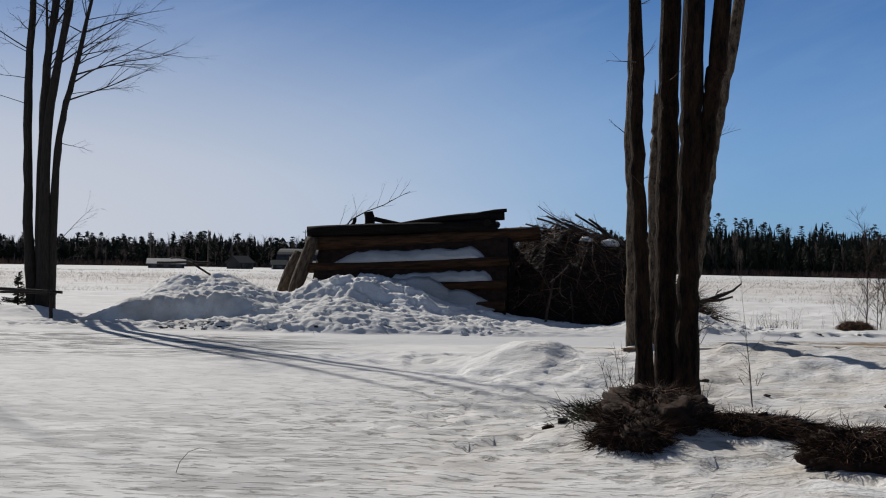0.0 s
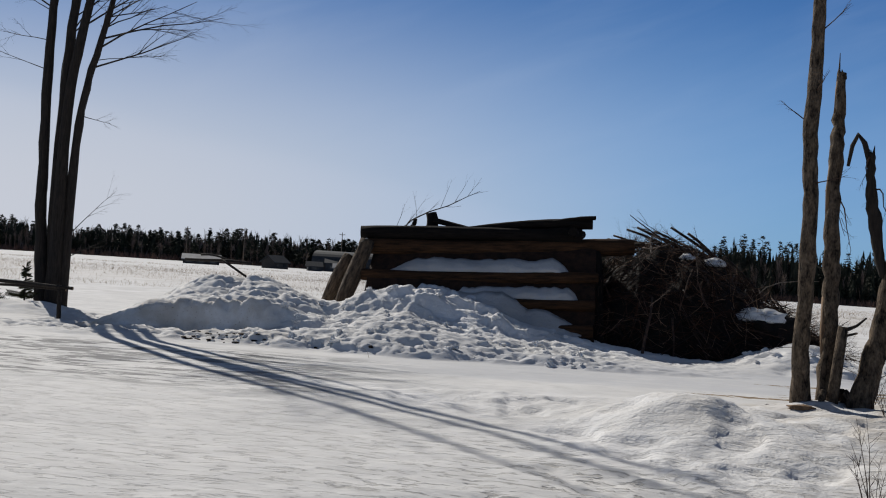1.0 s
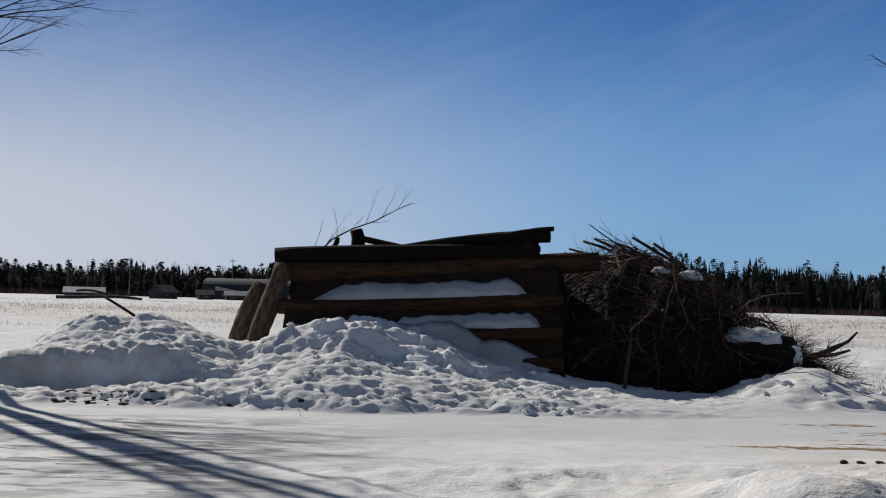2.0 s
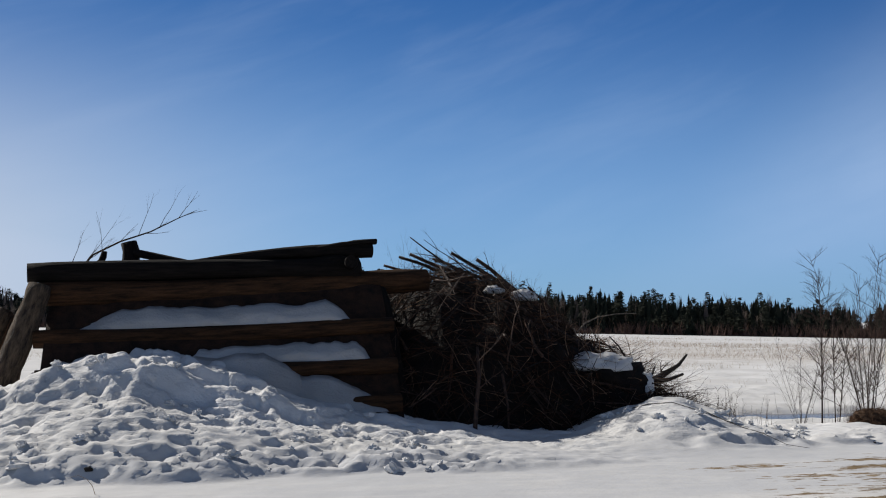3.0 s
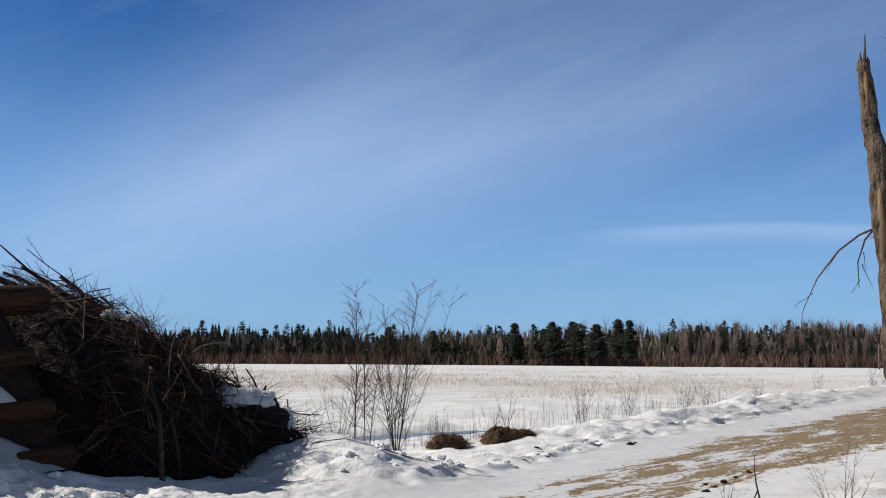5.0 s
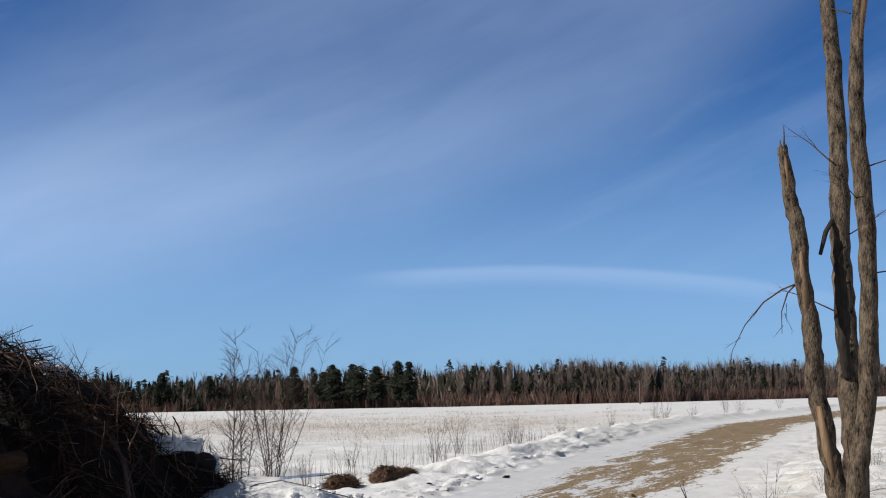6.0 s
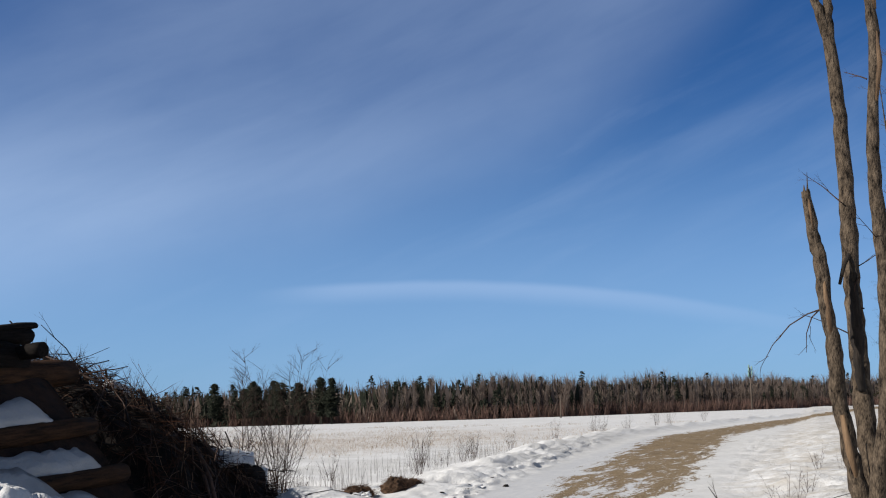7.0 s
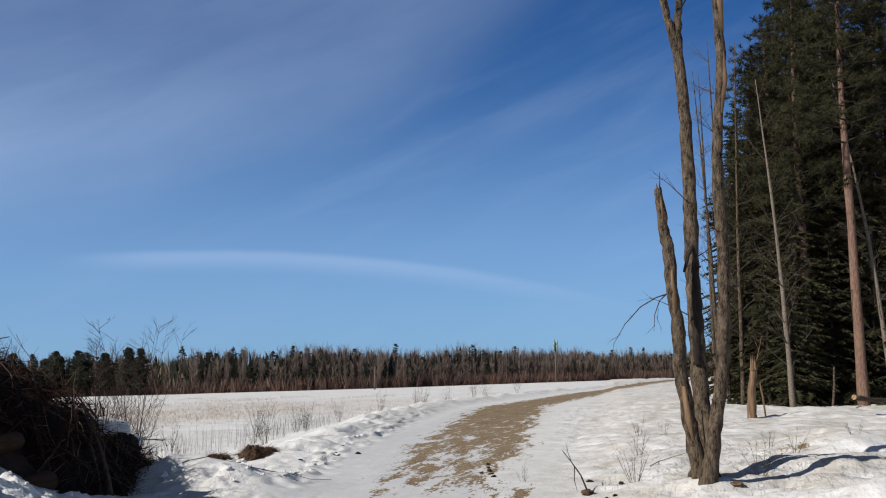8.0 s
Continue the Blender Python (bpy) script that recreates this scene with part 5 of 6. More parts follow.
for seed, pts, rad in ((51, [(-0.18, 0, -0.6), (-0.42, 0, 2.0), (-0.45, 0, 3.5), (-0.50, 0, 6.6), (-0.42, 0.1, 9.3), (-0.5, 0.2, 12.5), (-0.7, 0.2, 18)], [0.2, 0.15, 0.14, 0.12, 0.10, 0.06, 0.02]),
                       (52, [(-0.02, 0.1, -0.6), (-0.06, 0.1, 4.0), (0.06, 0.1, 7.2), (0.32, 0.1, 9.3), (0.4, 0.3, 13.0), (0.3, 0.3, 18.5)], [0.19, 0.15, 0.12, 0.11, 0.07, 0.02]),
                       (53, [(0.12, -0.1, -0.6), (0.18, -0.1, 4.9), (0.50, -0.1, 7.2), (0.86, -0.1, 9.3), (1.3, -0.2, 13.0), (1.7, -0.2, 18.0)], [0.2, 0.14, 0.12, 0.11, 0.07, 0.02]),
                       (54, [(0.30, 0, -0.6), (0.44, 0, 4.0), (0.68, 0, 5.8), (0.96, 0, 6.9), (1.35, 0, 8.6), (1.9, 0, 11.3)], [0.15, 0.11, 0.10, 0.09, 0.06, 0.015]),
                       (55, [(0.0, 0.2, 2.8), (-0.18, 0.25, 5.6), (-0.05, 0.3, 8.0), (-0.2, 0.3, 11.5)], [0.07, 0.07, 0.05, 0.015])):
    geo, P = trunk_geo(pts, rad, seed, 10, flare=0.25 if seed < 55 else 0)
    tr = part("stem", geo, M_BARK_DARK, t_l)
    g = Geo()
    crown(g, P, 0.55 if seed != 54 else 0.62, 13 if seed != 54 else 16, 2.5, 0.032, seed + 110, 3, 0.5, 4, 0.6)
    part("crown", g, M_BARK_DARK, tr)
g = Geo()
for p, d, ln in (((0.75, 0, 6.1), (1.0, 0, 0.42), 2.9), ((1.0, 0, 6.9), (1.0, 0.1, 0.45), 3.2), ((0.8, 0, 6.3), (1, -0.1, 0.10), 1.6), ((-0.5, 0, 6.0), (-1, 0, 0.35), 1.8), ((-0.5, 0, 7.6), (-1, 0, 0.55), 1.8), ((0.55, 0, 4.8), (1, 0, -0.35), 0.9), ((0.42, 0, 1.6), (0.75, 0, 0.8), 1.6), ((0.42, 0, 1.0), (0.9, 0, 0.45), 1.3), ((0.85, 0, 6.6), (1, 0.1, 0.62), 3.0), ((1.25, 0, 8.2), (1, 0, 0.32), 2.4), ((0.5, -0.1, 7.2), (1, 0.2, 0.75), 2.6), ((-0.5, 0, 6.8), (-1, 0.1, 0.15), 1.7)):
    fork(g, p, d, ln, 0.03 if ln > 2 else 0.014, 3, rng, 0.10, 5, 5, 0.55)
part("lower_crown", g, M_BARK_DARK, t_l)

copy_thing(t_l, pose(-18.9, 27.0, 0.1, 0, 0, 150))

# pole rail on short posts beside it
rail = thing("pole_rail", "low rail of a grey pole on short wooden posts", "rail", (-11.8, 25.1, 0.0))
gq, m_ = log_geo((-3.4, 0.0, 0.60), (0.30, 0.0, 0.555), 0.045, 0.04, 10, 8, seed=61)
ob = part("pole", gq, [M_BARK_DARK, M_END], rail)
ob.matrix_basis = m_
gq, m_ = log_geo((-3.4, 0.12, 0.50), (0.10, 0.06, 0.48), 0.035, 0.03, 8, 8, seed=62)
ob = part("pole", gq, [M_BARK_DARK, M_END], rail)
ob.matrix_basis = m_
for x in (0.0, -2.6):
    gq, m_ = log_geo((x, 0.05, -0.3), (x, 0.04, 0.58), 0.05, 0.045, 8, 4, seed=63)
    ob = part("post", gq, [M_BARK_DARK, M_END], rail)
    ob.matrix_basis = m_


# ---- shrubs and saplings ----
def shrub(name, label, at, height, stems, seed, spread=0.35, level=2, radius=0.012, mat=None, category="shrub", group="", kids=4, twigs=0, reach=0.32, thin=0.42):
    r_ = random.Random(seed)
    ob = thing(name, label, category, at, group)
    for k in range(stems):
        geo = Geo()
        a = 2 * math.pi * (k + r_.random()) / stems
        s = spread * r_.uniform(0.3, 1.1)
        h = height * r_.uniform(0.6, 1.0)
        pts = branch_curve((0.05 * math.cos(a), 0.05 * math.sin(a), -0.05), (math.cos(a) * s, math.sin(a) * s, 1), h, 0.07, r_, 6)
        rr = radius * r_.uniform(0.7, 1.2)
        geo.ring_tube(pts, [rr * (1 - 0.8 * i / 6) for i in range(7)], 5, 0, False)
        for q in range(twigs or kids + 3):
            i = r_.randint(1, 5)
            fork(geo, pts[i].lerp(pts[i + 1], r_.random()), (r_.uniform(-0.9, 0.9), r_.uniform(-0.9, 0.9), 0.75), h * reach * (1.1 - i / 8), rr * thin, level - 1, r_, 0.12, 4, kids, 0.5)
        part("stem", geo, mat or M_SHRUB, ob)
    return ob


shrub("birch_sapling", "slender bare birch sapling with fine twigs", (9.70, 30.32, gz_at(9.70, 30.32)), 5.2, 1, 71, 0.03, 3, 0.026, M_SHRUB, "sapling", "ditch saplings", 5, 60, 0.24, 0.34)
shrub("birch_sapling", "thin bare birch sapling leaning beside the bush", (9.95, 30.25, gz_at(9.95, 30.25)), 4.0, 2, 75, 0.12, 3, 0.012, M_SHRUB, "sapling", "ditch saplings", 4, 30, 0.26, 0.48)
shrub("willow_bush", "clump of many thin bare willow stems", (10.35, 29.75, gz_at(10.35, 29.75)), 3.7, 15, 72, 0.30, 3, 0.0095, M_SHRUB, "bush", "ditch saplings", 4, 16, 0.26, 0.5)
shrub("willow_bush", "spreading bare willow stems beside the birch", (9.2, 30.4, gz_at(9.2, 30.4)), 2.3, 9, 73, 0.5, 3, 0.0055, M_SHRUB, "bush", "ditch saplings", 4, 10, 0.30)
earth_clump("grass_tuft", (8.3, 26.85, gz_at(8.3, 26.85) + 0.02), (0.46, 0.30, 0.21), 9.0, "reddish brown tuft of dead stems behind the berm", M_TURF, 700, M_RUST)
shrub_spots = [(16.6, 28.6, 1.5, 9), (16.9, 31.6, 1.4, 4), (12.8, 30.4, 1.0, 7), (27.0, 32.4, 1.7, 9), (29.0, 31.0, 1.4, 8), (31.5, 32.2, 1.6, 9), (19.5, 32.8, 1.2, 6), (35.0, 32.8, 1.4, 8), (42.0, 33.0, 1.6, 8), (57.0, 31.5, 1.8, 10), (60.0, 31.5, 1.8, 10), (72.0, 29.5, 2.2, 10), (76.0, 29.0, 1.9, 9), (23.0, 31.2, 1.1, 6), (7.8, 31.0, 1.0, 6), (6.9, 29.9, 1.0, 5), (7.1, 30.2, 0.8, 6), (6.5, 28.3, 1.0, 4), (48.0, 32.0, 1.5, 8), (90.0, 27.5, 2.0, 9), (66.0, 30.8, 1.6, 9)]
for k, (x, y, h, s) in enumerate(shrub_spots):
    shrub("shrub", "small bare shrub of thin reddish twigs beside the ditch", (x, y, gz_at(x, y)), h, s, 200 + k, 0.38, 2, 0.0065, M_SHRUB, "shrub", "field shrubs", 3, 7, 0.3, 0.5)
for k, (x, y, h, s, sp) in enumerate([(2.25, 10.3, 1.45, 2, 0.2), (1.0, 11.2, 0.62, 5, 0.35), (1.15, 11.5, 0.5, 5, 0.4), (1.12, 11.9, 0.75, 7, 0.5), (8.6, 18.0, 0.55, 5, 0.5), (12.5, 17.3, 0.6, 5, 0.4), (15.0, 17.8, 0.7, 6, 0.4), (2.6, 16.4, 0.7, 7, 0.6), (2.9, 18.2, 0.9, 8, 0.5), (5.8, 15.4, 0.6, 4, 0.5), (7.4, 15.6, 0.6, 4, 0.4), (6.6, 14.2, 0.45, 4, 0.5), (4.6, 20.0, 0.4, 4, 0.5), (1.9, 11.4, 0.4, 3, 0.4), (2.7, 12.6, 0.35, 3, 0.5)]):
    shrub("sapling", "small bare sapling standing in the snow of the yard", (x, y, gz_at(x, y)), h, s, 300 + k, sp, 2, 0.0045, M_SHRUB, "sapling", "yard saplings", 3)
# thin dead weeds along the ditch
g = Geo()
for k in range(420):
    x = rng.uniform(5.5, 38.0)
    y = float(np.interp(x, [5, 15, 38], [28.6, 29.6, 31.6])) + rng.uniform(0, 2.6)
    p = Vector((x, y, gz_at(x, y) - 0.02))
    h = rng.uniform(0.25, 0.85)
    q = p + Vector((rng.gauss(0, 0.10) * h, rng.gauss(0, 0.10) * h, h))
    g.ring_tube([p, p.lerp(q, 0.6) + Vector((rng.gauss(0, 0.01), 0, 0)), q], [0.0035, 0.003, 0.0015], 3, 0, False)
    if k % 2:
        g.ring_tube([p.lerp(q, 0.6), p.lerp(q, 0.8) + Vector((rng.gauss(0, 0.08), rng.gauss(0, 0.08), 0.03))], [0.0025, 0.001], 3, 0, False)
tagged(part("ditch_weeds", g, M_SHRUB, None), "thin dead weed stalks standing along the ditch", "weeds", kind="stuff")
# thin weeds through the snow
for k, (x, y) in enumerate([(-2.45, 7.2), (-4.4, 21.6)]):
    g = Geo()
    a = rng.uniform(0, 6.28)
    p = Vector((x, y, gz_at(x, y) - 0.01))
    g.ring_tube([p, p + Vector((0.03 * math.cos(a), 0.03 * math.sin(a), 0.09)), p + Vector((0.09 * math.cos(a), 0.09 * math.sin(a), 0.16)), p + Vector((0.17 * math.cos(a), 0.17 * math.sin(a), 0.19)), p + Vector((0.25 * math.cos(a), 0.25 * math.sin(a), 0.17))], [0.003, 0.003, 0.0025, 0.002, 0.001], 4, 0, False)
    tagged(part("weed_stalk", g, M_GRASS, None), "single dry weed stalk bent over the snow", "weed", "loose stalks")
# little fir by the rail
def young_fir(at, h, seed, label):
    r_ = random.Random(seed)
    ob = thing("young_fir", label, "fir", at)
    geo, P = trunk_geo([(0, 0, -0.1), (0, 0, h * 0.5), (0, 0, h)], [0.03, 0.02, 0.005], seed, 6)
    part("trunk", geo, M_BARK_DARK, ob)
    geo = Geo()
    for k in range(46):
        u = r_.random()
        a = r_.uniform(0, 6.28)
        ln = h * 0.5 * (1.05 - u)
        d = Vector((math.cos(a), math.sin(a), 0.12))
        for q in range(int(9 * (1.1 - u)) + 3):
            p = Vector((0, 0, h * u)) + d * ln * q / 10
            for w_ in (-1, 1):
                s = (d + w_ * d.orthogonal() * 0.8).normalized()
                geo.blade(p, p + s * 0.12, 0.014, Vector((0, 0, 1)))
    part("needles", geo, M_NEEDLE, ob)
    return ob


young_fir((-13.7, 27.2, gz_at(-13.7, 27.2) - 0.05), 1.05, 81, "little dark fir beside the rail")
young_fir((-14.6, 27.0, gz_at(-14.6, 27.0) - 0.05), 0.9, 82, "little dark fir beside the rail")

# ---- wood at the bend ----
def spruce(height, radius, seed, bare=0.08, step=0.42):
    """Trunk and needle meshes of a spruce with drooping whorls."""
    r_ = random.Random(seed)
    tg, P = trunk_geo([(0, 0, -0.3), (0.05, 0, height * 0.5), (0, 0, height)], [0.018 * height, 0.011 * height, 0.01], seed, 8)
    ng = Geo()
    z = height * bare
    while z < height * 0.985:
        u = (z / height - bare) / (1 - bare)
        ln = radius * (1 - u) ** 0.8 * r_.uniform(0.75, 1.1) + 0.15
        n = max(4, int(8 - 3 * u))
        a0 = r_.uniform(0, 6.28)
        for k in range(n):
            a = a0 + 2 * math.pi * (k + r_.uniform(-0.25, 0.25)) / n
            l_ = ln * r_.choice((0.45, 0.7, 0.85, 1.0, 1.2)) * r_.uniform(0.85, 1.15)
            out = Vector((math.cos(a), math.sin(a), 0))
            side = Vector((-math.sin(a), math.cos(a), 0))
            tip = out * l_ + Vector((0, 0, -l_ * r_.uniform(0.18, 0.42) + 0.25 * u))
            base_ = Vector((0, 0, z + r_.uniform(-0.25, 0.25)))
            tg.ring_tube([base_, base_ + tip * 0.55 + Vector((0, 0, 0.05 * l_)), base_ + tip], [0.022, 0.014, 0.004], 3, 0, False)
            m = max(5, int(l_ * 11))
            for q in range(m):
                w_ = (q + r_.random()) / m
                p = base_ + tip * w_ + Vector((0, 0, 0.05 * l_ * math.sin(math.pi * w_)))
                wd = 0.34 * l_ * (1 - w_) ** 0.7 + 0.10
                for sgn in (-1, 1):
                    d = (out * 0.75 + side * sgn * r_.uniform(0.5, 1.1) + Vector((0, 0, r_.uniform(-0.75, 0.05)))).normalized()
                    ng.blade(p, p + d * wd * r_.uniform(0.6, 1.1), 0.035 + 0.03 * r_.random(), (Vector((0, 0, 1)) + side * r_.uniform(-0.8, 0.8)).normalized())
        z += step * r_.uniform(0.7, 1.25) * (1 - 0.45 * u)
    return tg, ng


def white_pine(height, crown_from, seed, radius=3.4):
    """A tall pine: bare trunk below, plumes of needles above."""
    r_ = random.Random(seed)
    tg, P = trunk_geo([(0, 0, -0.3), (0.0, 0.05, height * 0.3), (0.04, 0.12, height * 0.62), (0, 0, height)], [0.21, 0.17, 0.12, 0.02], seed, 12, flare=0.15)
    ng = Geo()
    n = 84
    for k in range(n):
        u = (k + r_.random()) / n
        z = height * (crown_from + (1 - crown_from) * u)
        a = k * 2.4 + r_.uniform(-0.4, 0.4)
        ln = radius * (1 - 0.75 * u) * r_.uniform(0.55, 1.15)
        d = Vector((math.cos(a), math.sin(a), r_.uniform(-0.12, 0.35)))
        p0 = Vector((0, 0, z))
        ng.ring_tube([p0, p0 + d * ln * 0.5, p0 + d * ln + Vector((0, 0, 0.15 * ln))], [0.045 * (1.1 - u), 0.03 * (1.1 - u), 0.006], 4, 1, False)
        for q in range(int(7 + ln * 5)):
            w_ = r_.uniform(0.25, 1.05)
            c = p0 + d * ln * w_ + Vector((r_.gauss(0, 0.22), r_.gauss(0, 0.22), 0.12 + r_.gauss(0, 0.10)))
            for m in range(24):
                e = Vector((r_.gauss(0, 1), r_.gauss(0, 1), r_.gauss(0.35, 0.7))).normalized()
                ng.blade(c, c + e * r_.uniform(0.16, 0.36), 0.016, e.orthogonal().normalized())
    dead = []
    for k in range(14):
        a = r_.uniform(0, 6.28)
        z = height * r_.uniform(0.12, crown_from)
        dead.append(Geo())
        fork(dead[-1], (0, 0, z), (math.cos(a), math.sin(a), r_.uniform(-0.25, 0.3)), r_.uniform(0.6, 1.8), 0.016, 1, r_, 0.1, 4, 3)
    return tg, ng, dead


def make_spruce(name, label, seed, h, r, bare):
    ob = thing(name, label, "spruce", (0, 0, -60), "wood at the bend")
    tg, ng = spruce(h, r, seed, bare)
    part("trunk", tg, M_BARK_DARK, ob)
    part("crown", ng, M_NEEDLE, ob)
    return ob


def make_pine(label, seed, h, cf, r):
    ob = thing("pine_tree", label, "pine", (0, 0, -60), "wood at the bend")
    tg, ng, dead = white_pine(h, cf, seed, r)
    part("trunk", tg, M_PINE, ob, "reddish scaly trunk")
    part("crown", ng, [M_NEEDLE_PINE, M_BARK_DARK], ob)
    for g_ in dead:
        part("dead_limb", g_, M_BARK_DARK, ob)
    return ob


def put(ob, x, y, turn=0.0, size=1.0):
    ob.matrix_basis = pose(x, y, gz_at(x, y) - 0.05, 0, 0, turn) @ Matrix.Diagonal((size, size, size, 1))
    return ob


def clone(ob, x, y, turn, size):
    c = copy_thing(ob, pose(x, y, gz_at(x, y) - 0.05, 0, 0, turn))
    c.scale = (size, size, size)
    return c


sp = [make_spruce("spruce_tree", "dense dark green spruce with drooping boughs at the wood edge", 401, 15.0, 2.7, 0.03),
      make_spruce("spruce_tree", "dense dark green spruce with drooping boughs at the wood edge", 402, 11.0, 2.3, 0.02),
      make_spruce("spruce_tree", "small dark spruce branched to the ground", 403, 6.0, 1.6, 0.02)]
pn = [make_pine("tall pine with a reddish trunk and high plumed crown", 411, 21.0, 0.50, 3.6), make_pine("tall pine with a reddish trunk and shaggy crown", 412, 18.0, 0.42, 3.2)]
put(sp[0], 34.5, 9.6, 10)
put(sp[1], 33.0, 10.4, 50)
put(sp[2], 31.5, 11.0, 80)
put(pn[0], 30.6, 8.55, 0)
put(pn[1], 35.5, 8.4, 120)
wr = random.Random(77)
for x, y, k, s in ((36.0, 10.6, 0, 0.95), (38.5, 10.4, 0, 1.1), (40.5, 11.2, 1, 1.1), (33.6, 7.2, 0, 1.05), (36.5, 6.2, 0, 1.15), (32.8, 5.2, 1, 1.2), (40.0, 8.0, 0, 1.2), (43.5, 10.5, 0, 1.0), (45.0, 6.5, 0, 1.2), (31.8, 10.3, 2, 0.9), (33.2, 9.0, 2, 1.2), (34.4, 11.6, 2, 1.15), (38.0, 12.0, 2, 1.3), (30.9, 6.6, 2, 1.1), (35.0, 3.4, 0, 1.0), (31.5, 3.0, 1, 1.0), (42.5, 3.5, 0, 1.15), (37.5, 1.0, 0, 1.1), (32.6, 10.8, 2, 0.7), (29.8, 3.5, 2, 1.2), (48.0, 11.0, 0, 1.1), (47.0, 1.5, 0, 1.2), (37.2, 8.6, 0, 1.2), (39.8, 10.9, 0, 1.15), (42.0, 6.2, 0, 1.25), (38.4, 3.2, 0, 1.2), (44.5, 11.2, 0, 1.15), (50.0, 8.5, 0, 1.3), (51.0, 4.0, 0, 1.3), (35.4, 5.0, 1, 1.25), (52.0, 10.5, 0, 1.2)):
    clone(sp[k], x, y, wr.uniform(0, 360), s * wr.uniform(0.93, 1.07))
for x, y, k, s in ((36.2, 9.4, 1, 1.05), (38.2, 7.2, 0, 1.0), (33.4, 4.2, 0, 0.95), (41.5, 10.6, 1, 1.0), (39.5, 4.6, 1, 1.1), (44.0, 8.2, 0, 1.05), (33.2, 10.0, 1, 1.0), (33.8, 6.6, 1, 1.1), (37.4, 10.6, 1, 1.0)):
    clone(pn[k], x, y, wr.uniform(0, 360), s)


def bare_tree(name, label, at, pts, rad, seed, mat, count=46, start=0.24, ln=2.0):
    ob = thing(name, label, "tree", at, "wood at the bend")
    geo, P = trunk_geo(pts, rad, seed, 9)
    part("trunk", geo, mat, ob)
    g_ = Geo()
    crown(g_, P, start, count, ln, 0.018, seed + 5, 3, 0.7, 4, 0.6)
    part("crown", g_, M_TWIG_GREY, ob)
    return ob


for k, (x, y, h, lx, ly, m_) in enumerate(((29.7, 11.4, 13.5, 0.1, 0.8, M_BIRCH), (36.8, 13.4, 16.0, -0.2, 0.7, M_BARK), (31.0, 7.3, 14.0, 0.4, 1.6, M_BIRCH), (35.4, 12.6, 17.0, 0.2, -0.4, M_BARK), (38.2, 12.9, 18.0, -0.2, 0.3, M_BARK), (41.0, 13.2, 17.0, 0.1, 0.2, M_BARK), (30.2, 6.0, 12.0, 0.2, 0.9, M_BARK))):
    bare_tree("birch_tree" if m_ is M_BIRCH else "bare_tree", "slender pale birch in front of the spruces" if m_ is M_BIRCH else "slender bare grey tree among the spruces", (x, y, gz_at(x, y) - 0.1),
              [(0, 0, -0.2), (lx * 0.2, ly * 0.15, h * 0.25), (lx * 0.5, ly * 0.4, h * 0.55), (lx, ly, h)], [0.12 if m_ is M_BIRCH else 0.11, 0.09, 0.06, 0.012], 430 + k, m_)
# snapped trunk with torn pale wood
st = thing("broken_stump", "man-high snapped stump with torn orange wood", "stump", (23.0, 13.85, gz_at(23.0, 13.85)))
g_, P = trunk_geo([(0, 0, -0.2), (-0.02, -0.02, 0.9), (-0.03, -0.12, 1.7)], [0.17, 0.13, 0.11], 451, 12, 0.12, flare=0.3)
splinter(g_, (-0.03, -0.12, 1.68), 0.14, 12, 0, 9, 0.75)
part("trunk", g_, M_BARK_RAW, st)
g_ = Geo()
g_.ring_tube([(0.0, -0.25, 1.5), (0.02, -0.38, 0.7), (0.05, -0.45, 0.0)], [0.03, 0.035, 0.03], 5)
fork(g_, (0, -0.1, 1.6), (0, -0.3, 1), 1.2, 0.02, 2, wr, 0.1)
part("splinter", g_, M_BARK_RAW, st)
for k, (a, b, r) in enumerate((((22.8, 10.6, 0.6), (24.8, 8.8, 0.3), 0.09), ((28.4, 10.2, 0.1), (29.0, 9.9, 1.6), 0.05))):
    a, b = Vector(a), Vector(b)
    a.z += gz_at(a.x, a.y); b.z += gz_at(b.x, b.y)
    gq, m_ = log_geo(a, b, r, r * 0.8, 10, 8, seed=460 + k)
    ob = part("fallen_log", gq, [M_BARK, M_END], None)
    ob.matrix_basis = m_
    tagged(ob, "fallen grey log leaning at the wood edge", "log", "fallen logs")

# ---- far woods ----
LINE = [(-420, 250), (-260, 290), (-160, 320), (-90, 330), (-20, 325), (60, 315), (130, 300), (190, 270), (225, 220), (235, 160), (232, 120), (250, 85), (330, 45), (430, 10), (560, -50), (640, -140)]
cum = [0.0]
for p, q in zip(LINE, LINE[1:]):
    cum.append(cum[-1] + math.dist(p, q))


def along(s):
    for k in range(len(cum) - 1):
        if s <= cum[k + 1] or k == len(cum) - 2:
            u = (s - cum[k]) / (cum[k + 1] - cum[k])
            (ax, ay), (bx, by) = LINE[k], LINE[k + 1]
            nx_, ny_ = (by - ay), -(bx - ax)
            l_ = math.hypot(nx_, ny_)
            nx_, ny_ = nx_ / l_, ny_ / l_
            if (ax * nx_ + ay * ny_) < 0:
                nx_, ny_ = -nx_, -ny_
            return ax + (bx - ax) * u, ay + (by - ay) * u, nx_, ny_


fr = random.Random(99)
con, dec, shr = Geo(), Geo(), Geo()


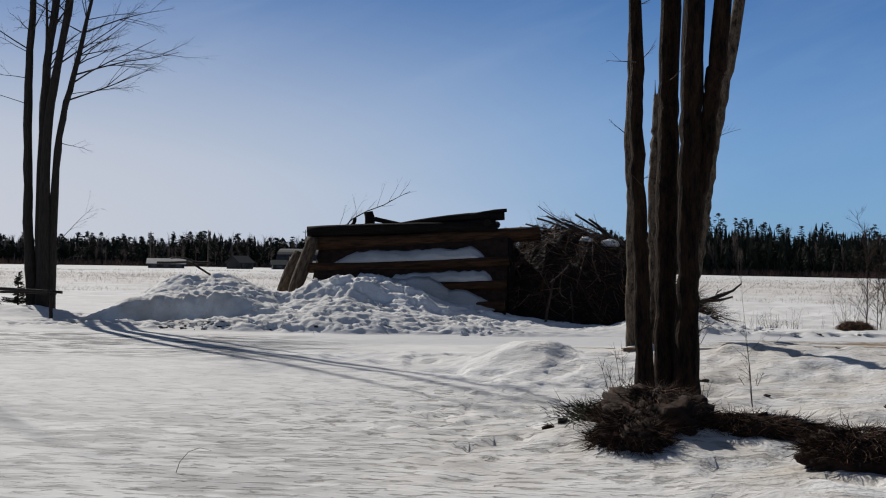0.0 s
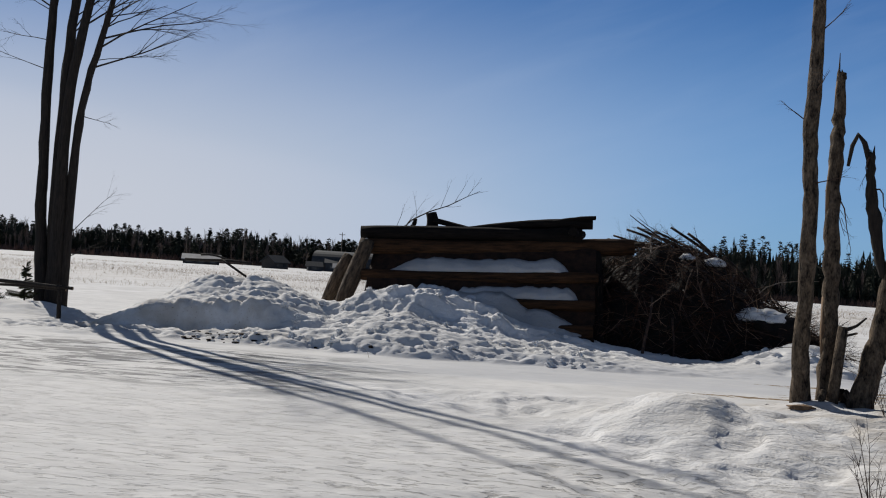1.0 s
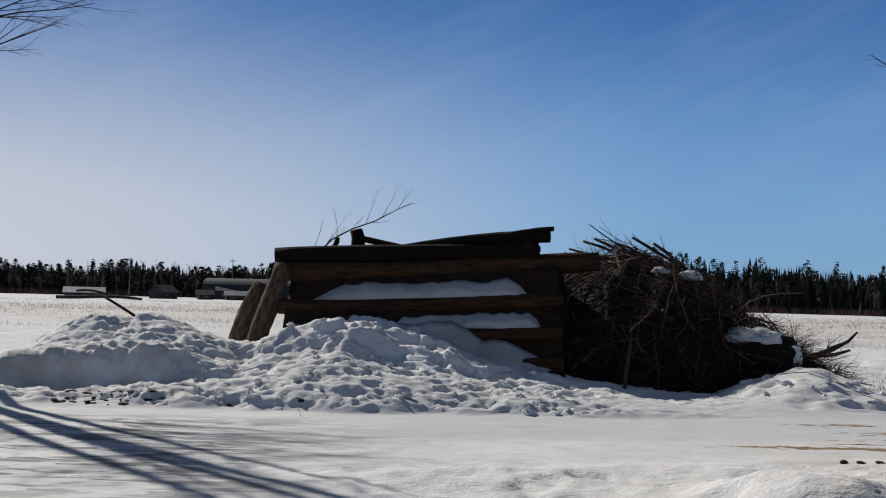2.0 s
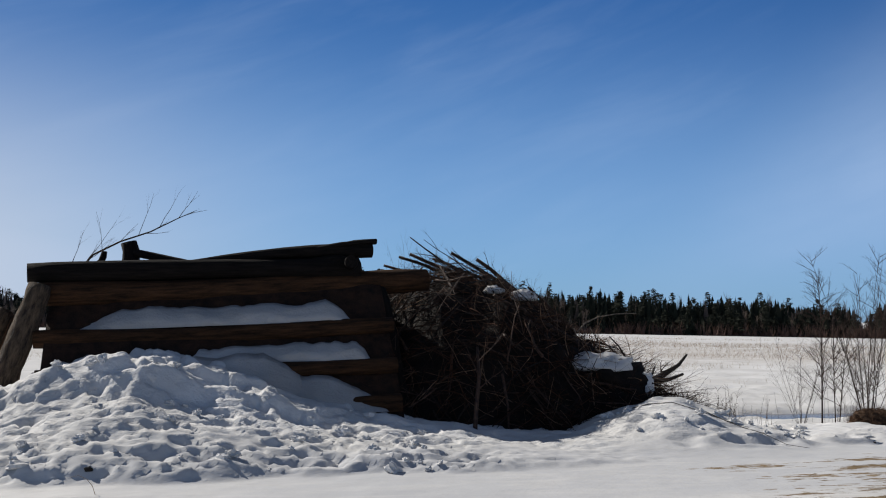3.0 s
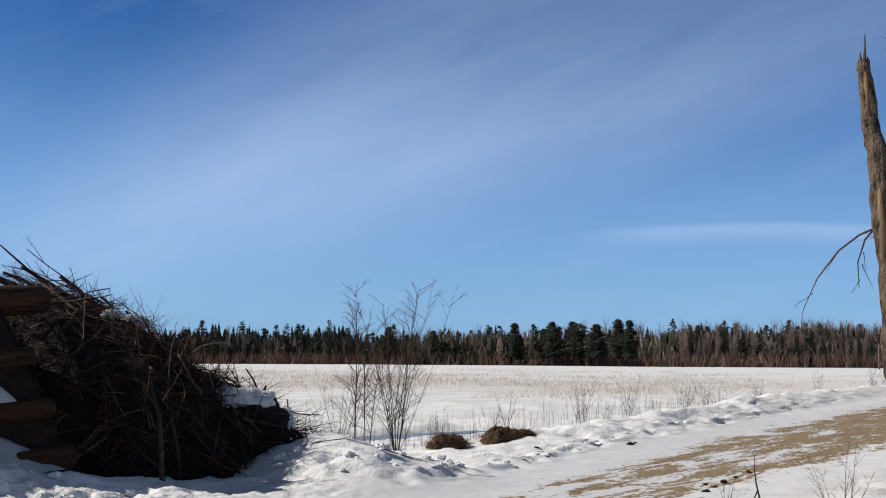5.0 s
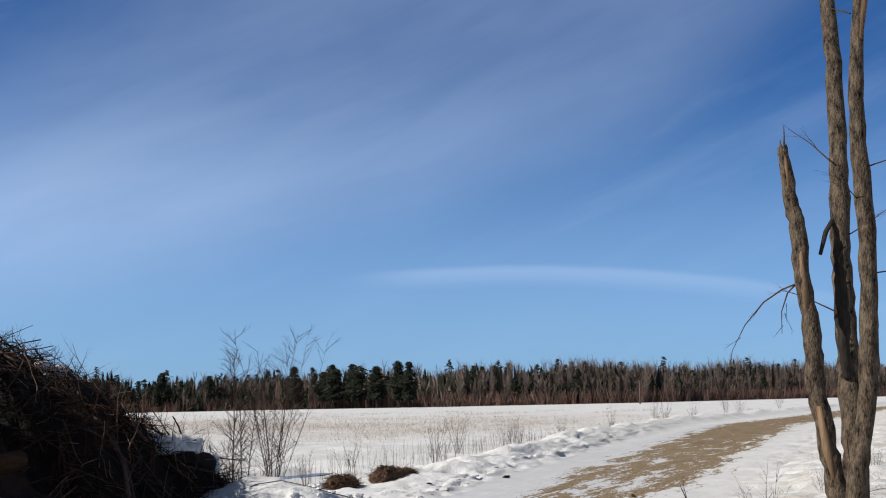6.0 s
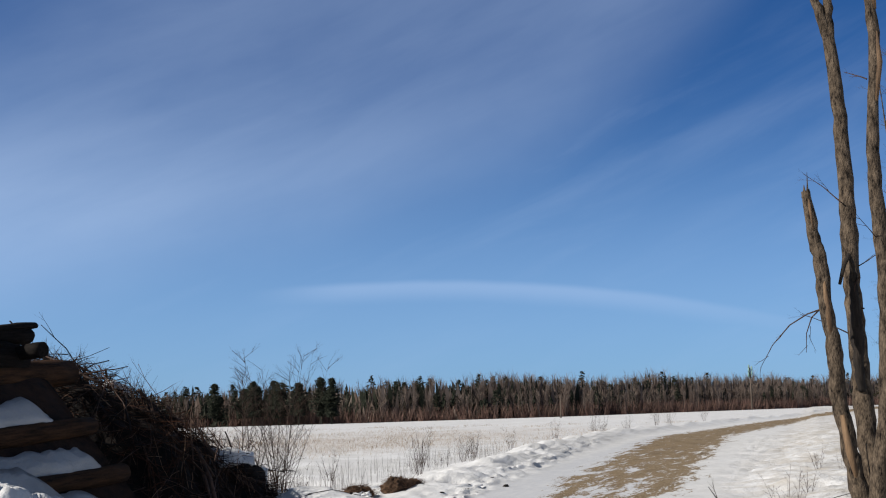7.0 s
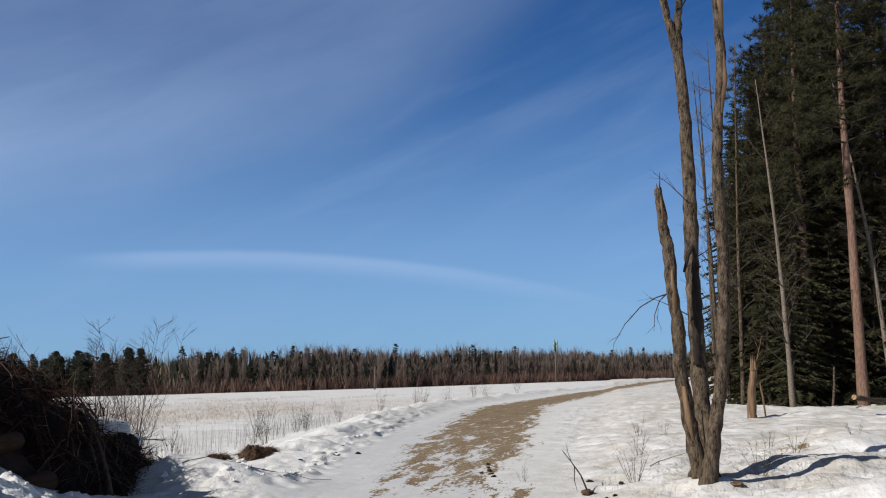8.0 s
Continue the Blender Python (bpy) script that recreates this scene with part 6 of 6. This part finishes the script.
def far_conifer(x, y, h, w, pine=False, clumps=150):
    z = gz_at(x, y) - 0.3
    r_ = fr
    tiers = 8 if not pine else 6
    con.ring_tube([(x, y, z), (x, y, z + h * 0.97)], [0.012 * h, 0.03], 4, 0, False)
    if pine:
        for k in range(clumps):
            u = r_.random()
            a, q = r_.uniform(0, 6.28), 1.25 * w * math.sqrt(r_.random()) * (1.0 - u) ** 0.55 * (0.5 + 0.75 * u) * (0.85 + 0.3 * math.sin(11 * u + x)) * r_.uniform(0.7, 1.3)
            c = Vector((x + q * math.cos(a), y + q * math.sin(a), z + h * (0.24 + 0.75 * u)))
            for j in range(3):
                e = Vector((r_.gauss(0, 1), r_.gauss(0, 1), r_.gauss(0.1, 0.28))).normalized()
                con.blade(c - e * 0.4, c + e * r_.uniform(0.4, 1.0), r_.uniform(0.10, 0.22), e.orthogonal().normalized())
        return
    for k in range(tiers):
        if pine:
            zz = z + h * (0.42 + 0.55 * k / tiers)
            rr = w * (0.55 + 0.5 * r_.random()) * (1.0 if k < tiers - 2 else 0.6)
            drop = -0.05
        else:
            zz = z + h * (0.06 + 0.90 * k / tiers)
            rr = w * (1 - k / tiers) ** 0.85 * r_.uniform(0.8, 1.2) + 0.15
            drop = 0.45
        n = 7
        a0 = r_.uniform(0, 6.28)
        up_ = h * (0.16 if not pine else 0.13)
        for j in range(n):
            a = a0 + 2 * math.pi * (j + r_.uniform(-0.3, 0.3)) / n
            q = rr * r_.uniform(0.55, 1.2)
            tip = Vector((x + math.cos(a) * q, y + math.sin(a) * q, zz - drop * q * 0.5 + (r_.uniform(-0.3, 0.3))))
            c = Vector((x, y, zz + up_ * r_.uniform(0.6, 1.0)))
            sd = Vector((-math.sin(a), math.cos(a), 0)) * (0.46 * q)
            b = len(con.v)
            con.v += [c, tip - sd + Vector((0, 0, 0.1)), tip + Vector((0, 0, -0.25)), tip + sd + Vector((0, 0, 0.1))]
            con.f.append((b, b + 1, b + 2, b + 3)); con.s.append(0)


def far_bare(x, y, h):
    z = gz_at(x, y) - 0.3
    r_ = fr
    dec.ring_tube([(x, y, z), (x + r_.uniform(-.3, .3), y, z + h * 0.95)], [0.13, 0.04], 3, 0, False)
    for k in range(38):
        zz = z + h * r_.uniform(0.22, 0.9)
        a = r_.uniform(0, 6.28)
        ln = h * r_.uniform(0.12, 0.26)
        d = Vector((math.cos(a) * 0.45, math.sin(a) * 0.45, 1))
        p = Vector((x, y, zz))
        dec.blade(p, p + d * ln, r_.uniform(0.03, 0.07), Vector((-math.sin(a), math.cos(a), 0)))
        dec.blade(p + d * ln * 0.5, p + d * ln + Vector((r_.uniform(-1, 1), r_.uniform(-1, 1), 0.5)), 0.05, Vector((-math.sin(a), math.cos(a), 0)))


total = cum[-1]
s = 0.0
while s < total:
    x, y, nx_, ny_ = along(s)
    bearing = math.degrees(math.atan2(x + 6, y - 14))
    # mostly conifers ahead, mixed wood further right, low wood far left
    conif = float(np.interp(bearing, [-60, -15, 5, 32, 42, 52, 60, 66, 72, 90, 120], [0.6, 0.62, 0.90, 0.88, 0.74, 0.58, 0.42, 0.24, 0.24, 0.15, 0.12]))
    tall = float(np.interp(bearing, [-60, -16, -6, 5, 10, 18, 24, 28, 45, 60, 75, 90, 120], [10.2, 10.6, 11.6, 14.8, 16.2, 16.0, 14.4, 12.2, 11.6, 11.4, 11.8, 12.8, 14.0]))
    swell = 1 + 0.10 * math.sin(s * 0.043) * math.sin(s * 0.117 + 1) + 0.07 * math.sin(s * 0.31) * math.sin(s * 0.19 + 2)
    for row in range(8):
        reach_ = (0.58 + 0.38 * min(1.0, row / 4.5)) * swell
        back = row * 3.5 + fr.uniform(-2, 2) + 2.0 * math.sin(s * 0.05)
        px_, py_ = x + nx_ * back + fr.uniform(-1.5, 1.5), y + ny_ * back + fr.uniform(-1.5, 1.5)
        if fr.random() < conif:
            if fr.random() < (0.62 if bearing < 0 else 0.30):
                far_conifer(px_, py_, tall * reach_ * fr.uniform(0.72, 1.18), fr.uniform(1.5, 2.7), True, 110)
            else:
                far_conifer(px_, py_, tall * reach_ * fr.choice((0.62, 0.72, 0.8, 0.86, 0.92, 0.97, 1.06)) * fr.uniform(0.95, 1.05), fr.uniform(1.1, 2.3))
        else:
            far_bare(px_, py_, tall * reach_ * fr.uniform(0.78, 1.05))
            if fr.random() < 0.6:
                far_bare(px_ + fr.uniform(-2, 2), py_ + fr.uniform(-2, 2), tall * reach_ * fr.uniform(0.74, 1.0))
    # the dim inside of the wood: crowns behind crowns
    for q in range(15):
        back = fr.uniform(5, 27)
        px_, py_ = x + nx_ * back + fr.uniform(-2, 2), y + ny_ * back + fr.uniform(-2, 2)
        z = gz_at(px_, py_) - 0.2
        top_ = tall * swell * fr.uniform(0.50, 0.90)
        (con if fr.random() < 0.35 + 0.65 * conif else dec).blade(Vector((px_, py_, z)), Vector((px_ + fr.uniform(-1, 1), py_ + fr.uniform(-1, 1), z + top_)), fr.uniform(1.0, 2.2), Vector((-ny_, nx_, 0)))
    for q in range(12):
        px_, py_ = x + nx_ * fr.uniform(0, 22) + fr.uniform(-2, 2), y + ny_ * fr.uniform(0, 22) + fr.uniform(-2, 2)
        z = gz_at(px_, py_) - 0.2
        for w_ in range(5):
            a = fr.uniform(0, 6.28)
            d = Vector((math.cos(a) * 0.22, math.sin(a) * 0.22, 1)) * tall * fr.uniform(0.12, 0.42)
            (con if fr.random() < conif * 0.8 else dec).blade(Vector((px_ + fr.uniform(-.9, .9), py_ + fr.uniform(-.9, .9), z)), Vector((px_, py_, z)) + d, fr.uniform(0.2, 0.6), Vector((-math.sin(a), math.cos(a), 0)))
    for q in range(8):
        px_, py_ = x - nx_ * fr.uniform(0, 5) + fr.uniform(-2, 2), y - ny_ * fr.uniform(0, 5) + fr.uniform(-2, 2)
        z = gz_at(px_, py_) - 0.2
        for w_ in range(9):
            a = fr.uniform(0, 6.28)
            d = Vector((math.cos(a) * 0.4, math.sin(a) * 0.4, 1)) * fr.uniform(1.0, 2.6 if bearing < 25 else 4.6)
            shr.blade(Vector((px_ + fr.uniform(-.6, .6), py_ + fr.uniform(-.6, .6), z)), Vector((px_, py_, z)) + d, fr.uniform(0.05, 0.16), Vector((-math.sin(a), math.cos(a), 0)))
    s += 2.0
# the dark clump of big pines and the pair beside it
for bx, by, h, w_ in ((226, 153, 15.5, 4.0), (228, 148, 14.5, 4.2), (229, 157, 14.0, 3.8), (224, 144, 14.0, 3.4), (222, 138, 13.5, 3.4), (217, 129.5, 14.5, 3.0), (216, 126, 13.8, 2.6), (222, 162, 13.0, 3.0), (224, 206, 13.0, 2.8), (228, 193, 13.0, 2.8), (128, 300, 15.5, 2.6), (232, 270, 13.5, 2.5)):
    far_conifer(bx, by, h * fr.uniform(0.70, 0.88), w_ * fr.uniform(0.8, 1.15), True, 420)
    far_conifer(bx + fr.uniform(-1, 1), by + fr.uniform(-1, 1), h * fr.uniform(0.6, 0.78), w_ * 0.9, True, 340)
for geo, nm, m_, lab in ((con, "far_conifers", M_FAR_CON, "dark conifers of the far wood across the field"), (dec, "far_bare_trees", M_FAR_DEC, "bare grey-brown trees of the far wood"), (shr, "far_shrubs", M_FAR_SHRUB, "reddish brush along the foot of the far wood")):
    tagged(part(nm, geo, m_, None, smooth=False), lab, "woods", kind="stuff")

# dry grass standing out of the field's snow
g = Geo()
gr = random.Random(5)
gb = np.radians(np.random.uniform(-32, 88, 70000))
grr = 22 + 130 * np.random.random(70000) ** 1.25
gxx, gyy = -6 + grr * np.sin(gb), 14 + grr * np.cos(gb)
gden = fbm(gxx * 0.07, gyy * 0.16, 3, 91)
for x, y, r, den in zip(gxx.tolist(), gyy.tolist(), grr.tolist(), gden.tolist()):
    if y < np.interp(x, [-60, 10, 30, 50, 95, 190], [31, 32.3, 33, 33, 29, 17]) + 0.5:
        continue
    if den < gr.uniform(-0.6, 0.4) + 0.85 * (r < 46) + 0.35 * (r < 58) + 0.5 * (r > 105):
        continue
    z = gz_at(x, y)
    for _ in range(3):
        h = gr.uniform(0.06, 0.32)
        a = gr.uniform(0, 6.28)
        p = Vector((x + gr.gauss(0, 0.35), y + gr.gauss(0, 0.35), z - 0.02))
        g.blade(p, p + Vector((0.8 * h * math.cos(a), 0.8 * h * math.sin(a), h)), 0.003 + r * 0.00010, Vector((-math.sin(a), math.cos(a), 0)))
tagged(part("dry_grass", g, M_GRASS, None, smooth=False), "tan dead grass and weeds standing through the field snow", "grass", kind="stuff")

# torn earth on the berm
earth_clump("earth_clump", (9.45, 26.45, gz_at(9.45, 26.45) + 0.0), (0.42, 0.32, 0.25), 6.0, "brown clod of torn turf on the snow berm", M_TURF, 330, M_RUST)
earth_clump("earth_clump", (9.95, 26.35, gz_at(9.95, 26.35) + 0.0), (0.50, 0.22, 0.11), 6.5, "brown clod of torn turf on the snow berm", M_TURF, 260, M_RUST)

# ---- far farmstead, poles ----
def gable_house(label, at, w, d, h, roof, turn, wall, top, windows=2):
    ob = thing("house", label, "house", at, "farmstead")
    ob.matrix_basis = pose(*at, 0, 0, turn)
    geo = Geo()
    geo.box((-w / 2, -d / 2, -1.0), (w / 2, d / 2, h))
    k = len(geo.v)
    geo.v += [Vector((-w / 2, -d / 2, h)), Vector((-w / 2, d / 2, h)), Vector((-w / 2, 0, h + roof)), Vector((w / 2, -d / 2, h)), Vector((w / 2, d / 2, h)), Vector((w / 2, 0, h + roof))]
    geo.f += [(k, k + 2, k + 1), (k + 3, k + 4, k + 5)]
    geo.s += [0, 0]
    part("wall", geo, wall, ob, smooth=False)
    geo = Geo()
    e, t_ = 0.4, 0.18
    for sgn in (-1, 1):
        a, b = Vector((-w / 2 - e, sgn * (d / 2 + e), h - e * roof / (d / 2))), Vector((w / 2 + e, sgn * (d / 2 + e), h - e * roof / (d / 2)))
        c, q = Vector((w / 2 + e, 0, h + roof)), Vector((-w / 2 - e, 0, h + roof))
        lift_ = Vector((0, 0, t_))
        for f in ((a, b, c, q), (a + lift_, b + lift_, c + lift_, q + lift_), (a, b, b + lift_, a + lift_), (b, c, c + lift_, b + lift_), (a, q, q + lift_, a + lift_)):
            geo.quad(*f)
    part("roof", geo, top, ob, smooth=False)
    for k in range(windows):
        x = -w / 2 + w * (k + 0.5) / windows
        geo = Geo()
        geo.box((x - 0.6, -d / 2 - 0.06, h * 0.35), (x + 0.6, -d / 2 + 0.02, h * 0.75))
        part("window", geo, M_DARKGLASS, ob, smooth=False)
    return ob


def at_far(x, y, dz=0.0):
    return (x, y, gz_at(x, y) + dz)


gable_house("low farm shed with a snow-covered roof", at_far(-82.5, 234.0), 8.0, 5.0, 1.1, 1.0, 18, M_HOUSE_WALL, M_ROOF, 3)
gable_house("dark farmhouse with a dark roof", at_far(-68, 244.0), 4.4, 4.4, 1.6, 1.4, 60, M_HOUSE_WALL, M_HOUSE_GREY, 2)
gable_house("small grey shed beside the farmhouse", at_far(-59, 246.0), 3.2, 3.2, 1.2, 0.9, 20, M_HOUSE_GREY, M_HOUSE_GREY, 1)
gable_house("low dark shed with a white roof", at_far(-52, 250.0), 6.0, 3.6, 1.2, 0.8, 15, M_HOUSE_WALL, M_ROOF, 2)
gable_house("pale shed near the barn", at_far(-61.5, 285.0), 7.0, 5.0, 2.4, 1.1, 12, M_HOUSE_GREY, M_HOUSE_GREY, 2)
# long barn with a rounded metal roof
barn = thing("barn", "long grey metal barn with a rounded roof", "barn", at_far(-55.5, 290.0), "farmstead")
g = Geo()
g.box((-13, -6, -1), (11, 6, 2.6))
part("wall", g, M_HOUSE_GREY, barn, smooth=False)
g = Geo()
for k in range(12):
    a0, a1 = math.pi * k / 12, math.pi * (k + 1) / 12
    g.quad((-13.4, -6.3 * math.cos(a0), 2.55 + 3.2 * math.sin(a0)), (11.4, -6.3 * math.cos(a0), 2.55 + 3.2 * math.sin(a0)), (11.4, -6.3 * math.cos(a1), 2.55 + 3.2 * math.sin(a1)), (-13.4, -6.3 * math.cos(a1), 2.55 + 3.2 * math.sin(a1)))
part("roof", g, M_HOUSE_GREY, barn)
for x in (-9, -4, 1, 6):
    g = Geo()
    g.box((x - 1, -6.08, 0.2), (x + 1, -5.95, 2.0))
    part("door", g, M_HOUSE_WALL, barn, smooth=False)


def utility_pole(at, h, label, arm=True):
    ob = thing("utility_pole", label, "utility pole", at, "field poles")
    geo = Geo()
    geo.ring_tube([(0, 0, -0.5), (0, 0, h)], [0.17, 0.11], 8)
    part("pole", geo, M_POLE, ob)
    if arm:
        geo = Geo()
        geo.box((-0.9, -0.07, h - 0.8), (0.9, 0.07, h - 0.62))
        part("crossarm", geo, M_POLE, ob, smooth=False)
        for x in (-0.8, 0.0, 0.8):
            geo = Geo()
            geo.ring_tube([(x, 0, h - 0.62), (x, 0, h - 0.38)], [0.06, 0.05], 6)
            part("insulator", geo, M_HOUSE_GREY, ob)
    return ob


utility_pole(at_far(-118, 320), 11.0, "distant utility pole above the far wood")
utility_pole(at_far(-97, 312), 11.5, "distant utility pole above the far wood")
utility_pole(at_far(-68, 318), 12.0, "distant utility pole above the far wood")
utility_pole(at_far(-140, 282), 10.0, "distant utility pole above the far wood")
utility_pole(at_far(219, 71), 5.2, "short pole at the edge of the far field", False)
# pole with a cluster of gear on top at the end of the field
tw_at = at_far(330, 35.5)
mast = thing("mast", "slim pole with a cluster of green gear on top", "mast", tw_at)
g = Geo()
g.ring_tube([(0, 0, -0.5), (0, 0, 13.2)], [0.28, 0.2], 8)
part("pole", g, M_POLE, mast)
for k in range(7):
    g = Geo()
    x, y, z = 0.55 * math.cos(k * 2.2), 0.55 * math.sin(k * 2.2), 10.6 + 0.5 * k
    g.ring_tube([(x, y, z - 0.9), (x, y, z + 0.5)], [0.30, 0.24], 6)
    part("gear", g, M_GREEN, mast)

# ---- loose bits ----
tagged(part("bark_chip", lump_geo((-4.52, 22.35, gz_at(-4.52, 22.35) + 0.02), (0.045, 0.03, 0.03), 1.0, 0.4, 12, 8), M_BARK_DARK, None), "dark chip of bark lying on the packed snow", "bark chip", "loose chips")
lr = random.Random(12)
spots = [(0.35, 9.5), (0.22, 9.3), (2.7, 11.8), (3.6, 10.6), (2.2, 12.9), (1.7, 18.7), (1.85, 18.62), (2.0, 18.5), (5.9, 20.7), (6.1, 20.9), (5.4, 20.6), (6.5, 20.8), (7.2, 20.9), (8.0, 21.0), (10.9, 24.4), (11.3, 24.5), (8.6, 25.1), (4.2, 18.9), (3.2, 18.4)]
for k, (x, y) in enumerate(spots):
    s_ = lr.uniform(0.025, 0.06)
    ob = part("bark_chip", lump_geo((0, 0, 0), (s_ * 1.6, s_ * 0.8, s_ * 0.6), 20.0 + k, 0.5, 12, 8), M_EARTH if k % 2 else M_BARK_DARK, None)
    ob.matrix_basis = pose(x, y, gz_at(x, y) + 0.01, 0, 0, lr.uniform(0, 360))
    tagged(ob, "dark chip of bark or frozen soil on the snow", "bark chip", "loose chips")
# frozen clods at the foot of the left heap and of the berm
for k in range(70):
    if k < 40:
        x, y = lr.gauss(-7.15, 0.45), 22.45 + lr.gauss(0, 0.14)
    else:
        x = lr.uniform(3.0, 13.0)
        y = float(np.interp(x, [2, 6, 10, 15.5], [23.7, 24.2, 24.9, 25.4])) + lr.uniform(-0.25, 0.2)
    s_ = lr.uniform(0.015, 0.045)
    ob = part("frozen_clod", lump_geo((0, 0, 0), (s_ * 2.2, s_, s_ * 0.5), 60.0 + k, 0.5, 14, 9), M_EARTH if lr.random() < (0.8 if k < 40 else 0.3) else M_SNOW, None)
    ob.matrix_basis = pose(x, y, gz_at(x, y) + 0.002, 0, 0, lr.uniform(0, 360))
    tagged(ob, "frozen clod of soil and snow at the bank foot", "clod", "bank clods")
# broken lumps of crusted snow lying on the bank and the corner berm
for k in range(100):
    if k < 70:
        x, y = lr.uniform(-7.5, -0.3), 22.4 + 2.9 * lr.random() ** 1.3
    else:
        x, y = lr.uniform(2.6, 6.0), lr.uniform(24.0, 25.6)
    s_ = 0.025 + 0.055 * lr.random() ** 2
    ob = part("snow_lump", lump_geo((0, 0, 0), (s_ * 1.4, s_, s_ * 0.8), 160.0 + k, 0.6, 12, 8, -0.6, 0.8), M_SNOW, None, smooth=False)
    ob.matrix_basis = pose(x, y, gz_at(x, y) + 0.3 * s_, lr.uniform(-20, 20), lr.uniform(-20, 20), lr.uniform(0, 360))
    tagged(ob, "broken lump of crusted snow lying on the bank", "snow lump", "bank lumps")
# grey poles thrown on top of the ploughed heap
for k, (a, b, r) in enumerate((((-9.6, 26.5, 1.33), (-8.0, 26.4, 1.28), 0.035), ((-8.7, 26.4, 1.30), (-7.3, 26.3, 0.62), 0.028), ((-9.3, 26.7, 1.42), (-8.5, 26.5, 1.36), 0.025))):
    gq, m_ = log_geo(a, b, r, r * 0.7, 8, 8, seed=480 + k)
    ob = part("pole", gq, [M_BARK_DARK, M_END], None)
    ob.matrix_basis = m_
    tagged(ob, "thin dark pole lying on the snow heap", "pole", "heap poles")
# a bent stick and a thin branch in the snow
g = Geo()
zz = gz_at(2.7, 18.9)
g.ring_tube([(2.72, 18.9, zz), (2.92, 19.0, zz + 0.22), (3.2, 19.15, zz + 0.40), (3.55, 19.3, zz + 0.55)], [0.014, 0.012, 0.009, 0.005], 5)
g.ring_tube([(3.1, 19.1, zz + 0.34), (2.85, 19.1, zz + 0.16), (2.6, 19.05, zz + 0.02)], [0.008, 0.006, 0.003], 4)
fork(g, (3.2, 19.15, zz + 0.4), (0.5, 0.3, 0.6), 0.35, 0.006, 1, lr, 0.15)
tagged(part("stick", g, M_BARK_DARK, None), "bent bare stick poking out of the snow", "stick", "loose sticks")
for a, b in (((3.9, 24.9), (4.6, 23.4)), ((4.8, 17.9), (7.6, 16.9)), ((3.0, 25.6), (4.3, 24.4))):
    g = Geo()
    g.ring_tube([(a[0] + (b[0] - a[0]) * u, a[1] + (b[1] - a[1]) * u + 0.06 * math.sin(5 * u), gz_at(a[0] + (b[0] - a[0]) * u, a[1] + (b[1] - a[1]) * u + 0.06 * math.sin(5 * u)) + 0.02) for u in (0, 0.2, 0.4, 0.6, 0.8, 1.0)], [0.007, 0.007, 0.006, 0.005, 0.004, 0.003], 5)
    tagged(part("stick", g, M_BARK_DARK, None), "thin dark branch lying on the snow", "stick", "loose sticks")
